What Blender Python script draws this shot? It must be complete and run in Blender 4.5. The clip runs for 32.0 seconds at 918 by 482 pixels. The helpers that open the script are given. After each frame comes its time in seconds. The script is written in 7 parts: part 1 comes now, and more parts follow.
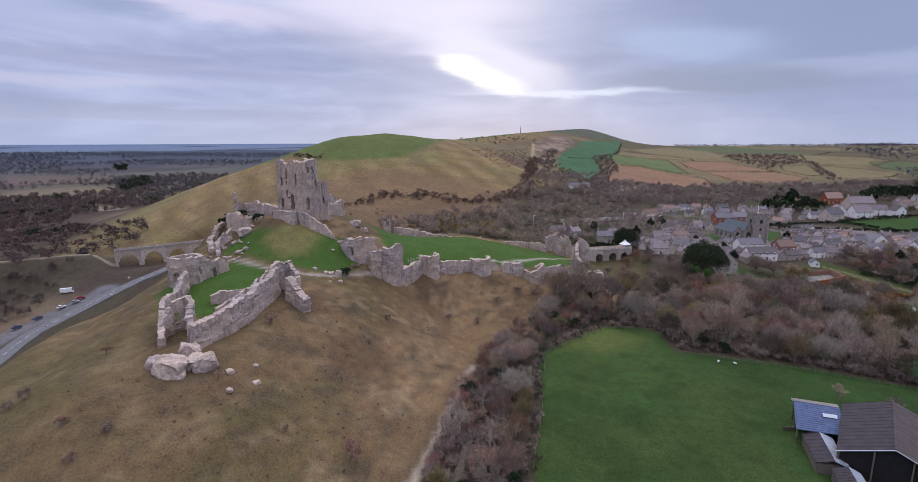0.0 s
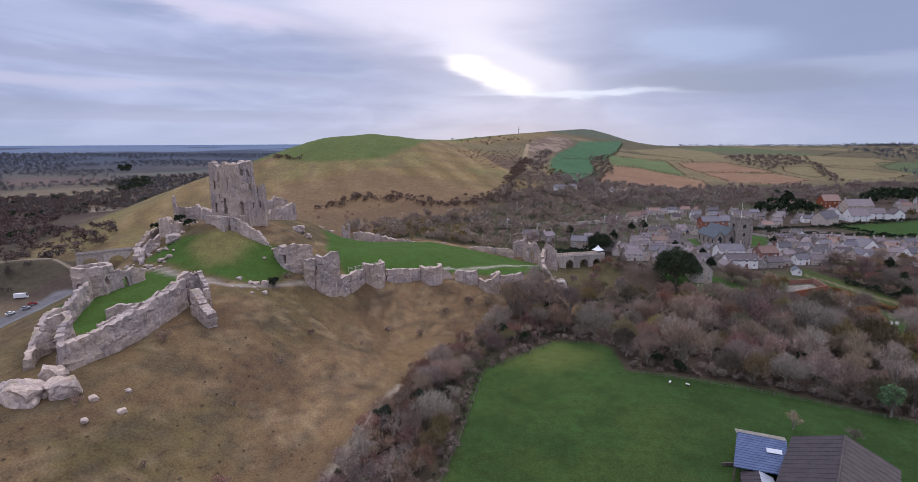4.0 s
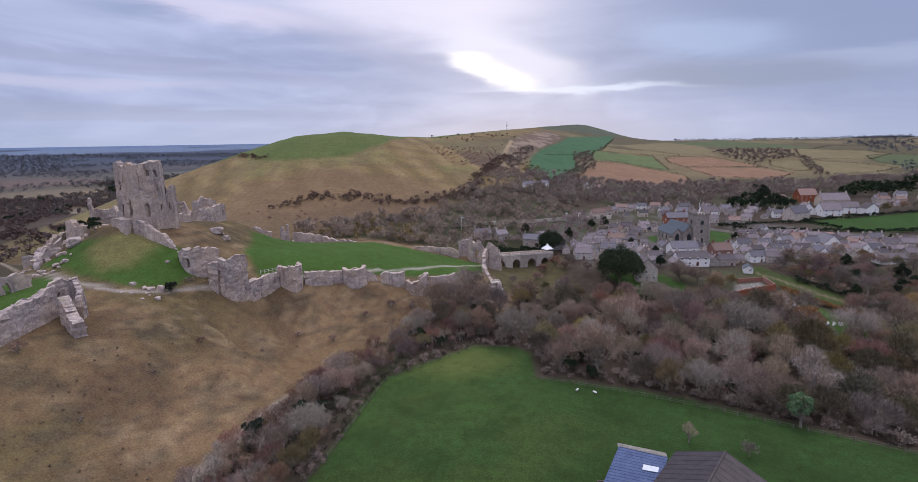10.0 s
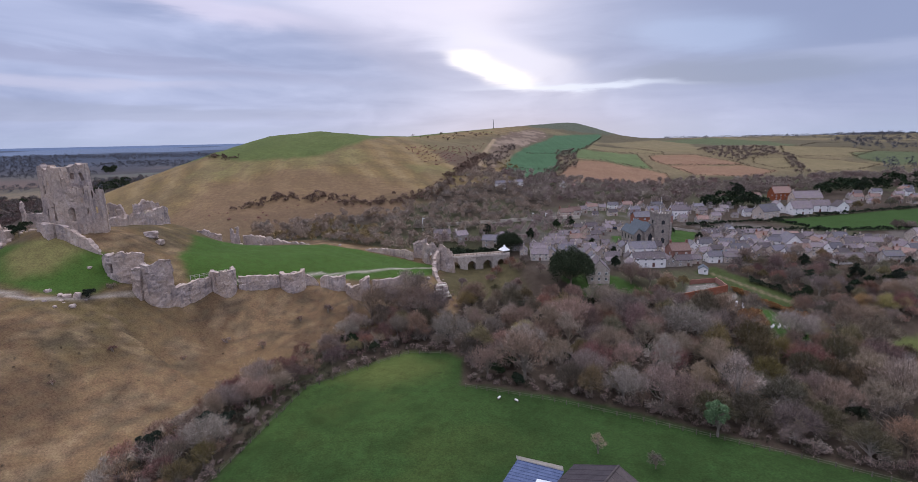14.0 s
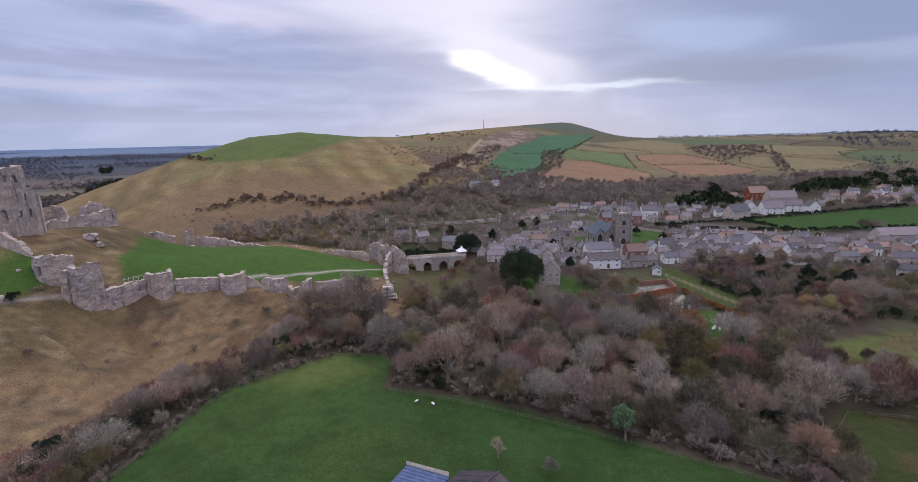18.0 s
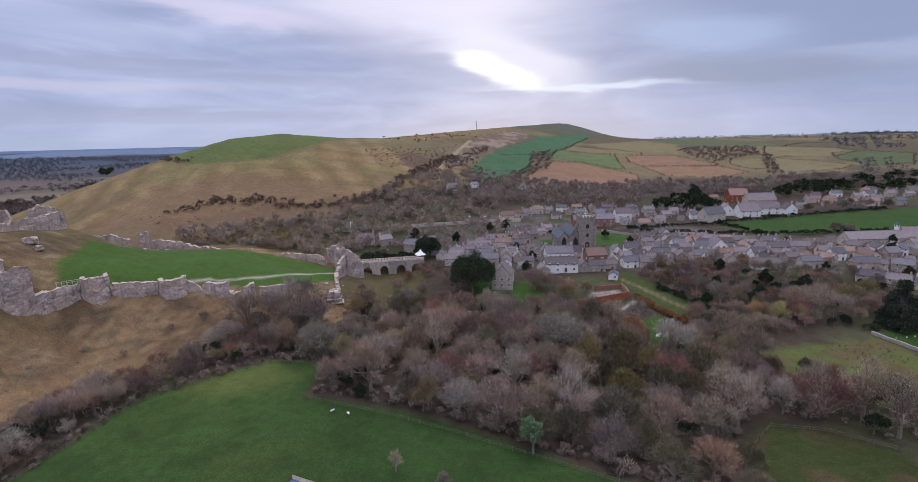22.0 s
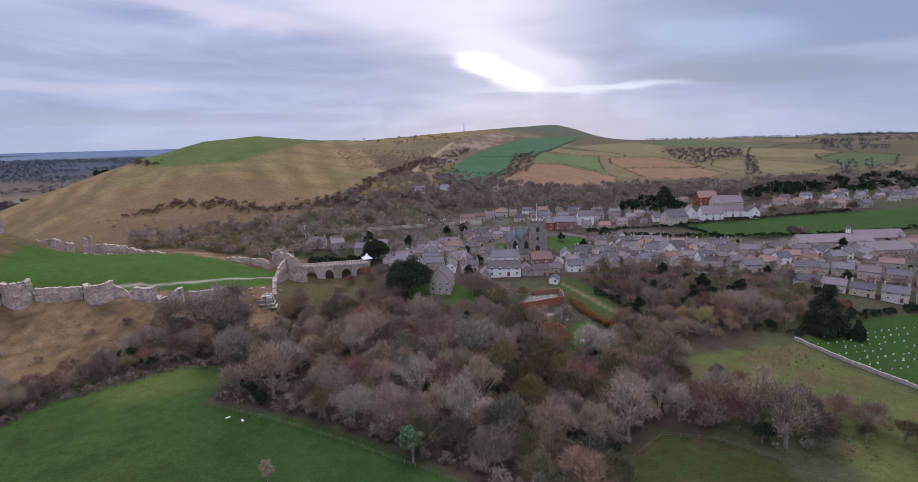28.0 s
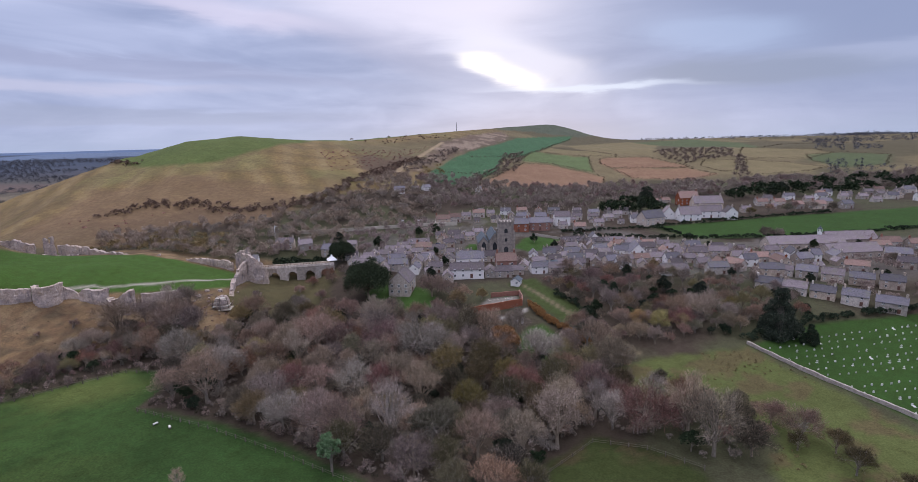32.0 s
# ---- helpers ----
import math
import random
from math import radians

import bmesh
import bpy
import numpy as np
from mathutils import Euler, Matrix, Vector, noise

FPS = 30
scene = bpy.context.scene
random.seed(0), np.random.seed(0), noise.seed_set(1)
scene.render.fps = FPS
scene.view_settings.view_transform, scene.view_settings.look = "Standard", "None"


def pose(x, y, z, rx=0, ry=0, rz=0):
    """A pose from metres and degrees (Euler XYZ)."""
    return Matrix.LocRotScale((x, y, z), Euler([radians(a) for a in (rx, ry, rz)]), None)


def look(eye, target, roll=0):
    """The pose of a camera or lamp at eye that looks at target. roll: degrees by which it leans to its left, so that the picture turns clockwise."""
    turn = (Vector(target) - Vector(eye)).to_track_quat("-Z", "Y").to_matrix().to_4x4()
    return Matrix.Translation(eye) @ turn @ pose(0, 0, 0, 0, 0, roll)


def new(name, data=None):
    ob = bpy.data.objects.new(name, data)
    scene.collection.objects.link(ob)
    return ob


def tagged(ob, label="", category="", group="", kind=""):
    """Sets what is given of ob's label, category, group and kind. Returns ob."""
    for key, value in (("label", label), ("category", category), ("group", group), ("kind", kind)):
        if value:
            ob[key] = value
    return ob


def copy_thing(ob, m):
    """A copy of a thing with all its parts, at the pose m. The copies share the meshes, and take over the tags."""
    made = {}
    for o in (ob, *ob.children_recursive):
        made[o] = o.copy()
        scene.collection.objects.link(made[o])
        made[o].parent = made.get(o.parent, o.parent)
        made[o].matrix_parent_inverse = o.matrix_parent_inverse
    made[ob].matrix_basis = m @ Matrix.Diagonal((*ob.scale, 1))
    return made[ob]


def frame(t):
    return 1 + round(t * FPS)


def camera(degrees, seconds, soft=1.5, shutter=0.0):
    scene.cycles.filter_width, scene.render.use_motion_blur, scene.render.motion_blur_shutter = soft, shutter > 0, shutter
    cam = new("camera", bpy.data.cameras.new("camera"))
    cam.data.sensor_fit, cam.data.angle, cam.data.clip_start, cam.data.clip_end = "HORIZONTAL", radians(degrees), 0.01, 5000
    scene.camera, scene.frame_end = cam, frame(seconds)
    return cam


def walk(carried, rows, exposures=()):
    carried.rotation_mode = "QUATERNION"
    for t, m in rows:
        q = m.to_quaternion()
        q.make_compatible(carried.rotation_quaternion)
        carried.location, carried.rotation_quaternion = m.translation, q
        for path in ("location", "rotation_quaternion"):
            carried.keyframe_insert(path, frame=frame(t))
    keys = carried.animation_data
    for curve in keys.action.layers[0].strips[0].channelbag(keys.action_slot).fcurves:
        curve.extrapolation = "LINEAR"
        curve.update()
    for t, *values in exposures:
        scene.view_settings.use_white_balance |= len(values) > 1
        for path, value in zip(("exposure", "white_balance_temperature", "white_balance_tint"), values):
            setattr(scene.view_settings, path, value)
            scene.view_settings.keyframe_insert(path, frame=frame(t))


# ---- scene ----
cam = camera(85.1, 32.0, soft=0.6)
PATH = [
    (0, (-1.605, -2.225, 76.426), (-1.621, -0.262, 76.045), -0.3),
    (0.5, (2.335, -0.324, 76.423), (2.311, 1.639, 76.041), -0.4),
    (1, (5.829, 1.587, 76.29), (5.8, 3.55, 75.907), -0.4),
    (1.5, (9.255, 3.546, 76.116), (9.22, 5.509, 75.734), -0.3),
    (2, (12.356, 5.496, 76.155), (12.317, 7.459, 75.772), -0.2),
    (2.5, (15.27, 7.171, 76.234), (15.228, 9.134, 75.853), -0.2),
    (3, (18.178, 8.825, 76.22), (18.133, 10.788, 75.84), -0.3),
    (3.5, (20.802, 10.091, 76.442), (20.752, 12.054, 76.062), -0.3),
    (5.5, (31.504, 13.773, 76.477), (31.445, 15.737, 76.103), -0.5),
    (6, (34.353, 14.626, 76.448), (34.291, 16.589, 76.073), -0.5),
    (6.5, (37.061, 15.298, 76.312), (36.996, 17.261, 75.935), -0.6),
    (7, (39.86, 15.859, 76.183), (39.793, 17.822, 75.805), -0.7),
    (7.5, (42.272, 16.6, 76.252), (42.205, 18.563, 75.872), -0.7),
    (8, (45.014, 17.326, 76.215), (44.946, 19.287, 75.832), -0.7),
    (8.5, (47.84, 18.065, 76.167), (47.77, 20.027, 75.782), -0.8),
    (9, (50.404, 18.708, 76.005), (50.334, 20.67, 75.62), -0.8),
    (9.5, (52.816, 19.509, 75.943), (52.746, 21.47, 75.556), -0.9),
    (10, (55.613, 20.23, 75.771), (55.542, 22.191, 75.381), -1.0),
    (10.5, (58.161, 21.008, 75.913), (58.092, 22.968, 75.52), -1.0),
    (11, (60.907, 21.805, 76.035), (60.838, 23.764, 75.64), -1.0),
    (11.5, (63.735, 22.549, 76.006), (63.668, 24.508, 75.61), -1.1),
    (12, (66.631, 23.387, 75.874), (66.563, 25.347, 75.479), -1.1),
    (12.5, (69.644, 24.078, 75.866), (69.579, 26.038, 75.47), -1.2),
    (13, (72.298, 24.69, 76.082), (72.233, 26.649, 75.685), -1.2),
    (13.5, (75.582, 24.733, 76.165), (75.516, 26.692, 75.769), -1.3),
    (14, (78.525, 25.379, 76.106), (78.46, 27.338, 75.71), -1.3),
    (14.5, (81.442, 26.246, 75.537), (81.377, 28.206, 75.143), -1.4),
    (16.5, (94.001, 26.481, 75.655), (93.931, 28.44, 75.261), -1.5),
    (17, (96.907, 26.78, 75.577), (96.836, 28.74, 75.183), -1.5),
    (17.5, (99.951, 27.348, 75.658), (99.878, 29.307, 75.263), -1.4),
    (18, (102.755, 27.581, 75.73), (102.68, 29.54, 75.335), -1.5),
    (18.5, (105.91, 28.178, 75.625), (105.833, 30.138, 75.231), -1.4),
    (19, (108.656, 28.795, 75.642), (108.578, 30.754, 75.249), -1.4),
    (19.5, (111.834, 29.19, 75.694), (111.753, 31.149, 75.301), -1.5),
    (20, (114.708, 29.896, 75.786), (114.625, 31.855, 75.392), -1.4),
    (20.5, (117.686, 30.43, 75.824), (117.601, 32.389, 75.43), -1.5),
    (21, (120.58, 31.21, 75.832), (120.493, 33.169, 75.437), -1.4),
    (21.5, (123.687, 31.727, 75.969), (123.596, 33.685, 75.575), -1.5),
    (22, (126.821, 31.958, 75.905), (126.727, 33.917, 75.513), -1.5),
    (22.5, (129.84, 32.509, 76.053), (129.745, 34.468, 75.661), -1.5),
    (23, (132.772, 32.802, 76.123), (132.675, 34.761, 75.732), -1.6),
    (23.5, (135.308, 33.063, 76.239), (135.209, 35.023, 75.85), -1.5),
    (24, (137.939, 33.374, 76.333), (137.839, 35.334, 75.944), -1.5),
    (24.5, (140.261, 33.539, 76.282), (140.163, 35.499, 75.895), -1.5),
    (25, (142.518, 33.651, 76.521), (142.42, 35.611, 76.133), -1.5),
    (25.5, (144.833, 33.772, 76.515), (144.734, 35.731, 76.127), -1.5),
    (27.5, (153.269, 34.451, 76.268), (153.17, 36.411, 75.881), -1.6),
    (28, (155.649, 34.696, 76.177), (155.548, 36.656, 75.79), -1.6),
    (28.5, (157.884, 35.042, 76.184), (157.782, 37.002, 75.797), -1.6),
    (29, (160.075, 35.465, 76.132), (159.972, 37.424, 75.745), -1.6),
    (29.5, (162.567, 35.727, 76.126), (162.464, 37.686, 75.738), -1.6),
    (30, (164.819, 36.11, 76.212), (164.714, 38.069, 75.822), -1.6),
    (30.5, (167.303, 36.632, 76.153), (167.196, 38.591, 75.765), -1.6),
    (31, (169.602, 37.387, 75.922), (169.495, 39.346, 75.534), -1.6),
    (31.5, (172.115, 37.72, 75.929), (172.006, 39.679, 75.541), -1.6),
    (32, (174.427, 38.312, 76.009), (174.318, 40.271, 75.621), -1.6),
]
walk(cam, [(t, look(eye, target, roll)) for t, eye, target, roll in PATH])


# ---- world: an overcast winter sky with one bright gap, and a faint wide sun behind it ----
world = bpy.data.worlds.new("overcast_sky")
scene.world = world
world.use_nodes = True
wt = world.node_tree
wt.nodes.clear()


class Net:
    """Small helper to write node trees."""

    def __init__(self, tree):
        self.tree = tree

    def add(self, kind, **props):
        n = self.tree.nodes.new(kind)
        for k, v in props.items():
            if k == "operation":
                n.operation = v
            elif k == "data_type":
                n.data_type = v
            elif k == "blend_type":
                n.blend_type = v
        return n

    def put(self, sock, v):
        if isinstance(v, bpy.types.NodeSocket):
            self.tree.links.new(v, sock)
        elif isinstance(v, (tuple, list)) and sock.type == "RGBA" and len(v) == 3:
            sock.default_value = (*v, 1)
        else:
            sock.default_value = v

    def math(self, op, a, b=0.0, c=None, clamp=False):
        n = self.add("ShaderNodeMath", operation=op)
        n.use_clamp = clamp
        self.put(n.inputs[0], a)
        self.put(n.inputs[1], b)
        if c is not None:
            self.put(n.inputs[2], c)
        return n.outputs[0]

    def mix(self, f, a, b, blend="MIX"):
        n = self.add("ShaderNodeMix", data_type="RGBA", blend_type=blend)
        n.clamp_factor = True
        self.put(n.inputs[0], f)
        self.put(n.inputs[6], a)
        self.put(n.inputs[7], b)
        return n.outputs[2]

    def noise(self, vec, scale, detail=4.0, rough=0.55, distort=0.0, dims="3D"):
        n = self.add("ShaderNodeTexNoise")
        n.noise_dimensions = dims
        self.put(n.inputs["Vector"], vec)
        self.put(n.inputs["Scale"], scale)
        self.put(n.inputs["Detail"], detail)
        self.put(n.inputs["Roughness"], rough)
        self.put(n.inputs["Distortion"], distort)
        return n.outputs[0]

    def ramp(self, f, a, b):
        n = self.add("ShaderNodeMapRange")
        n.interpolation_type = "SMOOTHSTEP"
        self.put(n.inputs[0], f)
        self.put(n.inputs[1], a)
        self.put(n.inputs[2], b)
        return n.outputs[0]

    def join(self, x, y, z=0.0):
        n = self.add("ShaderNodeCombineXYZ")
        for s, v in zip(n.inputs, (x, y, z)):
            self.put(s, v)
        return n.outputs[0]


W = Net(wt)
sky_dir = W.add("ShaderNodeTexCoord").outputs["Generated"]
split = W.add("ShaderNodeSeparateXYZ")
W.put(split.inputs[0], sky_dir)
az = W.math("ARCTAN2", split.outputs[0], split.outputs[1])
el = W.math("ARCSINE", split.outputs[2])


def sky_spot(a0, e0, sa, se, tilt=0.0):
    """A soft oval round one direction of the sky, 1 in its middle."""
    da = W.math("SUBTRACT", az, a0)
    de = W.math("SUBTRACT", el, W.math("MULTIPLY_ADD", da, tilt, e0))
    q = W.math("ADD", W.math("POWER", W.math("ABSOLUTE", W.math("DIVIDE", da, sa)), 2.0), W.math("POWER", W.math("ABSOLUTE", W.math("DIVIDE", de, se)), 2.0))
    return W.math("EXPONENT", W.math("MULTIPLY", q, -1.0))


streak = W.noise(W.join(W.math("MULTIPLY", az, 2.2), W.math("MULTIPLY", el, 13.0), 0.7), 1.6, 6.0, 0.55, 0.6)
billow = W.noise(W.join(W.math("MULTIPLY", az, 2.0), W.math("MULTIPLY", el, 5.0), 4.2), 1.5, 5.0, 0.5, 0.8)
wisp = W.noise(W.join(W.math("MULTIPLY", az, 5.0), W.math("MULTIPLY", el, 30.0), 2.0), 1.5, 4.0, 0.5, 0.3)
cloud = W.math("ADD", W.math("MULTIPLY", W.ramp(streak, 0.3, 0.7), 0.45), W.math("MULTIPLY", W.ramp(billow, 0.33, 0.68), 0.55))
cloud = W.math("MULTIPLY_ADD", W.math("SUBTRACT", wisp, 0.5), 0.25, cloud)
nishita = W.add("ShaderNodeTexSky")
nishita.sky_type = "NISHITA"
nishita.sun_disc = False
nishita.sun_elevation, nishita.sun_rotation = radians(14), radians(4)
SKY_DIM, SKY_PALE = (0.31, 0.365, 0.585), (0.53, 0.585, 0.84)
col = W.mix(cloud, SKY_DIM, SKY_PALE)
az_w = W.math("MULTIPLY_ADD", W.math("SUBTRACT", billow, 0.5), 0.16, az)
el_w = W.math("ADD", W.math("MULTIPLY_ADD", W.math("SUBTRACT", streak, 0.5), 0.045, el), W.math("MULTIPLY", W.math("SUBTRACT", wisp, 0.5), 0.018))
az, el = az_w, el_w
for a0, e0, sa, se, tilt, amount, tint in (
        (-0.20, 0.175, 0.17, 0.035, -0.30, 0.7, (0.36, 0.395, 0.60)),     # dark cloud bank below and left of the gap
        (-0.62, 0.135, 0.40, 0.014, -0.06, 0.55, (0.33, 0.355, 0.55)),     # low grey streaks
        (-0.70, 0.055, 0.45, 0.012, 0.0, 0.5, (0.36, 0.40, 0.57)),
        (-0.78, 0.095, 0.35, 0.010, 0.02, 0.6, (0.60, 0.60, 0.80)),
        (-0.45, 0.225, 0.16, 0.022, -0.12, 0.7, (0.72, 0.68, 0.88)),       # pale lavender patch
        (-0.80, 0.27, 0.40, 0.05, 0.05, 0.6, (0.66, 0.63, 0.84)),
        (-0.14, 0.285, 0.32, 0.11, -0.10, 0.85, (0.84, 0.81, 1.0)),          # veil above the gap
        (0.70, 0.21, 0.52, 0.16, 0.0, 0.92, (0.268, 0.325, 0.53)),            # blue-grey right
        (0.40, 0.17, 0.14, 0.036, -0.1, 0.5, (0.47, 0.58, 0.86)),        # thin blue opening
        (0.66, 0.115, 0.20, 0.018, 0.0, 0.4, (0.50, 0.55, 0.78)),
        (0.46, 0.102, 0.20, 0.026, -0.03, 0.92, (0.285, 0.335, 0.50)),       # dark lens-shaped cloud
        (0.05, 0.155, 0.15, 0.045, -0.35, 0.7, (0.82, 0.82, 1.0)),         # glow round the gap
        (0.20, 0.092, 0.18, 0.008, -0.03, 0.75, (0.74, 0.82, 1.02)),       # bright streak to the right
        (0.025, 0.131, 0.080, 0.021, -0.34, 1.0, (1.25, 1.2, 1.22))):      # the gap itself
    col = W.mix(W.math("MULTIPLY", W.ramp(sky_spot(a0, e0, sa, se, tilt), 0.08, 0.85), amount), col, tint)
col = W.mix(W.math("MULTIPLY", W.ramp(el, 0.05, -0.005), 0.6), col, (0.43, 0.51, 0.71))
col = W.mix(0.004, col, nishita.outputs[0], "ADD")
zenith = W.math("MULTIPLY_ADD", W.ramp(el, 0.32, 1.2), 2.7, 1.0)
col = W.mix(W.ramp(el, 0.3, 0.8), col, (0.535, 0.535, 0.665))
lift = W.add("ShaderNodeVectorMath", operation="SCALE")
W.put(lift.inputs[0], col)
W.put(lift.inputs["Scale"], zenith)
col = lift.outputs[0]
back = W.add("ShaderNodeBackground")
W.put(back.inputs["Color"], col)
SKY_STRENGTH = 1.0
back.inputs["Strength"].default_value = SKY_STRENGTH
W.put(W.add("ShaderNodeOutputWorld").inputs["Surface"], back.outputs[0])

sun = new("sun", bpy.data.lights.new("sun", "SUN"))
sun.data.energy, sun.data.angle, sun.data.color = 0.8, radians(30), (1.0, 0.97, 0.97)
sun.matrix_world = look((40, 400, 300), (0, 150, 0))


# ---- the lie of the land ----
def sstep(a, b, v):
    u = np.clip((v - a) / (b - a), 0, 1)
    return u * u * (3 - 2 * u)


def along(x, y, pts):
    """Distance to a crest line, and the crest's height and half-width at the nearest place on it."""
    best, hh, ww = np.full(np.shape(x), 1e9), np.zeros(np.shape(x)), np.ones(np.shape(x))
    for (x0, y0, h0, w0), (x1, y1, h1, w1) in zip(pts, pts[1:]):
        dx, dy = x1 - x0, y1 - y0
        u = np.clip(((x - x0) * dx + (y - y0) * dy) / (dx * dx + dy * dy), 0, 1)
        d = np.hypot(x - x0 - u * dx, y - y0 - u * dy)
        near = d < best
        best = np.where(near, d, best)
        hh, ww = np.where(near, h0 + u * (h1 - h0), hh), np.where(near, w0 + u * (w1 - w0), ww)
    return best, hh, ww


def raise_to(z, x, y, pts, power=2.0):
    d, h, w = along(x, y, pts)
    k = np.exp(-(d / w) ** power)
    return z + np.maximum(h - z, 0) * k


CASTLE_CREST = [(-76, 108, 27, 44), (-78, 145, 32, 56), (-78, 185, 35, 60), (-55, 215, 36, 46), (-30, 240, 30, 46), (5, 258, 25, 57), (46, 266, 16, 44), (62, 272, 13, 26)]
FLANK = [(-108, 104, 22, 24), (-112, 140, 23, 24)]
TERRACE = [(-20, 207, 24.5, 9), (5, 219, 21.5, 9), (25, 228, 17.5, 9), (48, 238, 15, 8)]
RAIL_BANK = [(-480, 252, 7, 17), (-330, 272, 7.5, 17), (-284, 292, 7.8, 17), (-244, 312, 7.8, 14)]
MOUND = [(-98, 216, 45, 21), (-73, 200, 48, 22), (-66, 207, 47, 21), (-64, 242, 42, 21)]
EAST_CREST = [(-430, 500, -18, 150), (-320, 510, 17, 170), (-245, 518, 46, 185), (-172, 530, 71, 195), (-135, 552, 84, 200), (-95, 580, 88.5, 200), (-60, 640, 84, 190), (-10, 740, 82, 170), (118, 1060, 97, 180), (250, 1340, 110, 170), (350, 1540, 116, 130), (392, 1640, 113, 110), (440, 1760, 92, 130), (500, 1900, 60, 150)]

CASTLE_DITCH = [(92, 246, 0, 0), (82, 268, 0, 0), (80, 282, 0, 0), (76, 296, 0, 0)]
VIADUCT_GAP = [(-222, 318, 0, 0), (-190, 346, 0, 0)]


def ground_z(x, y):
    x, y = np.asarray(x, float), np.asarray(y, float)
    axis = np.where(y < 580, -110.0, -110 + 0.45 * (y - 580))
    south = sstep(-90, 40, x - axis)
    valley = 3.2 + 8 * sstep(195, 290, y + 0.12 * (x - 150)) + 4 * sstep(300, 520, y) + 34 * sstep(520, 1000, y) + 12 * sstep(1000, 1500, y)
    valley = valley + 6 * sstep(200, 420, x) * sstep(100, 240, y) - 5 * np.exp(-((x - 165) / 40) ** 2 - ((y - 170) / 30) ** 2)
    north = -20 - 6 * sstep(300, 1200, y)
    z = north + (valley - north) * south
    z = raise_to(z, x, y, EAST_CREST, 2.0)
    z = raise_to(z, x, y, CASTLE_CREST, 3.0)
    z = raise_to(z, x, y, FLANK, 2.0)
    z = raise_to(z, x, y, TERRACE, 2.0)
    z = raise_to(z, x, y, RAIL_BANK, 2.0)
    z = raise_to(z, x, y, MOUND, 2.6)
    d, _, _ = along(x, y, CASTLE_DITCH)
    z = z - 4.5 * np.exp(-(d / 15) ** 4)
    d, _, _ = along(x, y, VIADUCT_GAP)
    z = z - np.maximum(z + 3, 0) * np.exp(-(d / 15) ** 4)
    far = np.hypot(x - 60, y)
    left = sstep(1150, 500, x - 0.2 * y + 800)
    z = z + 112 * np.clip((far - 1300) / 3500, 0, 1) ** 1.2 * left + (4 * np.exp(-((far - 3300) / 500) ** 2) - 22 * sstep(1500, 4000, far)) * (1 - left)
    return z


def gz(x, y):
    return float(ground_z(x, y))


# ---- materials ----
def material(name, build, rough=0.9, metal=0.0, bump=0.0, spec=0.3):
    """build(net, position) gives (colour, height or None)."""
    m = bpy.data.materials.new(name)
    m.use_nodes = True
    m.node_tree.nodes.clear()
    n = Net(m.node_tree)
    geo = n.add("ShaderNodeNewGeometry")
    colour, height = build(n, geo.outputs["Position"])
    b = n.add("ShaderNodeBsdfPrincipled")
    n.put(b.inputs["Base Color"], colour)
    n.put(b.inputs["Roughness"], rough)
    n.put(b.inputs["Metallic"], metal)
    n.put(b.inputs["Specular IOR Level"], spec)
    if height is not None and bump:
        k = n.add("ShaderNodeBump")
        n.put(k.inputs["Strength"], min(1.0, bump))
        n.put(k.inputs["Distance"], bump)
        n.put(k.inputs["Height"], height)
        n.put(b.inputs["Normal"], k.outputs[0])
    n.put(n.add("ShaderNodeOutputMaterial").inputs["Surface"], b.outputs[0])
    return m


def plain(name, a, b, scale=1.0, rough=0.9, metal=0.0, bump=0.0, spec=0.3, fine=6.0, vary=0.0):
    """Two tones mixed by noise at two scales; vary: how far each object's own tone strays."""
    def build(n, p):
        big, small = n.noise(p, scale, 4.0), n.noise(p, scale * fine, 3.0)
        f = n.ramp(n.math("MULTIPLY_ADD", small, 0.55, n.math("MULTIPLY", big, 0.5)), 0.3, 0.75)
        c = n.mix(f, a, b)
        if vary:
            r = n.add("ShaderNodeObjectInfo").outputs["Random"]
            hsv = n.add("ShaderNodeHueSaturation")
            n.put(hsv.inputs["Value"], n.math("MULTIPLY_ADD", r, 2 * vary, 1 - vary))
            n.put(hsv.inputs["Saturation"], n.math("MULTIPLY_ADD", n.math("FRACT", n.math("MULTIPLY", r, 7.3)), 0.6, 0.7))
            n.put(hsv.inputs["Color"], c)
            c = hsv.outputs[0]
        return c, small
    return material(name, build, rough, metal, bump, spec)


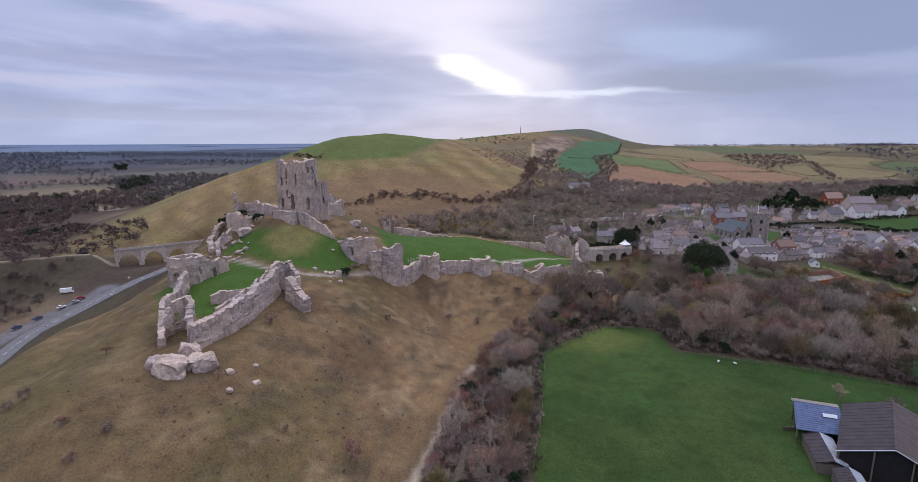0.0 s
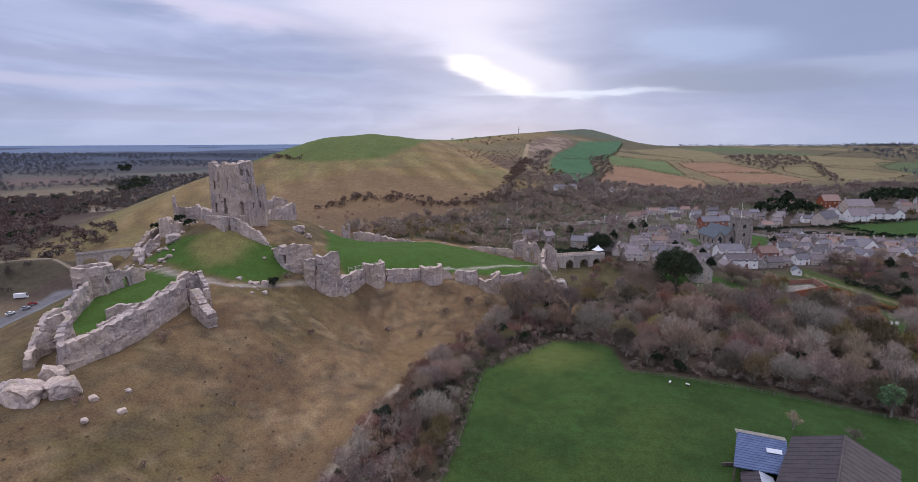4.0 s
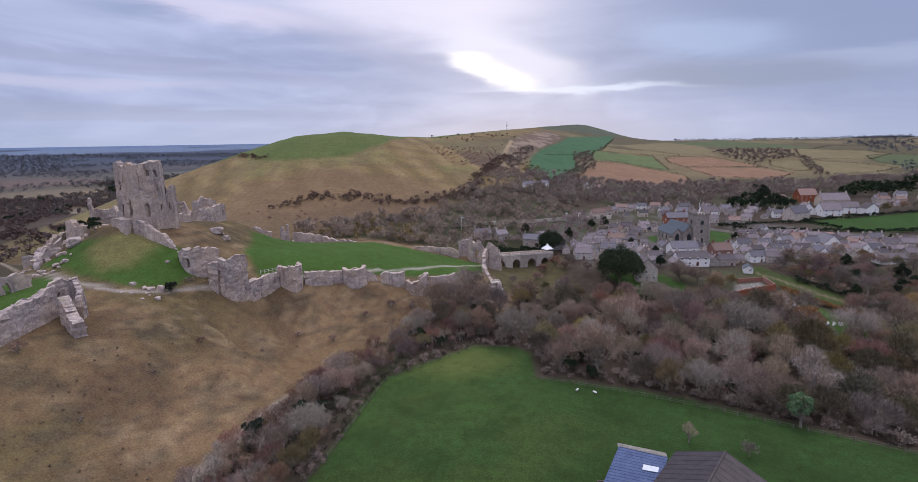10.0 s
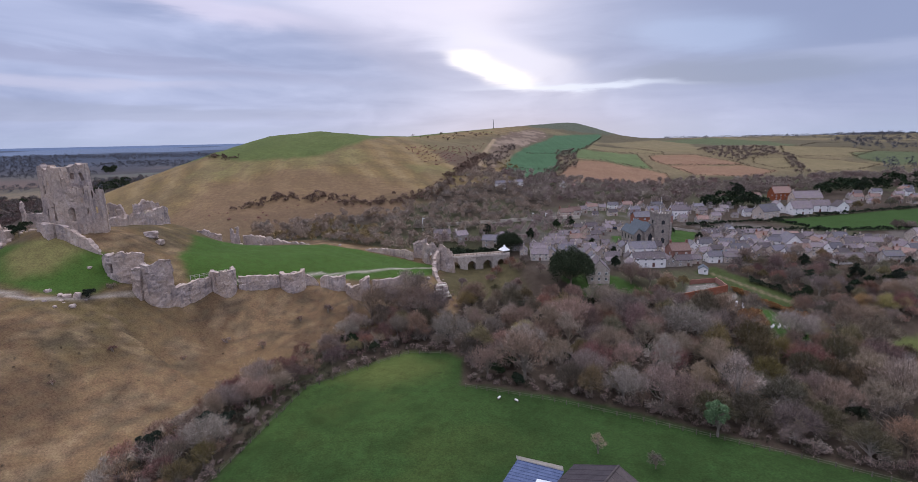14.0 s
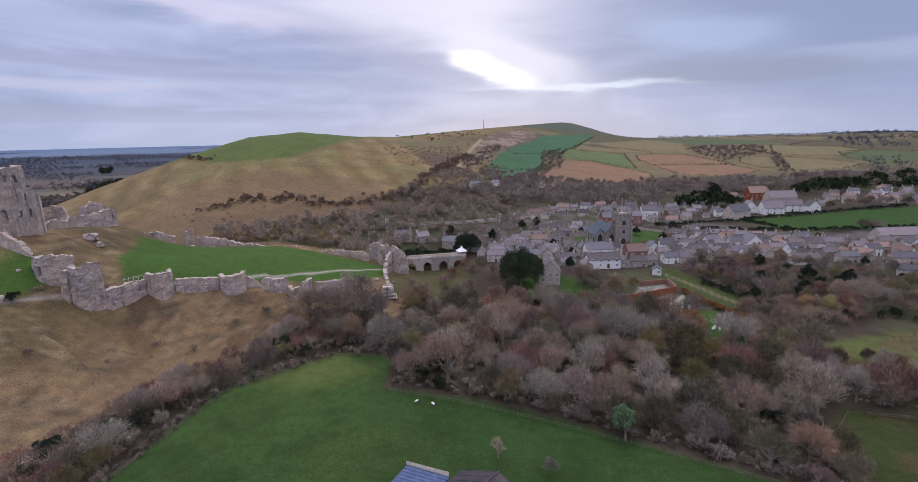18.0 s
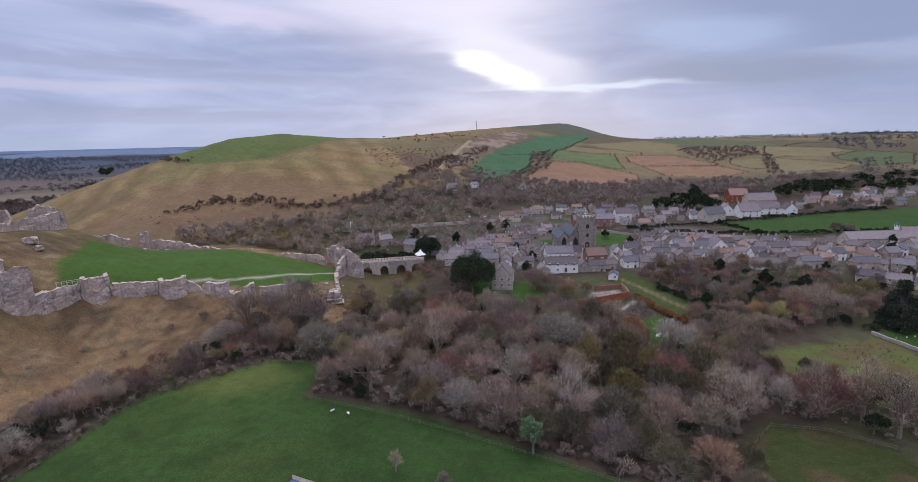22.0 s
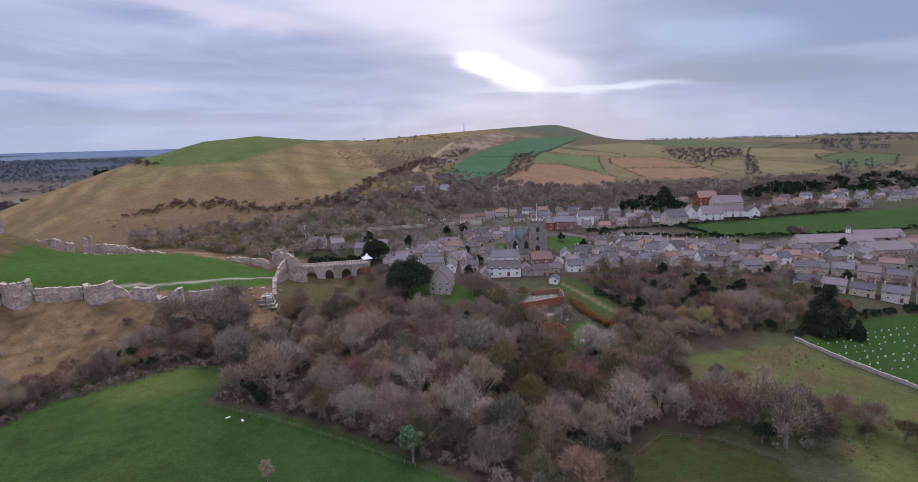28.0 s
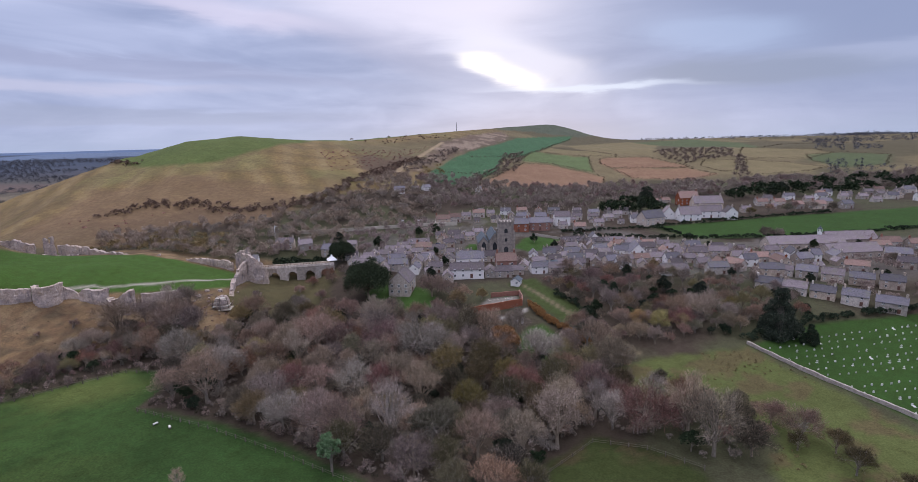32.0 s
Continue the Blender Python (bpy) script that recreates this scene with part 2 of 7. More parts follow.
def masonry(n, p):
    """Weathered limestone rubble: pale blocks, grey lichen, ochre and dark streaks."""
    v = n.add("ShaderNodeTexVoronoi")
    n.put(v.inputs["Vector"], p)
    n.put(v.inputs["Scale"], 1.7)
    cells = n.add("ShaderNodeSeparateColor")
    n.put(cells.inputs[0], v.outputs["Color"])
    big, mid, fine = n.noise(p, 0.12, 4.0), n.noise(p, 0.5, 5.0, 0.6), n.noise(p, 3.0, 4.0, 0.65)
    c = n.mix(n.ramp(big, 0.35, 0.65), (0.43, 0.335, 0.272), (0.325, 0.272, 0.258))
    c = n.mix(n.math("MULTIPLY", n.ramp(cells.outputs[0], 0.3, 0.9), 0.45), c, (0.56, 0.462, 0.385))
    c = n.mix(n.math("MULTIPLY", n.ramp(cells.outputs[1], 0.62, 0.95), 0.32), c, (0.17, 0.142, 0.135))
    sp = n.add("ShaderNodeSeparateXYZ")
    n.put(sp.inputs[0], p)
    run = n.noise(n.join(n.math("MULTIPLY", sp.outputs[0], 0.6), n.math("MULTIPLY", sp.outputs[1], 0.6), n.math("MULTIPLY", sp.outputs[2], 0.14)), 1.0, 4.0)
    c = n.mix(n.math("MULTIPLY", n.ramp(run, 0.54, 0.7), 0.55), c, (0.125, 0.108, 0.115))
    c = n.mix(n.math("MULTIPLY", n.ramp(n.math("SUBTRACT", 1.0, run), 0.58, 0.7), 0.5), c, (0.55, 0.47, 0.41))
    c = n.mix(n.math("MULTIPLY", n.ramp(mid, 0.56, 0.72), 0.5), c, (0.36, 0.25, 0.16))
    c = n.mix(n.math("MULTIPLY", n.ramp(fine, 0.5, 0.68), 0.38), c, (0.135, 0.112, 0.104))
    lift = n.add("ShaderNodeSeparateXYZ")
    n.put(lift.inputs[0], n.add("ShaderNodeNewGeometry").outputs["Normal"])
    moss = n.math("MULTIPLY", n.ramp(lift.outputs[2], 0.45, 0.9), n.ramp(n.noise(p, 0.22, 3.0), 0.54, 0.66))
    c = n.mix(n.math("MULTIPLY", moss, 0.55), c, (0.17, 0.148, 0.062))
    return c, n.math("ADD", n.math("MULTIPLY", v.outputs["Distance"], -0.7), fine)


M_RUIN = material("ruined_limestone", masonry, 0.95, bump=0.42)
M_STONE = plain("purbeck_stone", (0.23, 0.193, 0.165), (0.56, 0.48, 0.41), 0.9, bump=0.05, vary=0.3)
M_CHURCH = plain("lichened_ashlar", (0.15, 0.132, 0.118), (0.37, 0.32, 0.275), 0.7, bump=0.05)
M_WHITE = plain("white_render", (0.66, 0.64, 0.62), (0.8, 0.78, 0.76), 0.4, bump=0.02)
M_BRICK = plain("red_brick", (0.19, 0.08, 0.055), (0.29, 0.135, 0.095), 0.9, bump=0.03, vary=0.15)


def roofing(a, b, vary=0.22):
    def build(n, p):
        sp = n.add("ShaderNodeSeparateXYZ")
        n.put(sp.inputs[0], p)
        course = n.math("FRACT", n.math("MULTIPLY", sp.outputs[2], 3.2))
        big, fine = n.noise(p, 0.35, 4.0), n.noise(p, 3.5, 4.0, 0.7)
        c = n.mix(n.ramp(fine, 0.3, 0.7), a, b)
        c = n.mix(n.math("MULTIPLY", n.ramp(big, 0.5, 0.7), 0.5), c, (0.14, 0.135, 0.09))
        c = n.mix(n.math("MULTIPLY", n.ramp(course, 0.85, 1.0), 0.35), c, (0.05, 0.045, 0.045))
        r = n.add("ShaderNodeObjectInfo").outputs["Random"]
        hsv = n.add("ShaderNodeHueSaturation")
        n.put(hsv.inputs["Value"], n.math("MULTIPLY_ADD", r, 2 * vary, 1 - vary))
        n.put(hsv.inputs["Color"], c)
        return hsv.outputs[0], n.math("ADD", course, fine)
    return build


M_ROOF_STONE = material("stone_slate_roof", roofing((0.078, 0.064, 0.069), (0.228, 0.188, 0.198), 0.5), 0.85, bump=0.06)
M_ROOF_SLATE = material("dark_slate_roof", roofing((0.06, 0.055, 0.067), (0.155, 0.142, 0.165), 0.4), 0.6, bump=0.05)
M_ROOF_TILE = material("clay_tile_roof", roofing((0.13, 0.082, 0.07), (0.27, 0.175, 0.145), 0.35), 0.85, bump=0.06)
M_LEAD = plain("grey_lead", (0.06, 0.075, 0.09), (0.10, 0.118, 0.135), 0.6, 0.8)
M_GLASS = plain("dark_window_glass", (0.02, 0.023, 0.028), (0.05, 0.055, 0.06), 0.5, 0.08, spec=0.6)
M_FRAME = plain("white_paint", (0.68, 0.68, 0.68), (0.8, 0.8, 0.8), 2.0, 0.5)
M_DOOR = plain("painted_door", (0.10, 0.05, 0.04), (0.16, 0.08, 0.06), 2.0, 0.5)
M_BARK = plain("grey_bark", (0.14, 0.118, 0.095), (0.31, 0.262, 0.21), 2.0, 0.95, vary=0.2)


def twig(name, a, b, vary=0.3):
    def build(n, p):
        g = n.add("ShaderNodeNewGeometry").outputs["Random Per Island"]
        r = n.add("ShaderNodeObjectInfo").outputs["Random"]
        c = n.mix(n.math("POWER", g, 1.4), a, b)
        hsv = n.add("ShaderNodeHueSaturation")
        n.put(hsv.inputs["Hue"], n.math("MULTIPLY_ADD", n.math("FRACT", n.math("MULTIPLY", r, 5.7)), 0.05, 0.475))
        n.put(hsv.inputs["Value"], n.math("MULTIPLY_ADD", r, 2 * vary, 1 - vary))
        n.put(hsv.inputs["Saturation"], n.math("MULTIPLY_ADD", n.math("FRACT", n.math("MULTIPLY", r, 3.1)), 0.6, 0.6))
        n.put(hsv.inputs["Color"], c)
        return hsv.outputs[0], None
    return material(name, build, 0.95, spec=0.1)


M_TWIG_BROWN = twig("bare_brown_twigs", (0.085, 0.059, 0.045), (0.43, 0.305, 0.232), 0.34)
M_TWIG_GREY = twig("bare_grey_twigs", (0.095, 0.071, 0.054), (0.46, 0.348, 0.268), 0.32)
M_TWIG_PALE = twig("pale_bare_twigs", (0.13, 0.1, 0.077), (0.52, 0.415, 0.325), 0.22)
M_TWIG_RED = twig("russet_twigs", (0.075, 0.043, 0.035), (0.345, 0.205, 0.163), 0.3)
M_TWIG_OLIVE = twig("mossy_green_twigs", (0.06, 0.048, 0.024), (0.32, 0.26, 0.14), 0.32)
M_TWIG_DARK = twig("dark_thorn_twigs", (0.055, 0.042, 0.034), (0.12, 0.092, 0.072), 0.2)
# twigs of the farthest woods, with blue-grey haze mixed into their colour
M_TWIG_HAZED = twig("distant_wood_twigs", (0.058, 0.06, 0.073), (0.095, 0.095, 0.11), 0.15)
M_TWIG_WOOD = twig("massed_brown_twigs", (0.16, 0.118, 0.094), (0.325, 0.24, 0.19), 0.25)
M_TWIG_MASS = twig("massed_grey_twigs", (0.17, 0.138, 0.113), (0.38, 0.308, 0.25), 0.22)
M_TWIG_IVY = twig("ivy_hung_dark_twigs", (0.03, 0.026, 0.014), (0.17, 0.138, 0.082), 0.3)
M_TWIG_NORTH = twig("heath_wood_twigs", (0.088, 0.063, 0.056), (0.175, 0.126, 0.108), 0.2)
M_TWIG_GOLD = twig("golden_willow_twigs", (0.28, 0.21, 0.08), (0.42, 0.32, 0.13), 0.12)
M_TUSSOCK = twig("dead_grass_tussock", (0.12, 0.085, 0.05), (0.20, 0.145, 0.085), 0.2)
M_LEAF_DARK = twig("dark_evergreen_leaves", (0.012, 0.02, 0.012), (0.052, 0.07, 0.038), 0.25)
M_LEAF_IVY = twig("ivy_leaves", (0.05, 0.12, 0.028), (0.12, 0.22, 0.06), 0.2)
M_LEAF_ORANGE = twig("rust_leaves", (0.19, 0.118, 0.048), (0.33, 0.215, 0.09), 0.1)
M_ASPHALT = plain("worn_asphalt", (0.09, 0.09, 0.095), (0.14, 0.14, 0.145), 0.3, bump=0.01)
M_TIN_BLUE = plain("blue_grey_sheet_roof", (0.04, 0.06, 0.125), (0.085, 0.115, 0.205), 0.5, 0.75)
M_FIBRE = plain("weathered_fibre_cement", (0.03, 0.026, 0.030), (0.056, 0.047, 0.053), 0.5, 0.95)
# near-black colour for the deep shade inside the open barn
M_BARN_SHADE = plain("black_pitched_boards", (0.008, 0.008, 0.009), (0.02, 0.018, 0.018), 1.5, 0.9)
M_TIMBER = plain("weathered_boards", (0.09, 0.075, 0.06), (0.17, 0.145, 0.12), 1.5, 0.9)
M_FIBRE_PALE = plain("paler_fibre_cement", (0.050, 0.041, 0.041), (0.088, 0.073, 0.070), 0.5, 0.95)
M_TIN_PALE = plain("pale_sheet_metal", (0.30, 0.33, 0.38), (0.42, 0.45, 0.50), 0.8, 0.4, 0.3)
M_PALE_BOARD = plain("pale_weathered_stone", (0.36, 0.33, 0.28), (0.52, 0.48, 0.42), 1.2, 0.9, vary=0.1)
M_GRAVE = plain("pale_headstone", (0.38, 0.365, 0.34), (0.66, 0.64, 0.61), 2.0, 0.8, vary=0.25)
M_LEAF_RUSSET = twig("russet_beech_leaves", (0.17, 0.07, 0.04), (0.26, 0.115, 0.06), 0.1)
M_CAR_BLUE = plain("blue_car_paint", (0.03, 0.05, 0.13), (0.04, 0.06, 0.15), 1.0, 0.25, 0.2, spec=0.5)
M_CAR_RED = plain("red_car_paint", (0.33, 0.03, 0.03), (0.36, 0.035, 0.03), 1.0, 0.25, 0.1, spec=0.5)
M_TYRE = plain("black_tyre", (0.02, 0.02, 0.02), (0.035, 0.035, 0.035), 3.0, 0.8)
M_TARP = plain("blue_tarpaulin", (0.03, 0.08, 0.35), (0.05, 0.11, 0.42), 0.8, 0.5)
M_TARP_GREEN = plain("green_tarpaulin", (0.01, 0.12, 0.11), (0.02, 0.16, 0.14), 0.8, 0.5)


# ---- building helpers ----
def mesh_of(name, verts, faces, mat, smooth=False):
    me = bpy.data.meshes.new(name)
    me.from_pydata([tuple(v) for v in verts], [], faces)
    me.materials.append(mat)
    if smooth:
        me.polygons.foreach_set("use_smooth", [True] * len(me.polygons))
    me.update()
    return me


def part(name, mesh, parent, label="", m=None):
    ob = new(name, mesh)
    ob.parent = parent
    if m is not None:
        ob.matrix_basis = m
    if label:
        ob["label"] = label
    return ob


def thing(name, label, category, m=None, group="", kind="", mesh=None):
    ob = new(name, mesh)
    if m is not None:
        ob.matrix_basis = m
    return tagged(ob, label, category, group, kind)


class Shape:
    """Collects boxes, prisms and the like into one mesh."""

    def __init__(self):
        self.v, self.f = [], []

    def add(self, verts, faces):
        o = len(self.v)
        self.v += [tuple(p) for p in verts]
        self.f += [tuple(o + i for i in q) for q in faces]
        return self

    def box(self, x0, x1, y0, y1, z0, z1):
        return self.add([(x0, y0, z0), (x1, y0, z0), (x1, y1, z0), (x0, y1, z0), (x0, y0, z1), (x1, y0, z1), (x1, y1, z1), (x0, y1, z1)],
                        [(0, 3, 2, 1), (4, 5, 6, 7), (0, 1, 5, 4), (1, 2, 6, 5), (2, 3, 7, 6), (3, 0, 4, 7)])

    def tube(self, rings, sides=8, caps=True):
        """rings: (x, y, z, radius), stacked upwards or along a limb."""
        o = len(self.v)
        for i, (x, y, z, r) in enumerate(rings):
            a, b = rings[max(0, i - 1)], rings[min(len(rings) - 1, i + 1)]
            d = Vector((b[0] - a[0], b[1] - a[1], b[2] - a[2]))
            d = d.normalized() if d.length > 1e-6 else Vector((0, 0, 1))
            u = d.cross(Vector((0.3, 1, 0.1))).normalized()
            w = d.cross(u)
            for k in range(sides):
                t = 2 * math.pi * k / sides
                self.v.append(tuple(Vector((x, y, z)) + r * (math.cos(t) * u + math.sin(t) * w)))
        n = len(rings)
        for i in range(n - 1):
            for k in range(sides):
                p, q = o + i * sides + k, o + i * sides + (k + 1) % sides
                self.f.append((p, q, q + sides, p + sides))
        if caps:
            self.f.append(tuple(o + k for k in reversed(range(sides))))
            self.f.append(tuple(o + (n - 1) * sides + k for k in range(sides)))
        return self

    def mesh(self, name, mat, smooth=False):
        return mesh_of(name, self.v, self.f, mat, smooth)


def rough3(p, k, amp):
    q = Vector(p) * k
    return Vector((noise.noise(q), noise.noise(q + Vector((17, 3, 9))), noise.noise(q + Vector((5, 31, 2))))) * amp


def resample(pts, step):
    """Evenly spaced places along a line of (x, y, top, ...) rows, all values carried along."""
    out = []
    for a, b in zip(pts, pts[1:]):
        n = max(1, round(math.hypot(b[0] - a[0], b[1] - a[1]) / step))
        out += [tuple(p + (q - p) * i / n for p, q in zip(a, b)) for i in range(n)]
    return out + [tuple(pts[-1])]


def ruin_wall(name, pts, thick, mat, holes=(), cell=0.7, ragged=0.8, amp=0.22, foot=None, lean=(0, 0), closed=False, seed=0.0, bury=1.2):
    """A mesh of broken masonry. pts: (x, y, top height, ...) along the wall's middle; it stands on the ground or on foot.
    holes: (from, to, sill, head) along the wall and in absolute height, with arched heads."""
    rows = resample(pts, cell)
    n = len(rows)
    base = [(gz(r[0], r[1]) if foot is None else foot) - bury for r in rows]
    z0 = min(base)
    run, s = [0.0], 0.0
    for a, b in zip(rows, rows[1:]):
        s += math.hypot(b[0] - a[0], b[1] - a[1])
        run.append(s)
    tops = [r[2] + ragged * (1.6 * noise.noise(Vector((run[i] * 0.35 + seed, seed, 0))) + 0.9 * noise.noise(Vector((run[i] * 1.1, seed, 5))) + 0.8 * noise.noise(Vector((run[i] * 2.3, seed, 8)))) for i, r in enumerate(rows)]
    ztop = max(tops)
    m = max(2, int((ztop - z0) / cell) + 1)
    nrm = []
    for i in range(n):
        a, b = rows[(i - 1) % n if closed else max(0, i - 1)], rows[(i + 1) % n if closed else min(n - 1, i + 1)]
        d = Vector((b[0] - a[0], b[1] - a[1], 0))
        d = d.normalized() if d.length > 1e-6 else Vector((1, 0, 0))
        nrm.append(Vector((d.y, -d.x, 0)))
    solid = np.zeros((n - 1, m), bool)
    for i in range(n - 1):
        for j in range(m):
            zc, sc = z0 + (j + 0.5) * cell, (run[i] + run[i + 1]) / 2
            ok = zc < (tops[i] + tops[i + 1]) / 2 and zc > min(base[i], base[i + 1]) - cell
            for h0, h1, sill, head in holes:
                if h0 < sc < h1 and sill < zc < head - abs(sc - (h0 + h1) / 2) * 0.8:
                    ok = False
            solid[i, j] = ok
    verts, faces, idx = [], [], {}

    def vert(i, j, side):
        key = (i % (n - 1) if closed else i, j, side)
        if key not in idx:
            i2 = key[0]
            r, nv = rows[i2], nrm[i2]
            z = z0 + j * cell
            if z > tops[i2] - 0.75 * cell:
                z = tops[i2]
            u = (z - z0) / max(1.0, ztop - z0)
            t = thick * (1.0 - 0.25 * u) * (0.5 if side else -0.5)
            p = Vector((r[0] + lean[0] * u, r[1] + lean[1] * u, z)) + nv * t
            p += rough3(p, 1.1, amp * 1.5) + rough3(p, 0.28, amp * 2.2) + rough3(p, 2.3, amp * 0.7)
            idx[key] = len(verts)
            verts.append(p)
        return idx[key]

    for i in range(n - 1):
        for j in range(m):
            if not solid[i, j]:
                continue
            a, b, c, d = [vert(i, j, 1), vert(i + 1, j, 1), vert(i + 1, j + 1, 1), vert(i, j + 1, 1)]
            e, f, g, h = [vert(i, j, 0), vert(i + 1, j, 0), vert(i + 1, j + 1, 0), vert(i, j + 1, 0)]
            faces += [(a, b, c, d), (f, e, h, g)]
            if j + 1 >= m or not solid[i, j + 1]:
                faces.append((d, c, g, h))
            if j > 0 and not solid[i, j - 1]:
                faces.append((b, a, e, f))
            left = solid[i - 1, j] if i > 0 else (solid[n - 2, j] if closed else False)
            right = solid[i + 1, j] if i < n - 2 else (solid[0, j] if closed else False)
            if not left:
                faces.append((a, d, h, e))
            if not right:
                faces.append((c, b, f, g))
    me = mesh_of(name, verts, faces, mat, True)
    me.set_sharp_from_angle(angle=radians(22))
    return me


def ring(cx, cy, r, top, a0=0, a1=360, n=16):
    return [(cx + r * math.cos(radians(a0 + (a1 - a0) * k / n)), cy + r * math.sin(radians(a0 + (a1 - a0) * k / n)), top) for k in range(n + 1)]


def boulder(name, mat, size, seed, sub=2, amp=0.25):
    """A lump of fallen masonry or rock."""
    bm = bmesh.new()
    bmesh.ops.create_icosphere(bm, subdivisions=sub, radius=1)
    for v in bm.verts:
        p = Vector([max(-0.72, min(0.72, c)) for c in v.co])
        p += rough3(v.co + Vector((seed * 7.1, seed, 0)), 1.3, amp) + rough3(v.co + Vector((seed, 0, 3)), 3.5, amp * 0.35)
        v.co = Vector((p.x * size[0], p.y * size[1], p.z * size[2]))
    me = bpy.data.meshes.new(name)
    bm.to_mesh(me)
    bm.free()
    me.materials.append(mat)
    return me


def inside(x, y, poly):
    """Which of the places lie inside a polygon (numpy)."""
    c = np.zeros(np.shape(x), bool)
    for (x0, y0), (x1, y1) in zip(poly, poly[1:] + poly[:1]):
        if y0 != y1:
            c ^= ((y0 > y) != (y1 > y)) & (x < (x1 - x0) * (y - y0) / (y1 - y0) + x0)
    return c


def edge_distance(x, y, poly):
    """Signed distance to a polygon's outline: positive inside."""
    pts = [(a, b, 0, 1) for a, b in poly + poly[:1]]
    d, _, _ = along(x, y, pts)
    return np.where(inside(x, y, poly), d, -d)


# ---- land cover: outlines in plan ----
FIELD = [(10, 60), (14, 99), (19, 122), (26, 163), (40, 176), (55, 188), (66, 188), (74, 182), (74, 165), (102, 158), (124, 149), (150, 134), (175, 118), (190, 60)]
WEST_LAWN = [(-84, 128), (-72, 130), (-66, 145), (-62, 160), (-72, 168), (-90, 172), (-100, 165), (-96, 145)]
MOUND_LAWN = [(-92, 180), (-72, 172), (-58, 168), (-44, 176), (-40, 190), (-50, 194), (-62, 190), (-76, 186), (-86, 190)]
OUTER_LAWN = [(-36, 212), (-24, 198), (-10, 210), (20, 226), (40, 238), (58, 250), (62, 270), (46, 276), (20, 278), (-8, 275), (-34, 266), (-46, 240)]
MEADOW = [(217, 190), (226, 196), (242, 199), (262, 201), (270, 180), (278, 156), (282, 110), (236, 110), (236, 140), (244, 153), (217, 172)]
GLADE = [(184, 110), (188, 142), (200, 154), (212, 149), (222, 140), (226, 110)]
CEMETERY = [(264, 203), (293, 216), (345, 220), (350, 150), (285, 150)]
BIG_GREEN = [(290, 384), (337, 391), (422, 406), (560, 440), (520, 350), (443, 350), (374, 334), (300, 342)]
CHURCH_GREEN = [(196, 352), (206, 362), (222, 350), (212, 328), (200, 322), (192, 330)]
CHURCH_GREEN_W = [(160, 322), (172, 318), (176, 332), (164, 338)]
LODGE_GARDEN = [(119, 258), (125, 266), (146, 258), (156, 240), (140, 232), (124, 240)]
HEDGED_LAWN = [(190, 222), (184, 207), (186, 200), (198, 197), (206, 206), (196, 224)]
LONG_GARDEN = [(185, 263), (196, 236), (206, 222), (216, 229), (196, 270)]
HILL_GREEN = [(-330, 560), (-240, 500), (-166, 486), (-139, 476), (-116, 458), (-82, 452), (-60, 464), (-46, 482), (-33, 516), (-28, 556), (-24, 640), (60, 900), (118, 1060), (200, 1300), (-100, 1300), (-300, 800)]
TEAL = [(112, 596), (131, 708), (154, 782), (203, 909), (239, 1035), (380, 1251), (363, 1171), (292, 954), (237, 821), (201, 776), (187, 674), (142, 560), (115, 547)]
TILLED = [[(230, 757), (268, 760), (304, 711), (322, 670), (304, 605), (239, 620), (167, 576), (181, 634), (206, 706)], [(374, 825), (422, 819), (438, 763), (449, 726), (442, 722), (346, 736), (339, 778), (348, 816)], [(346, 730), (442, 716), (458, 670), (434, 650), (398, 632), (353, 657)]]
PALE = [[(252, 867), (336, 834), (328, 794), (317, 710), (269, 769), (229, 778), (236, 814)], [(288, 935), (355, 897), (383, 850), (376, 831), (341, 847), (261, 867)], [(486, 780), (532, 780), (491, 690), (469, 683), (464, 733)], [(612, 926), (697, 878), (698, 828), (628, 775), (561, 787), (551, 814)], [(547, 776), (582, 742), (608, 702), (565, 670), (493, 657), (506, 703)], [(327, 994), (519, 1272), (534, 1110), (432, 844), (387, 863), (336, 940)]]
GREEN_FAR = [[(647, 810), (706, 827), (752, 791), (687, 711), (626, 696), (622, 754)], [(517, 1243), (710, 1409), (721, 1146), (637, 919), (546, 1026)]]
HEATHER_SLOPE = [(33, 587), (57, 603), (84, 662), (84, 583), (83, 508), (73, 493), (57, 518)]
QUARRIED = [(110, 816), (151, 973), (212, 1118), (221, 1011), (186, 881), (143, 770), (117, 670), (103, 594), (92, 558), (95, 654)]
HEATH_FIELDS = [[(-901, 961), (-833, 1019), (-794, 1139), (-855, 1229), (-970, 1191), (-992, 1061)], [(-1366, 1472), (-1198, 1479), (-986, 1447), (-1013, 1304), (-1120, 1201)], [(-1052, 1520), (-920, 1603), (-840, 1843), (-884, 1994), (-985, 1717), (-1121, 1622)], [(-741, 808), (-663, 788), (-691, 822), (-765, 834)], [(-628, 837), (-543, 799), (-560, 760), (-600, 790)]]
ROAD = [(-198, 160, 0, 0), (-204, 190, 0, 0), (-208, 205, 0, 0), (-212, 218, 0, 0), (-214, 230, 0, 0), (-213, 241, 0, 0), (-211, 254, 0, 0), (-209, 267, 0, 0), (-206, 281, 0, 0), (-202, 291, 0, 0), (-195, 300, 0, 0), (-182, 318, 0, 0), (-160, 336, 0, 0)]
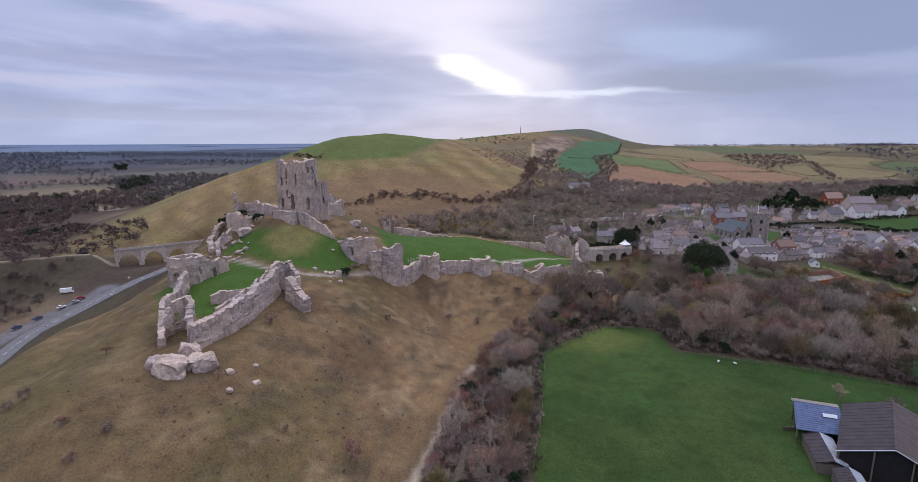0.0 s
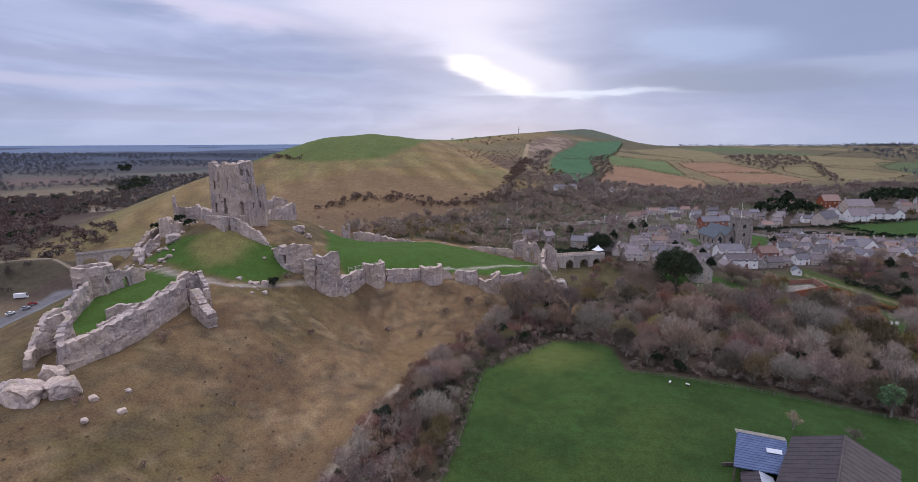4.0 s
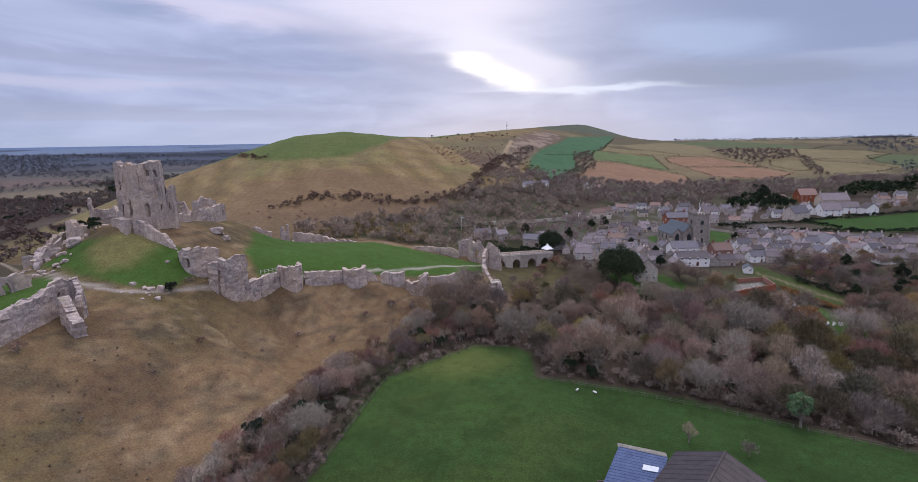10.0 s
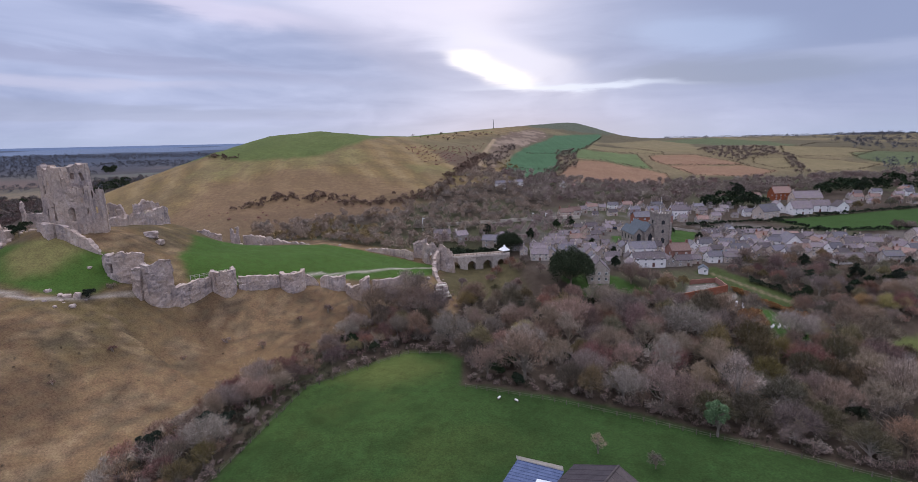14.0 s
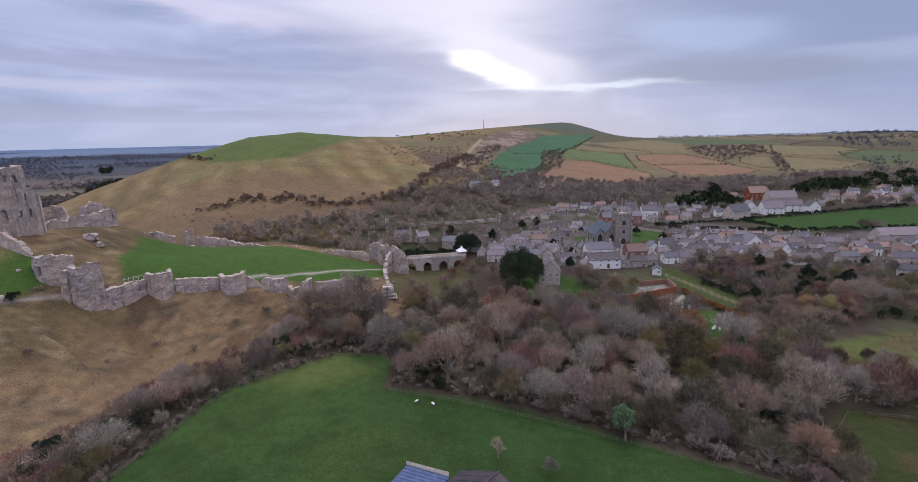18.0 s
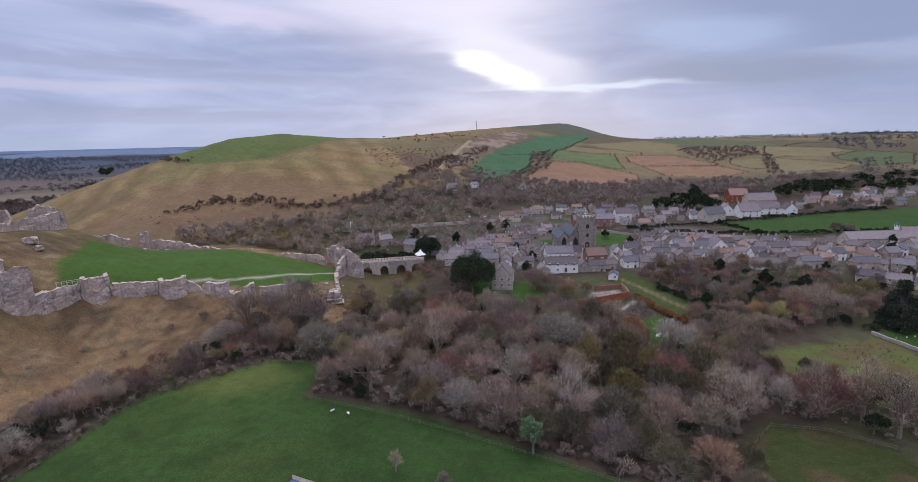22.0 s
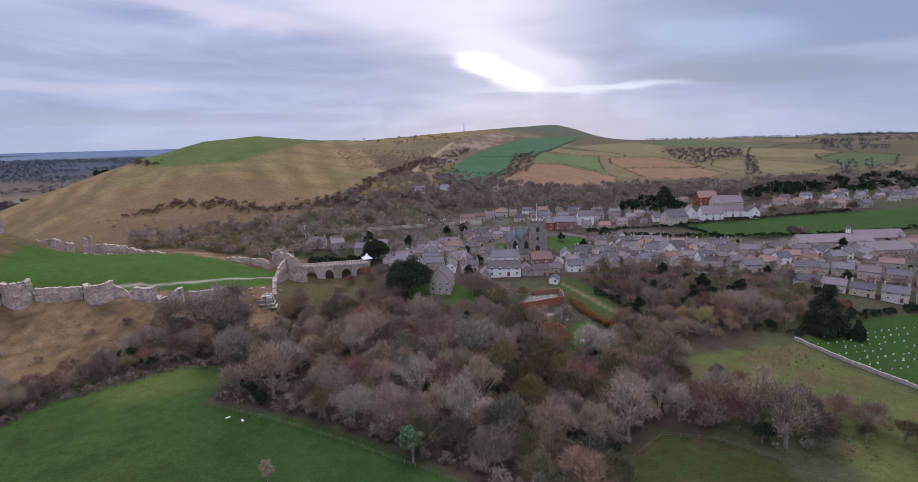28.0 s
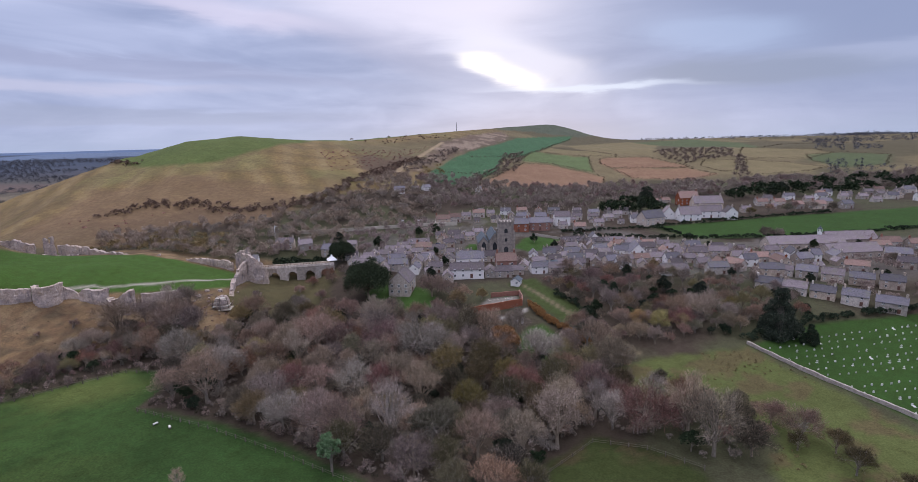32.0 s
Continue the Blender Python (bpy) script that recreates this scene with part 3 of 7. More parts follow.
WEST_PATH = [(-98, 176, 0, 0), (-84, 173, 0, 0), (-71, 167, 0, 0), (-55, 165, 0, 0), (-46, 172, 0, 0), (-30, 190, 0, 0)]
OUTER_PATH = [(-22, 206, 0, 0), (6, 222, 0, 0), (22, 234, 0, 0), (44, 254, 0, 0), (64, 272, 0, 0)]
FIELD_PATH = [(-18, 78, 0, 0), (-12, 97, 0, 0), (-8, 113, 0, 0), (-5, 127, 0, 0), (-2, 139, 0, 0), (2, 150, 0, 0)]


def axis_nodes(lo, hi, core0, core1, step, grow):
    out, p, s = [], core0, step
    while p > lo:
        s *= grow
        p -= s
        out.append(max(p, lo))
    out.reverse()
    out += list(np.arange(core0, core1, step))
    p, s = core1, step
    while p < hi:
        out.append(p)
        s *= grow
        p += s
    return np.array(out + [hi])


def vnoise(x, y, k, seed=0):
    """Smooth value noise on a plane (numpy), 0 to 1."""
    rng = np.random.RandomState(seed + 11)
    table = rng.rand(64, 64)
    u, v = x / k, y / k
    i, j = np.floor(u).astype(int), np.floor(v).astype(int)
    a, b = u - i, v - j
    a, b = a * a * (3 - 2 * a), b * b * (3 - 2 * b)
    t = lambda p, q: table[p % 64, q % 64]
    return (t(i, j) * (1 - a) + t(i + 1, j) * a) * (1 - b) + (t(i, j + 1) * (1 - a) + t(i + 1, j + 1) * a) * b


def fbm(x, y, k, seed=0, octaves=4):
    s, w, amp = 0, 0, 1.0
    for o in range(octaves):
        s, w = s + amp * vnoise(x + 31 * o, y - 17 * o, k / 2 ** o, seed + o), w + amp
        amp *= 0.55
    return s / w


GX, GY = np.meshgrid(axis_nodes(-4600, 4600, -150, 300, 1.7, 1.03), axis_nodes(-1500, 4750, 75, 300, 1.7, 1.022))
GZ = ground_z(GX, GY)
relief = (fbm(GX, GY, 14, 3) - 0.5) * 1.4 + (fbm(GX, GY, 4, 9, 2) - 0.5) * 0.35
flat = np.maximum.reduce([sstep(-3, 3, edge_distance(GX, GY, p)) for p in (FIELD, CEMETERY, BIG_GREEN)])
east = sstep(390, 440, GY) * sstep(30, 50, GZ)
slope_lines = np.sin(GZ * 0.9 + GX * 0.11 + 7 * fbm(GX, GY, 90, 5)) * 0.25
GZ2 = GZ + relief * (1 - 0.8 * flat) * (1 + 1.5 * sstep(500, 1500, GY)) + east * slope_lines * 0.6

cov = np.empty(GX.shape + (3,))


def lay(mask, colour):
    cov[...] = cov * (1 - mask[..., None]) + np.array(colour) * mask[..., None]


def cover(poly, colour, soft=1.5, strength=1.0, wobble=2.0):
    d = edge_distance(GX, GY, poly) + (fbm(GX, GY, 9, 21, 3) - 0.5) * wobble * 2
    lay(strength * sstep(-soft, soft, d), colour)


def strip(line, half, colour, soft=0.8):
    d, _, _ = along(GX, GY, line)
    lay(1 - sstep(half - soft, half + soft, d + (fbm(GX, GY, 6, 33, 2) - 0.5) * 0.8), colour)


cov[...] = (0.05, 0.038, 0.028)
n1, n2 = fbm(GX, GY, 60, 41), fbm(GX, GY, 16, 42)
lay(sstep(0.42, 0.6, n1), (0.055, 0.055, 0.03))
axis_x = np.where(GY < 580, -110.0, -110 + 0.45 * (GY - 580))
northern = sstep(-60, -130, GX - axis_x)
lay(northern, (0.058, 0.043, 0.035))
lay(northern * sstep(0.5, 0.62, fbm(GX, GY, 220, 43)), (0.12, 0.09, 0.06))
lay(northern * sstep(0.52, 0.6, fbm(GX, GY, 150, 44)), (0.065, 0.055, 0.038))
for p, tone in zip(HEATH_FIELDS, ((0.20, 0.145, 0.085), (0.12, 0.085, 0.068), (0.105, 0.12, 0.085), (0.13, 0.135, 0.07), (0.22, 0.19, 0.14))):
    cover(p, tone, 5, 0.95, 5)
d_cast, _, w_cast = along(GX, GY, CASTLE_CREST)
hillside = sstep(1.45, 1.25, d_cast / w_cast) * sstep(300, 285, GY)
TAWNY, DUN, OLIVE = (0.146, 0.095, 0.05), (0.102, 0.066, 0.038), (0.074, 0.065, 0.026)
lay(hillside, TAWNY)
cover([(-34, 100), (-16, 96), (-4, 130), (6, 160), (24, 190), (46, 216), (20, 216), (-20, 192), (-52, 150)], TAWNY, 9, 1.0, 3)
lay(0.45 * sstep(-60, -10, GX) * sstep(95, 140, GY) * sstep(0, 1, hillside), (0.19, 0.126, 0.07))
lay(hillside * sstep(0.45, 0.62, n2), DUN)
lay(hillside * 0.6 * sstep(0.44, 0.6, fbm(GX, GY, 34, 46)) * sstep(-8, -45, GX), OLIVE)
lay(hillside * 0.7 * sstep(-72, -104, GX) * sstep(130, 96, GY), OLIVE)
lay(hillside * 0.65 * sstep(0.54, 0.66, fbm(GX, GY, 6, 47)), (0.07, 0.055, 0.035))
lay(hillside * 0.5 * sstep(0.55, 0.68, fbm(GX, GY, 4.5, 61)), (0.215, 0.155, 0.09))
lay(hillside * 0.55 * sstep(0.72, 0.97, np.sin(GZ * 2.6 + 5 * fbm(GX, GY, 26, 62))), (0.075, 0.058, 0.038))
lay(hillside * 0.45 * sstep(-30, -80, GX) * sstep(160, 120, GY), (0.088, 0.069, 0.034))
cover([(58, 240), (75, 234), (102, 254), (102, 284), (84, 290), (64, 278)], (0.066, 0.058, 0.028), 3, 0.92, 4)
d_east, _, w_east = along(GX, GY, EAST_CREST)
east_hill = sstep(1.10, 1.02, d_east / w_east + 0.10 * (n2 - 0.5)) * sstep(322, 350, GY) * sstep(1400, 900, GY) * sstep(-340, -270, GX)
lay(east_hill, (0.172, 0.121, 0.056))
tread = np.sin((GX * 0.92 + GY * 0.4) * 0.21 + 3.2 * fbm(GX, GY, 60, 83))
lay(east_hill * 0.6 * sstep(0.25, 0.95, tread) * sstep(0.3, 0.6, fbm(GX, GY, 40, 84)), (0.098, 0.076, 0.034))
lay(east_hill * 0.45 * sstep(0.3, 0.95, -tread), (0.225, 0.168, 0.09))
lay(east_hill * 0.4 * sstep(0.2, 0.9, np.sin(GZ * 0.9 + GX * 0.11 + 7 * fbm(GX, GY, 90, 5))), (0.105, 0.078, 0.044))
lay(east_hill * 0.6 * sstep(0.5, 0.65, fbm(GX, GY, 70, 48)), (0.15, 0.137, 0.058))
lay(east_hill * 0.5 * sstep(0.5, 0.62, fbm(GX, GY, 24, 58)), (0.115, 0.084, 0.047))
lay(east_hill * 0.55 * sstep(395, 365, GY) * sstep(0.4, 0.6, fbm(GX, GY, 18, 59)), (0.10, 0.066, 0.04))
cover([(-120, 296), (-54, 303), (-16, 338), (20, 358), (42, 392), (30, 424), (-60, 430), (-130, 410)], (0.145, 0.095, 0.055), 8, 0.75, 10)
fields_south = sstep(560, 700, GY) * sstep(60, 140, GX - axis_x)
lay(fields_south, (0.082, 0.07, 0.041))
lay(fields_south * sstep(0.5, 0.6, fbm(GX, GY, 180, 49)), (0.135, 0.108, 0.06))
cover(HILL_GREEN, (0.072, 0.098, 0.03), 5, 0.92, 5)
cover([(205, 1140), (262, 1180), (390, 1260), (480, 1480), (470, 1750), (350, 1720), (200, 1360)], (0.068, 0.08, 0.055), 14, 0.9, 20)
cover(TEAL, (0.045, 0.098, 0.048), 2, 0.97, 1.5)
for p in TILLED:
    cover(p, (0.185, 0.112, 0.07), 2.5, 0.97, 1.5)
for p in PALE:
    cover(p, (0.150, 0.122, 0.065), 2.5, 0.92, 1.5)
cover(PALE[0], (0.088, 0.118, 0.05), 2.5, 0.95, 1.5)
for p in GREEN_FAR:
    cover(p, (0.072, 0.09, 0.043), 4, 0.95, 3)
cover(HEATHER_SLOPE, (0.085, 0.058, 0.043), 7, 0.85, 12)
cover(QUARRIED, (0.12, 0.085, 0.066), 6, 0.8, 12)
lay(0.6 * inside(GX, GY, QUARRIED) * sstep(0.5, 0.6, fbm(GX, GY, 22, 91)), (0.26, 0.2, 0.15))
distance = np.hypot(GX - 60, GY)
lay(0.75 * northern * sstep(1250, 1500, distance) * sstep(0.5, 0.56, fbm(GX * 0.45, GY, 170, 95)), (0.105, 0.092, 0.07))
# blue-grey haze put into the ground colour, stronger with distance
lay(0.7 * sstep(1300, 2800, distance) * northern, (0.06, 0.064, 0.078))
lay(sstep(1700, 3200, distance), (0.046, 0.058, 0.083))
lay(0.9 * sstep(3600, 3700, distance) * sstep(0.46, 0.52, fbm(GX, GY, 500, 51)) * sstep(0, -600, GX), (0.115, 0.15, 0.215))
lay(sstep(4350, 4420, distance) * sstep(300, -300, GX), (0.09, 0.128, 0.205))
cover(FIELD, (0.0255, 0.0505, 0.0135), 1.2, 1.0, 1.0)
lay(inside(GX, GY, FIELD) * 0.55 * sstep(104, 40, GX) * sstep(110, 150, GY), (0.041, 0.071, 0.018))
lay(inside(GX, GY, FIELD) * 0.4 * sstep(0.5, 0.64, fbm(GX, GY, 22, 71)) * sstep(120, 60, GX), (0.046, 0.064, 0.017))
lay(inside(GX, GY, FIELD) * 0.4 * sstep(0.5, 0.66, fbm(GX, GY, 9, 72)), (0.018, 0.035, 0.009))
cover([(36, 168), (55, 184), (70, 180), (66, 170), (50, 166)], (0.085, 0.098, 0.028), 6, 0.65, 5)
for p in (WEST_LAWN, MOUND_LAWN, OUTER_LAWN):
    cover(p, (0.044, 0.082, 0.017), 1.5, 1.0, 2)
cover([(-76, 182), (-66, 174), (-60, 178), (-56, 190), (-66, 196)], (0.17, 0.14, 0.06), 4, 0.75, 3)
cover(MEADOW, (0.074, 0.086, 0.028), 2, 1.0, 3)
lay(inside(GX, GY, MEADOW) * 0.6 * sstep(0.57, 0.62, fbm(GX, GY, 11, 53)), (0.09, 0.06, 0.035))
cover(GLADE, (0.033, 0.042, 0.013), 2, 1.0, 3)
lay(inside(GX, GY, GLADE) * 0.65 * sstep(0.48, 0.58, fbm(GX, GY, 8, 54)), (0.062, 0.045, 0.024))
cover(CEMETERY, (0.028, 0.058, 0.013), 1.0, 1.0, 0.5)
cover(BIG_GREEN, (0.028, 0.058, 0.013), 2, 1.0, 1)
for p in (CHURCH_GREEN, CHURCH_GREEN_W, LODGE_GARDEN, HEDGED_LAWN):
    cover(p, (0.036, 0.07, 0.016), 1.2, 1.0, 1.5)
cover(LONG_GARDEN, (0.042, 0.056, 0.018), 1.5, 1.0, 2.5)
village = sstep(-8, 8, edge_distance(GX, GY, [(84, 300), (110, 272), (160, 272), (240, 268), (330, 250), (470, 250), (520, 310), (380, 330), (290, 345), (230, 420), (130, 400)]))
lay(0.6 * village * sstep(0.45, 0.56, fbm(GX, GY, 14, 57)) * (1 - sstep(-2, 2, edge_distance(GX, GY, CHURCH_GREEN))), (0.11, 0.1, 0.09))
strip(WEST_PATH, 0.9, (0.24, 0.21, 0.175))
strip(OUTER_PATH, 0.9, (0.27, 0.25, 0.20))
strip([(-480, 252, 0, 0), (-330, 272, 0, 0), (-284, 292, 0, 0), (-232, 319, 0, 0)], 2.2, (0.20, 0.165, 0.125))
strip([(84, 560, 0, 0), (86, 600, 0, 0), (88, 640, 0, 0), (94, 690, 0, 0), (101, 740, 0, 0), (111, 810, 0, 0)], 2.6, (0.25, 0.19, 0.12))
strip([(-224, 212, 0, 0), (-224, 236, 0, 0), (-221, 252, 0, 0), (-217, 268, 0, 0), (-213, 284, 0, 0)], 5.5, (0.115, 0.11, 0.115))
cover([(168, 234), (188, 241), (187, 249), (174, 247)], (0.2, 0.185, 0.165), 1, 0.85, 1.5)
strip([(190, 236, 0, 0), (184, 230, 0, 0), (176, 228, 0, 0)], 1.1, (0.26, 0.24, 0.215))
strip(FIELD_PATH, 0.8, (0.27, 0.23, 0.18))
strip([(190, 262, 0, 0), (214, 222, 0, 0), (226, 200, 0, 0)], 0.9, (0.13, 0.105, 0.065))


def ground_build(n, p):
    at = n.add("ShaderNodeAttribute")
    at.attribute_name = "cover"
    c = at.outputs["Color"]
    big, mid, fine = n.noise(p, 0.05, 4.0), n.noise(p, 0.35, 4.0, 0.6), n.noise(p, 2.2, 5.0, 0.7)
    tone = n.math("ADD", n.math("MULTIPLY_ADD", mid, 0.8, 0.1), n.math("MULTIPLY_ADD", fine, 1.7, -0.35))
    tone = n.math("MULTIPLY", tone, n.math("MULTIPLY_ADD", big, 0.5, 0.75))
    hsv = n.add("ShaderNodeHueSaturation")
    n.put(hsv.inputs["Value"], tone)
    n.put(hsv.inputs["Hue"], n.math("MULTIPLY_ADD", mid, 0.04, 0.48))
    n.put(hsv.inputs["Color"], c)
    return hsv.outputs[0], fine


M_GROUND = material("grass_and_soil", ground_build, 1.0, bump=0.25, spec=0.1)
ny, nx = GX.shape
me = bpy.data.meshes.new("ground")
ids = np.arange(nx * ny).reshape(ny, nx)
quads = np.stack([ids[:-1, :-1], ids[:-1, 1:], ids[1:, 1:], ids[1:, :-1]], -1).reshape(-1, 4)
me.vertices.add(nx * ny)
me.vertices.foreach_set("co", np.stack([GX, GY, GZ2], -1).ravel())
me.loops.add(quads.size)
me.loops.foreach_set("vertex_index", quads.ravel())
me.polygons.add(len(quads))
me.polygons.foreach_set("loop_start", np.arange(0, quads.size, 4))
me.polygons.foreach_set("use_smooth", np.ones(len(quads), bool))
me.update()
# the land's own colours, with the far haze painted in
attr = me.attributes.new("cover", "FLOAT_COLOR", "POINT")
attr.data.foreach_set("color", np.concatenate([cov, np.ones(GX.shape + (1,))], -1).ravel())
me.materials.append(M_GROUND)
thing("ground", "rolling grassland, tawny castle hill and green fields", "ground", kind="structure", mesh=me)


# ---- the castle ----
def ruin(name, label, walls, category="castle ruin"):
    """A ruined building: an empty at its base with each stretch of masonry under it."""
    x = sum(p[0] for w in walls for p in w[1]) / sum(len(w[1]) for w in walls)
    y = sum(p[1] for w in walls for p in w[1]) / sum(len(w[1]) for w in walls)
    top = thing(name, label, category, Matrix.Translation((x, y, gz(x, y))))
    for k, (pname, pts, thick, opts) in enumerate(walls):
        ob = part(pname, ruin_wall(pname, pts, thick, M_RUIN, seed=k * 3.7 + x, **opts), top)
        ob.matrix_parent_inverse = top.matrix_basis.inverted()
    return top


FINE = dict(cell=0.45, amp=0.16)
keep = ruin("keep", "tall ruined grey limestone keep on a grassy mound", [
    ("west_wall", [(-75.8, 201.2, 70.2), (-74.0, 200.2, 70.5), (-72.2, 199.2, 69.4), (-70.8, 198.4, 68.6), (-70.0, 198.0, 70.4), (-68, 196.8, 70.6), (-67.0, 196.2, 69.0), (-65.6, 195.4, 69.6)], 2.6,
     dict(foot=45, ragged=0.45, holes=[(4.7, 5.9, 63.0, 67.0), (4.5, 5.7, 60.3, 62.4), (4.6, 5.6, 55.5, 59.0), (6.7, 9.1, 51.2, 57.6), (1.4, 2.8, 51.6, 55.4), (9.6, 10.5, 61.0, 65.0), (1.6, 2.4, 60.5, 63.5)], **FINE)),
    ("north_wall", [(-75.8, 201.2, 70.4), (-74.6, 206, 69), (-73.2, 211, 69.5)], 2.4, dict(foot=46, ragged=0.7, holes=[(3, 4.4, 60, 64), (6, 7.2, 52, 56)], **FINE)),
    ("east_wall", [(-73.2, 211, 69.2), (-68, 208, 70.4), (-62.8, 205, 70.8)], 2.4, dict(foot=46, ragged=0.9, holes=[(3, 4.2, 62, 65.5), (7.5, 8.8, 63.5, 67.5)], **FINE)),
    ("south_wall", [(-62.8, 205, 70.6), (-64, 201, 70.3), (-65.6, 195.4, 69.6)], 2.4, dict(foot=46, ragged=0.5, holes=[(2.0, 3.2, 64.6, 67.6), (5.2, 6.4, 65.5, 68)], **FINE)),
    ("annexe_wall", [(-65.2, 195.5, 66.2), (-64.3, 196.5, 65.6), (-63.5, 197.4, 62.2), (-62.4, 198.7, 62.9), (-61.7, 199.5, 60.4), (-60.9, 200.4, 62.8), (-59.7, 201.9, 62.6), (-59.0, 202.7, 60.2), (-58.2, 203.6, 62.0), (-57.5, 204.4, 57.5)], 2.0,
     dict(foot=41.5, ragged=0.35, holes=[(1.0, 2.7, 50.8, 56.2), (5.2, 6.2, 60.0, 62.2), (7.6, 8.7, 58.8, 62.6), (6.2, 7.2, 53.0, 55.3), (8.8, 9.8, 53.0, 55.6)], **FINE)),
    ("annexe_end", [(-57.8, 204.2, 61.5), (-59.5, 207, 58.5), (-62.5, 208.6, 55)], 1.8, dict(foot=42, ragged=0.9, **FINE)),
    ("plinth", [(-77.5, 198.4, 50.4), (-73, 195, 50.8), (-69, 191.5, 50.9), (-66.6, 190.4, 50.8)], 3.4, dict(foot=44.5, ragged=0.3, **FINE)),
    ("ramp_wall", [(-65.6, 191.6, 50.8), (-62.8, 191.8, 49.8), (-59.6, 192.0, 47.6), (-56.2, 192.4, 45.4), (-53.6, 192.6, 42.2), (-51.4, 193.0, 38.8)], 2.6, dict(ragged=0.3, cell=0.5, amp=0.16)),
])
for x, y, top_z, low_z, r in ((-65.9, 194.9, 69.6, 49.5, 1.25), (-75.9, 200.6, 70.4, 47, 1.1), (-71.0, 197.8, 69.2, 56.0, 0.8), (-61.9, 198.4, 62.5, 45, 0.8), (-59.9, 200.8, 62.2, 43.5, 0.8), (-57.9, 203.0, 61.6, 41.8, 0.95), (-62.6, 204.6, 70.8, 60, 1.0)):
    rings = []
    for k in range(15):
        z = low_z + (top_z - low_z) * k / 14
        q = 1.3 * r * (1 - 0.02 * k) + 0.25 * noise.noise(Vector((x, z * 0.6, 1)))
        rings.append((x + 0.15 * noise.noise(Vector((z, x, 2))), y, z, q))
    s = Shape().tube(rings, 5)
    ob = part("buttress", s.mesh("buttress", M_RUIN), keep)
    ob.matrix_parent_inverse = keep.matrix_basis.inverted()

ruin("inner_ward_wall", "broken inner ward wall with a lone upright pillar", [
    ("wall", [(-104.5, 221, 50.4), (-100, 223, 51), (-94, 222, 51.2), (-88, 215, 50.8), (-81, 207, 51.2), (-77.5, 203, 51.6)], 2.0, dict(ragged=0.7)),
    ("pillar", [(-103.9, 219.8, 55.5), (-102.6, 219.8, 55)], 1.3, dict(ragged=0.5, cell=0.45)),
    ("wall", [(-99, 203, 48.0), (-95, 198, 49.6), (-90, 195.5, 49.4), (-86, 194.4, 48)], 2.6, dict(ragged=1.2)),
    ("wall", [(-104, 212, 46), (-103, 200, 43.5), (-101, 190, 40), (-97, 183, 37.5)], 2.0, dict(ragged=1.0)),
    ("wall", [(-93, 191, 44.5), (-95.5, 184, 40.5), (-92, 178, 36.5)], 1.6, dict(ragged=0.9)),
])
ruin("gloriette", "roofless domestic range behind the keep", [
    ("wall", [(-66.5, 216, 47.8), (-64.2, 224, 48.3), (-63, 236, 48.6), (-62, 248, 49.4)], 1.8, dict(ragged=0.8)),
    ("wall", [(-76, 226, 53), (-72, 226.5, 53.6), (-68, 227, 52.8), (-66.5, 227, 49.5)], 1.4, dict(ragged=0.7, holes=[(2, 3.4, 49, 51.6), (5.4, 6.8, 48.5, 51.4)], cell=0.5)),
    ("wall", [(-72, 240, 51), (-68, 246, 52.5), (-65, 248, 51)], 1.4, dict(ragged=0.9)),
])
ruin("west_bailey_wall", "broken curtain wall of the west bailey", [
    ("front_wall", [(-67.4, 112.4, 33.6), (-64.4, 118, 34.6), (-62.8, 123, 35.4), (-61, 131, 36.4), (-60, 140, 37.6), (-59.2, 147, 39.4)], 2.4, dict(ragged=0.45, cell=0.55)),
    ("parapet", [(-66.6, 123, 34.4), (-64, 131, 35.6), (-62.6, 139, 36.8), (-61.8, 146, 38.6)], 1.0, dict(ragged=0.5, cell=0.5)),
    ("tower_shell", [(-78.4, 117, 32.4), (-77, 121, 36.2), (-74.4, 123.2, 37.8), (-71.8, 121, 37.6), (-70.2, 117, 36.2), (-68.6, 113.6, 32.8)], 1.7, dict(ragged=0.5, cell=0.5, holes=[(4.4, 5.6, 31, 34)])),
    ("side_wall", [(-88.4, 149, 37.8), (-84.6, 138, 36.2), (-82.6, 126, 35.2), (-78.6, 118.6, 33.4), (-75.6, 112.6, 30)], 1.8, dict(ragged=0.6)),
    ("cross_wall", [(-75.4, 137.6, 33.4), (-71, 139.4, 34.4), (-65.4, 141, 34.6)], 1.6, dict(ragged=0.4)),
    ("end_tower", [(-60.4, 146.6, 39.6), (-59.6, 150.4, 40.4), (-56.4, 151.6, 39.8), (-53.8, 149.4, 38), (-52.8, 146.8, 36.2)], 1.8, dict(ragged=0.7, cell=0.5, holes=[(1.6, 2.6, 32, 37)])),
    ("end_block", [(-55.4, 145.6, 37.4), (-52, 143, 34.2), (-48.6, 141, 31.4)], 3.0, dict(ragged=0.4, lean=(0.8, -1.2), cell=0.55)),
])
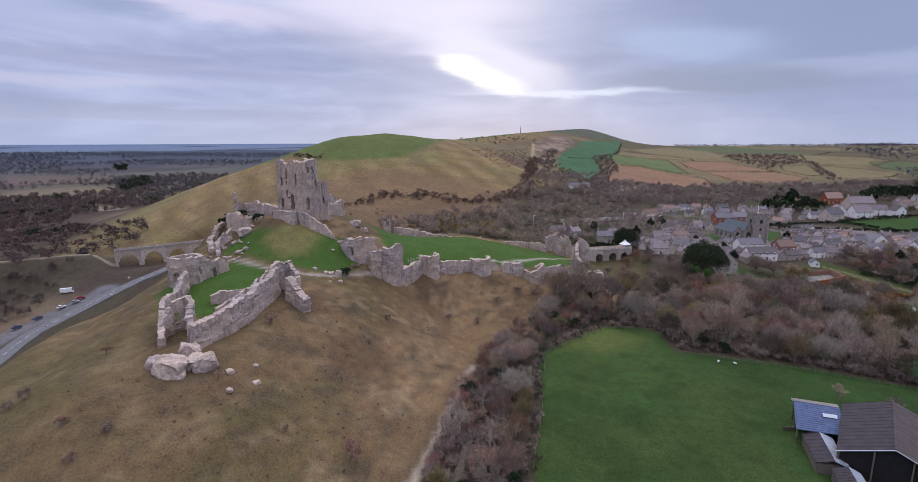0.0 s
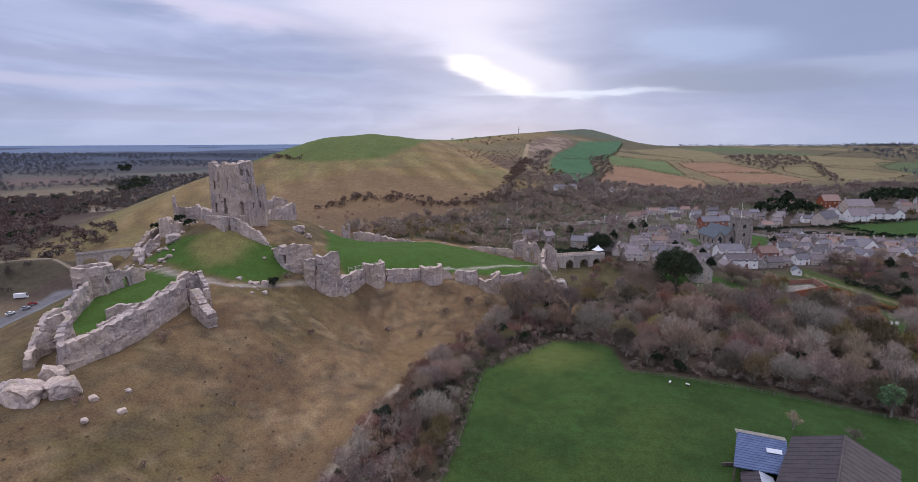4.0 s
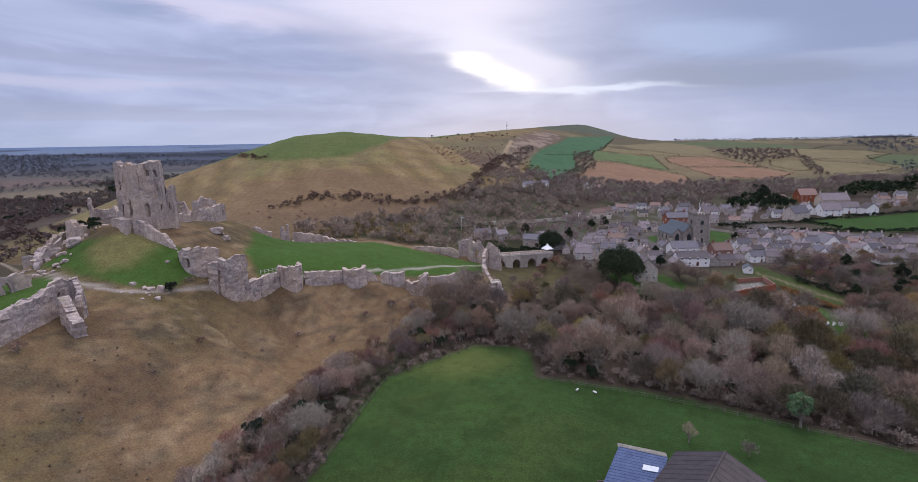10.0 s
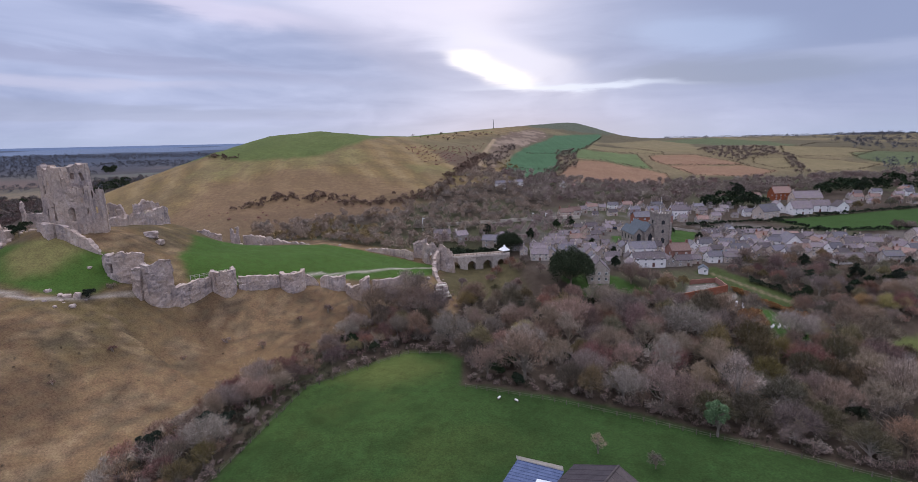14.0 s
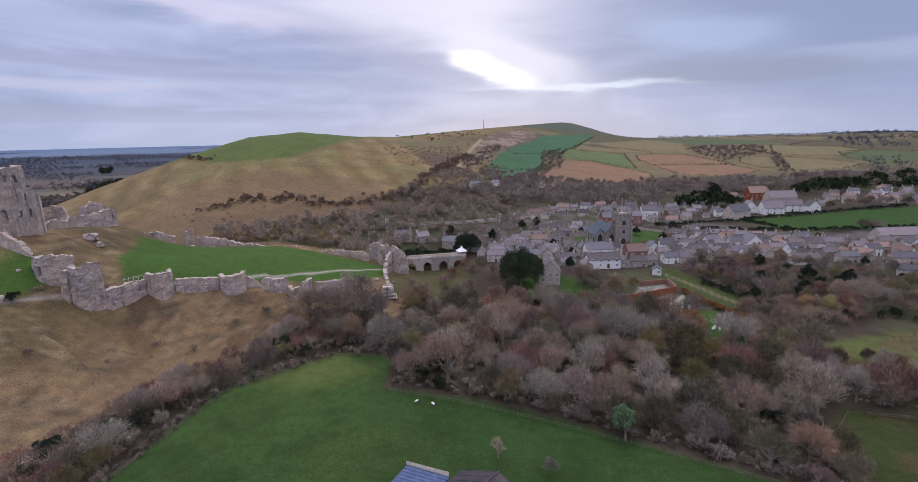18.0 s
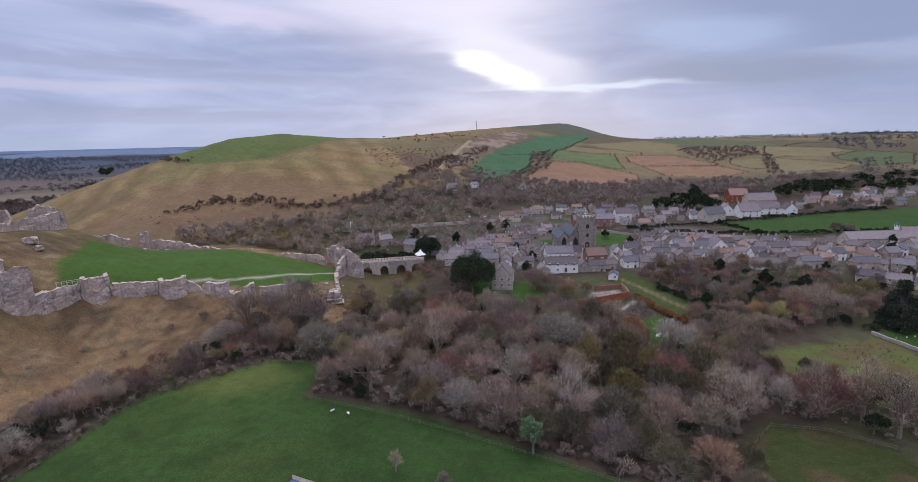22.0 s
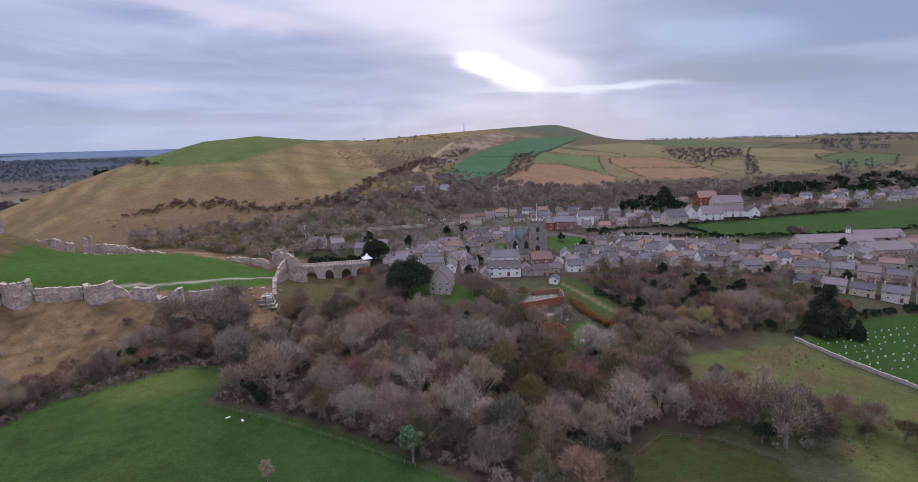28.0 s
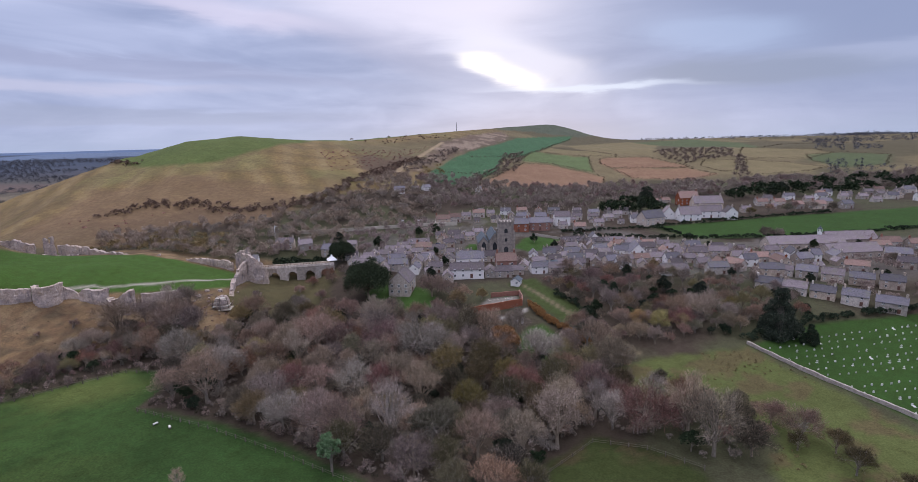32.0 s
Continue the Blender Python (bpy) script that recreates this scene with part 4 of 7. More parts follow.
ruin("octagonal_tower", "squat eight-sided stone tower in the bailey wall", [
    ("shell", ring(-91.5, 155, 4.8, 41.2, 20, 380, 8), 1.6, dict(ragged=0.35, closed=True, holes=[(19, 20.4, 34, 37), (26.5, 27.8, 35.5, 38)], cell=0.55)),
    ("side_wall", [(-87.2, 157, 39.4), (-85, 161, 39), (-83.4, 166, 37.6)], 1.6, dict(ragged=0.7, holes=[(2.6, 4.0, 32, 36.4)])),
])
ruin("gatehouse_tower", "split and slipped stone gatehouse tower", [
    ("left_half", [(-37.4, 187, 35.6), (-36.2, 184.8, 36.4), (-34.2, 183.6, 36.8), (-33.0, 183.4, 36.6)], 2.6, dict(ragged=0.5, lean=(0.9, -0.9), cell=0.5, foot=21.5)),
    ("right_half", [(-32.4, 184.2, 38.6), (-30.8, 183.8, 37.6), (-29, 184.4, 38.0), (-27.2, 186.0, 39.2), (-26.6, 189, 38.4)], 2.6, dict(ragged=0.3, lean=(0.6, -0.8), cell=0.5, foot=20.5)),
    ("rear_wall", [(-50.4, 192.4, 36.2), (-47.6, 188.6, 39.6), (-45, 186.6, 40.8), (-41.6, 186.4, 41.2), (-38.4, 188.4, 41.0), (-36.2, 190.6, 40.4)], 3.6, dict(ragged=0.5, cell=0.55, holes=[(8.4, 9.8, 34.5, 38.2)])),
    ("passage_wall", [(-48, 192.4, 33.4), (-45, 190.6, 35.2), (-41.6, 189.4, 34.4)], 2.4, dict(ragged=0.8)),
])
ruin("outer_curtain_wall", "long outer bailey wall between broken drum towers", [
    ("wall", [(-26.4, 187.4, 28.4), (-22.6, 193.6, 28.8), (-19.4, 199.8, 29.2)], 2.2, dict(ragged=0.2, cell=0.5)),
    ("wall", [(-11.4, 205.6, 27.5), (-4, 209, 26.7), (1.4, 212.6, 25.9)], 2.0, dict(ragged=0.15)),
    ("wall", [(9.8, 217.4, 25.1), (13.2, 219, 22.5), (14.6, 219.6, 20.1)], 2.0, dict(ragged=0.4)),
    ("wall", [(15.9, 218, 22.6), (17, 218.2, 23.7), (22, 219.2, 23.2), (25.4, 220.2, 23.3)], 2.4, dict(ragged=0.35)),
    ("wall", [(35.6, 224.4, 20.0), (41, 230, 18.8), (46.6, 235.4, 18.5)], 1.4, dict(ragged=0.25, cell=0.5)),
])
for cx, cy, r, top_z, a0, a1 in ((-15.8, 203.2, 3.7, 30.8, -175, 60), (5.9, 215.0, 4.1, 26.8, -175, 40)):
    ruin("drum_tower", "round-fronted stone wall tower, broken at the top", [("shell", ring(cx, cy, r, top_z, a0, a1, 14), 1.8, dict(ragged=0.35, cell=0.55)),
                                                                           ("rear_wall", ring(cx, cy, r * 0.95, top_z - 1.6, a1, a0 + 360, 8), 1.2, dict(ragged=0.4))])
ruin("slipped_tower", "tilted u-shaped tower shell slid down the slope", [
    ("shell", [(26.8, 221, 19.6), (26.8, 218.8, 19.8), (29, 217.4, 19.6), (31.6, 217.4, 20.2), (34, 218.4, 21.4), (35, 220.4, 22.2)], 1.6, dict(ragged=0.3, cell=0.45, lean=(-0.3, -0.8))), ("fallen_top", [(31.4, 221.6, 21.2), (33.6, 220.6, 22.4), (35.2, 221.2, 22.6)], 2.6, dict(ragged=0.3, cell=0.45))])
ruin("outer_gatehouse", "tall ragged remains of the outer gatehouse", [
    ("drum", [(58.6, 268, 19), (59.4, 265.4, 23), (61.6, 263.8, 26.6), (64, 263.8, 26), (66.2, 265.4, 22.4), (67.2, 268, 18), (66.4, 271, 16)], 2.0, dict(ragged=0.9, cell=0.55)),
    ("curved_wall", [(60.6, 264.6, 24), (59, 259, 21), (58.8, 253.6, 17), (60.6, 247.6, 14.6), (62.4, 243, 12.6)], 1.8, dict(ragged=0.7, cell=0.6)),
    ("drum", [(51.8, 278, 20), (53, 275.6, 24.4), (55.6, 274.6, 25.6), (58.2, 275.4, 23.4), (60, 278, 19.6), (59.4, 281, 18)], 2.0, dict(ragged=0.9, cell=0.55, holes=[(4.5, 6, 16, 20.5)])),
    ("wall", [(46, 282, 22), (50, 283, 25.4), (53, 282, 26)], 2.0, dict(ragged=1.3)),
])
ruin("north_curtain_wall", "low broken north wall of the outer bailey", [
    ("wall", [(-66, 262, 35.3), (-58, 267, 34.7), (-50, 271, 31.7)], 2.0, dict(ragged=0.9)),
    ("arched_fragment", [(-46, 272, 34.3), (-42, 273.4, 35.3)], 2.0, dict(ragged=0.8, holes=[(1.4, 2.8, 32, 34.6)])),
    ("wall", [(-40, 273.6, 30.7), (-30, 275, 29.3), (-20, 276.4, 26.7), (-7, 277.4, 24.7)], 1.6, dict(ragged=0.8)),
    ("fragment", [(7, 278.6, 23.3), (8.6, 279, 23.7)], 1.4, dict(ragged=0.6)),
    ("wall", [(21, 280.4, 21.3), (30, 280, 21.3), (40, 278.6, 20.7), (46, 278.4, 19.9)], 1.6, dict(ragged=0.6)),
])

# fallen masonry, each piece by itself
FALLEN = [(-67.0, 102.2, 4.4, 3.6, 3.0, 0), (-61.6, 105.2, 3.6, 3.2, 3.0, 40), (-71.4, 104.0, 2.4, 3.0, 2.0, 70), (-66.4, 108.6, 3.0, 2.4, 3.4, 15), (-49.4, 216, 3.2, 2.2, 2.0, 30), (-45, 214, 1.8, 1.6, 1.4, 0),
          (-46.6, 172.4, 1.5, 1.1, 1.6, 0), (-49, 171, 1.6, 1.0, 0.8, 50), (-86.4, 189, 3.2, 2.4, 2.2, 20), (-94, 188.6, 2.6, 2.2, 2.2, 45)]
for k, (x, y, a, b, c, turn) in enumerate(FALLEN):
    thing("masonry_block", "fallen block of castle masonry lying in the grass", "masonry block", pose(x, y, gz(x, y) + c * 0.25, 8 * math.sin(k), 10 * math.cos(k * 2), turn), group="fallen masonry", mesh=boulder("masonry_block", M_RUIN, (a, b, c), k + 1, 3))
ROCK = [boulder("rubble_stone", M_RUIN, (0.9, 0.7, 0.6), 40 + k, 2) for k in range(4)]
rr = random.Random(3)
for x0, x1, y0, y1, n in ((-100, -82, 172, 186, 26), (-102, -84, 188, 206, 24), (-56, -44, 164, 174, 10), (-52, -36, 184, 194, 10), (-70, -46, 96, 112, 8), (50, 64, 232, 250, 6), (-44, -20, 258, 276, 8)):
    for _ in range(n):
        x, y, q = rr.uniform(x0, x1), rr.uniform(y0, y1), rr.uniform(0.5, 1.6)
        thing("rubble_stone", "loose grey rubble stone in the grass", "stone", pose(x, y, gz(x, y) + 0.1, 0, 0, rr.uniform(0, 360)) @ Matrix.Scale(q, 4), group="rubble stones", mesh=ROCK[rr.randrange(4)])

# timber railing beside the gate path
railing = thing("railing", "pale timber railing beside the castle path", "railing", Matrix.Translation((-24, 196, gz(-24, 196))))
line = [(-24 + 10 * k / 9, 196 + 9 * k / 9) for k in range(10)]
RAIL_POST = Shape().box(-0.08, 0.08, -0.08, 0.08, -0.5, 1.2).mesh("post", M_PALE_BOARD)
for x, y in line:
    part("post", RAIL_POST, railing, m=Matrix.Translation((x + 24, y - 196, 29.4 - gz(-24, 196))))
for h in (0.5, 1.05):
    part("rail", Shape().tube([(0, 0, 29.4 + h - gz(-24, 196), 0.05), (10, 9, 29.4 + h - gz(-24, 196), 0.05)], 4).mesh("rail", M_PALE_BOARD), railing)


# ---- houses ----
WINDOW_FRAME = Shape().box(-0.55, -0.43, -0.05, 0.03, -0.65, 0.65).box(0.43, 0.55, -0.05, 0.03, -0.65, 0.65).box(-0.43, 0.43, -0.05, 0.03, 0.53, 0.65).box(-0.43, 0.43, -0.09, 0.03, -0.65, -0.53).box(-0.05, 0.05, -0.04, 0.03, -0.53, 0.53).mesh("window", M_FRAME)
WINDOW_PANE = Shape().box(-0.44, 0.44, -0.02, 0.02, -0.54, 0.54).mesh("pane", M_GLASS)
CHIMNEY = Shape().box(-0.45, 0.45, -0.35, 0.35, -1.6, 1.0).box(-0.53, 0.53, -0.43, 0.43, 0.82, 0.96).tube([(-0.2, 0, 1.0, 0.14), (-0.2, 0, 1.45, 0.11)], 8).tube([(0.2, 0, 1.0, 0.14), (0.2, 0, 1.4, 0.11)], 8)
CHIMNEY_STONE, CHIMNEY_BRICK = CHIMNEY.mesh("chimney", M_STONE), CHIMNEY.mesh("chimney", M_BRICK)
DOOR = Shape().box(-0.5, 0.5, -0.06, 0.03, 0, 2.05).box(-0.62, -0.5, -0.09, 0.03, 0, 2.15).box(0.5, 0.62, -0.09, 0.03, 0, 2.15).mesh("door", M_DOOR)


def house(label, L, Wd, eave, rise, wall_mat, roof_mat, chimneys=2, dormers=0, storeys=2, category="house", group="village houses", brick_stack=False, name="house", windows=True, gable_windows=0):
    """A gabled house: the ridge runs along x, its front looks to -y, its base is at z = 0 and goes 1.5 m into the slope."""
    top = thing(name, label, category, group=group)
    h, w = L / 2, Wd / 2
    part("wall", mesh_of("wall", [(-h, -w, -1.5), (h, -w, -1.5), (h, w, -1.5), (-h, w, -1.5), (-h, -w, eave), (h, -w, eave), (h, w, eave), (-h, w, eave), (-h, 0, eave + rise), (h, 0, eave + rise)],
                         [(0, 1, 5, 4), (2, 3, 7, 6), (1, 2, 6, 9, 5), (3, 0, 4, 8, 7), (0, 3, 2, 1)], wall_mat), top)
    o, k, t = 0.25, rise / w, 0.18
    lo = eave - 0.3 * k
    s = Shape()
    for sy in (-1, 1):
        a, b = sy * (w + 0.3), 0.0
        pts = [(-h - o, a, lo), (h + o, a, lo), (h + o, b, eave + rise), (-h - o, b, eave + rise)]
        s.add(pts + [(x, y, z + t) for x, y, z in pts], [(0, 1, 2, 3) if sy > 0 else (3, 2, 1, 0), (4, 7, 6, 5) if sy > 0 else (5, 6, 7, 4), (0, 4, 5, 1), (1, 5, 6, 2), (3, 7, 4, 0)])
    s.tube([(-h - o, 0, eave + rise + t, 0.13), (h + o, 0, eave + rise + t, 0.13)], 6)
    part("roof", s.mesh("roof", roof_mat), top)
    for c in range(chimneys):
        x = (-h + 0.7, h - 0.7, 0.0)[c]
        part("chimney", CHIMNEY_BRICK if brick_stack else CHIMNEY_STONE, top, m=Matrix.Translation((x, 0, eave + rise + 0.5)))

    def window(x, y, z, turn=0, parent=None):
        win = part("window", WINDOW_FRAME, parent or top, m=pose(x, y, z, 0, 0, turn))
        part("pane", WINDOW_PANE, win)

    for st in range(2 if gable_windows else 0):
        for c in range(gable_windows):
            window(-h - 0.03, -w + Wd * (c + 0.5) / gable_windows, 1.5 + 2.6 * st, -90)
    if windows:
        n = max(2, round(L / 4.5))
        for st in range(storeys):
            for i in range(n):
                x = -h + L * (i + 0.5) / n
                if st == 0 and i == n // 2 and storeys == 2:
                    part("door", DOOR, top, m=Matrix.Translation((x, -w - 0.02, 0)))
                else:
                    window(x, -w - 0.02, 1.35 + 2.5 * st)
        if not gable_windows:
            window(-h - 0.02, -w * 0.4, 1.4 + 2.5 * (storeys - 1), -90)
        if storeys == 2 and not gable_windows:
            window(-h - 0.02, w * 0.4, 1.4, -90)
    for d in range(dormers):
        x = -h + L * (d + 0.5) / dormers
        y0, z0 = -w * 0.75, eave + rise * 0.25
        dm = Shape().add([(x - 0.8, y0, z0), (x + 0.8, y0, z0), (x + 0.8, y0, z0 + 1.3), (x, y0, z0 + 2.0), (x - 0.8, y0, z0 + 1.3),
                          (x - 0.8, -0.2, z0), (x + 0.8, -0.2, z0), (x + 0.8, -0.2, z0 + 1.3), (x, -0.2, z0 + 2.0), (x - 0.8, -0.2, z0 + 1.3)],
                         [(0, 1, 2, 3, 4), (1, 6, 7, 2), (2, 7, 8, 3), (3, 8, 9, 4), (4, 9, 5, 0)])
        dorm = part("dormer", dm.mesh("dormer", roof_mat), top)
        window(x, y0 - 0.03, z0 + 0.75, 0, dorm)
    return top


PROTO = [
    house("grey stone cottage with a stone-slate roof", 8, 6, 4.4, 2.9, M_STONE, M_ROOF_STONE),
    house("long grey stone house with a stone roof", 12, 6.4, 4.5, 3.0, M_STONE, M_ROOF_STONE),
    house("stone cottage standing gable-on, slate roofed", 9.5, 6.2, 4.5, 3.2, M_STONE, M_ROOF_STONE, 1),
    house("pale stone terrace with attic dormers", 14.5, 6.8, 4.9, 3.1, M_STONE, M_ROOF_STONE, 2, 3),
    house("low stone outbuilding with a stone roof", 6.5, 4.4, 2.5, 2.0, M_STONE, M_ROOF_STONE, 0, 0, 1, "outbuilding"),
    house("stone house under a dark slate roof", 11, 6.4, 4.5, 2.8, M_STONE, M_ROOF_SLATE, 2),
    house("rendered house with a brown tiled roof", 10.5, 6.4, 4.4, 2.9, M_STONE, M_ROOF_TILE, 1, brick_stack=True),
    house("white rendered house with a slate roof", 9.5, 6.4, 4.5, 2.9, M_WHITE, M_ROOF_SLATE, 1),
]
GATE_HOUSES = [(59, 315, 1, 10), (70, 316, 0, 35), (88, 308, 5, -15), (102, 298, 0, 5), (112, 297, 0, 0), (119, 302, 0, 8), (112, 282, 1, 0), (96, 322, 4, 5), (126, 322, 0, 10), (130, 298, 1, 0), (130, 282, 5, 0), (139, 288, 2, 90), (145, 288, 0, 90), (146, 275, 4, 20)]
SQUARE_HOUSES = [(135, 324, 3, 5), (152, 330, 0, 12), (157, 339, 0, 12), (164, 349, 0, 12), (169, 360, 0, 12), (147, 290, 2, 90), (149, 280, 0, 0), (155, 295, 2, 90), (156, 269, 2, 90), (176, 275, 2, 90), (177, 300, 1, 0), (193, 284, 2, 80), (201, 291, 0, 10), (210, 297, 0, 5), (217, 303, 0, 0), (219, 280, 2, 85), (225, 337, 3, 5), (239, 335, 3, 5)]
BACK_HOUSES = [(144, 386, 6, 10), (152, 395, 6, 8), (160, 405, 0, 8), (169, 415, 6, 5), (178, 418, 0, 5), (203, 437, 6, 0), (215, 412, 5, 5), (229, 442, 5, 0), (243, 418, 0, 5), (255, 417, 0, 3), (238, 378, 6, 0), (254, 392, 0, 0), (273, 442, 0, 15), (271, 398, 4, 5), (284, 412, 0, 5), (369, 421, 0, 0), (393, 445, 6, 0)]
SOUTH_ROW = [(251, 336, 3, 0), (258, 324, 1, -3), (264, 316, 1, -3), (274, 321, 0, -3), (262, 295, 0, -5), (269, 297, 2, 85), (276, 290, 0, 0), (284, 299, 1, -5), (295, 300, 1, -8), (279, 280, 0, 10), (238, 289, 5, 20), (230, 291, 2, 80), (281, 269, 5, 0), (291, 273, 6, -60), (300, 288, 0, -10), (308, 285, 6, -10), (301, 262, 5, -10)]
LANE_HOUSES = [(292, 246, 5, -36), (299.5, 240.6, 1, -36), (307, 235.2, 5, -38), (315, 229, 5, -40), (323, 222, 5, -40), (306, 262, 1, -36), (313.6, 256.6, 5, -36), (321, 251.4, 1, -34), (329, 246, 5, -34), (337, 240.6, 5, -34), (336, 214, 5, -40), (325, 268, 4, 10), (338, 262, 6, -30)]
EAST_HOUSES = [(373, 297, 6, -5), (381, 301, 6, -5), (392, 297, 6, -5), (366, 276, 5, -30), (359, 262, 0, -30), (406, 445, 6, 0), (410, 428, 6, 5), (424, 426, 6, 0), (438, 460, 0, 0), (439, 442, 5, 5), (472, 470, 0, 0), (443, 424, 5, 10), (486, 468, 0, 0), (512, 484, 0, 5), (506, 464, 5, 0), (547, 500, 5, 0), (520, 452, 7, 0), (484, 450, 0, 0), (536, 470, 0, 10), (560, 480, 5, 0), (580, 510, 0, 0)]
FAR_HOUSES = [(101, 464, 7, 10), (112, 482, 0, 5), (120, 497, 7, 40), (168, 535, 7, 70), (176, 530, 6, 0), (316, 470, 6, 0), (330, 480, 6, 15)]
def clear(x, y, taken, gap):
    return all((x - q[0]) ** 2 + (y - q[1]) ** 2 > gap * gap for q in taken)


TAKEN = [(x, y) for st in (GATE_HOUSES, SQUARE_HOUSES, BACK_HOUSES, SOUTH_ROW, LANE_HOUSES, EAST_HOUSES) for x, y, _, _ in st]
TAKEN += [(136, 256), (166, 287), (158, 287), (174, 287), (165, 273), (157, 273), (173, 273), (184, 283), (196, 376), (211, 382), (229, 398), (255, 306), (290, 392), (308, 410), (319, 401), (344, 468), (348, 440), (337, 408), (347, 399), (262, 271), (205, 283), (343, 309), (330, 309), (356, 309), (368, 312), (352, 287), (343, 287), (361, 287)]
TAKEN += [(185, 313), (176, 318), (176, 326), (185, 322), (194, 313), (170, 330), (182, 334)]
INFILL = []
rh = random.Random(21)
for zone, gap, n in (([(100, 284), (128, 276), (150, 270), (185, 272), (232, 282), (262, 282), (296, 272), (322, 274), (345, 270), (340, 285), (318, 300), (300, 316), (262, 330), (240, 345), (225, 345), (214, 318), (196, 300), (178, 296), (160, 312), (150, 322), (130, 318), (110, 306)], 6.5, 1700),
                     ([(140, 380), (180, 400), (215, 372), (240, 388), (300, 405), (290, 440), (230, 450), (170, 430)], 11, 200),
                     ([(370, 425), (560, 470), (600, 520), (480, 500), (380, 455)], 12, 160), ([(150, 326), (178, 356), (172, 368), (140, 345)], 8, 60)):
    zx, zy = [p[0] for p in zone], [p[1] for p in zone]
    for _ in range(n):
        x, y = rh.uniform(min(zx), max(zx)), rh.uniform(min(zy), max(zy))
        ax, ay = np.array(x), np.array(y)
        if inside(ax, ay, zone) and clear(x, y, TAKEN + INFILL, gap) and all(edge_distance(ax, ay, g) < -4 for g in (CHURCH_GREEN, CHURCH_GREEN_W, BIG_GREEN, CEMETERY, LODGE_GARDEN)):
            INFILL.append((x, y, rh.choices((0, 1, 2, 4, 5, 6, 7), (6, 3, 4, 3, 3, 2.4, 3.2))[0], rh.choice((4, 0, -6, 8, 88, 82)) + rh.uniform(-4, 4)))
used = set()
for street, shrink in zip((GATE_HOUSES, SQUARE_HOUSES, BACK_HOUSES, SOUTH_ROW, LANE_HOUSES, EAST_HOUSES, FAR_HOUSES, INFILL), (1, 1, 1, 1, 0.95, 1, 1, 0.95)):
    for x, y, kind, turn in street:
        m = pose(x, y, gz(x, y), 0, 0, turn) @ Matrix.Diagonal((rh.uniform(0.78, 0.98), rh.uniform(0.84, 0.98), rh.uniform(0.76, 0.95), 1)) @ Matrix.Scale(shrink, 4)
        if kind in used:
            copy_thing(PROTO[kind], m)
        else:
            PROTO[kind].matrix_basis = m
            used.add(kind)


def landmark_house(x, y, turn, *args, **opts):
    ob = house(*args, **opts)
    ob.matrix_basis = pose(x, y, gz(x, y), 0, 0, turn)
    return ob


landmark_house(136, 256, 84, "grey stone lodge with twin gable windows and a stone roof", 12, 9.5, 5.6, 4.6, M_STONE, M_ROOF_STONE, 2, gable_windows=3)
landmark_house(166, 287, 3, "large white rendered house with a dark slate roof", 14, 7.6, 5.6, 3.0, M_WHITE, M_ROOF_SLATE, 2)
landmark_house(165, 273, 2, "white terrace with a weathered stone roof", 16, 6.6, 4.2, 2.7, M_WHITE, M_ROOF_STONE, 2)
landmark_house(184, 283, 5, "red brick house with a tiled roof", 10, 7.6, 5.6, 3.2, M_BRICK, M_ROOF_TILE, 2, brick_stack=True)
landmark_house(196, 376, 5, "red brick row with slate roofs", 14, 8, 5.4, 3.2, M_BRICK, M_ROOF_SLATE, 2, brick_stack=True)
landmark_house(211, 382, 5, "red brick row with slate roofs", 14, 8, 5.4, 3.2, M_BRICK, M_ROOF_SLATE, 2, brick_stack=True)
landmark_house(229, 398, 0, "white rendered house near the church", 11, 8, 6.5, 3.4, M_WHITE, M_ROOF_STONE, 2)
landmark_house(255, 306, 85, "white gabled house with a dark slate roof", 11, 9, 3.6, 4.4, M_WHITE, M_ROOF_SLATE, 0)
landmark_house(290, 392, 25, "stone chapel with a slate roof", 17, 9, 5.5, 4.6, M_STONE, M_ROOF_SLATE, 0)
landmark_house(308, 410, 80, "white gabled cottage beside the green", 10, 8, 4.6, 4.4, M_WHITE, M_ROOF_STONE, 1)
landmark_house(319, 401, 5, "white cottage with a steep stone roof", 15, 9, 4.8, 5.0, M_WHITE, M_ROOF_STONE, 2)
landmark_house(344, 468, 5, "red tiled house with gables", 16, 9, 6, 5, M_BRICK, M_ROOF_TILE, 2, brick_stack=True)
landmark_house(348, 440, 0, "big stone house with a stone roof", 22, 10, 5.5, 5, M_STONE, M_ROOF_STONE, 2)
landmark_house(337, 408, -5, "white cottage row beside the green", 15, 8, 4.8, 3.6, M_WHITE, M_ROOF_STONE, 1)
landmark_house(347, 399, 85, "cream gabled house beside the green", 9, 8, 5, 3.8, M_WHITE, M_ROOF_STONE, 1)
landmark_house(262, 271, -5, "low white bungalow among garden trees", 12, 7, 2.7, 2.2, M_WHITE, M_ROOF_STONE, 0, storeys=1)
landmark_house(205, 283, 10, "low white shed with a pale roof", 9, 6, 3.0, 1.6, M_WHITE, M_LEAD, 0, storeys=1, category="outbuilding")
landmark_house(51.5, 288, 12, "small white shed beside the outer gate", 6.5, 4.6, 2.8, 2.0, M_WHITE, M_ROOF_SLATE, 0, storeys=1, category="shed")
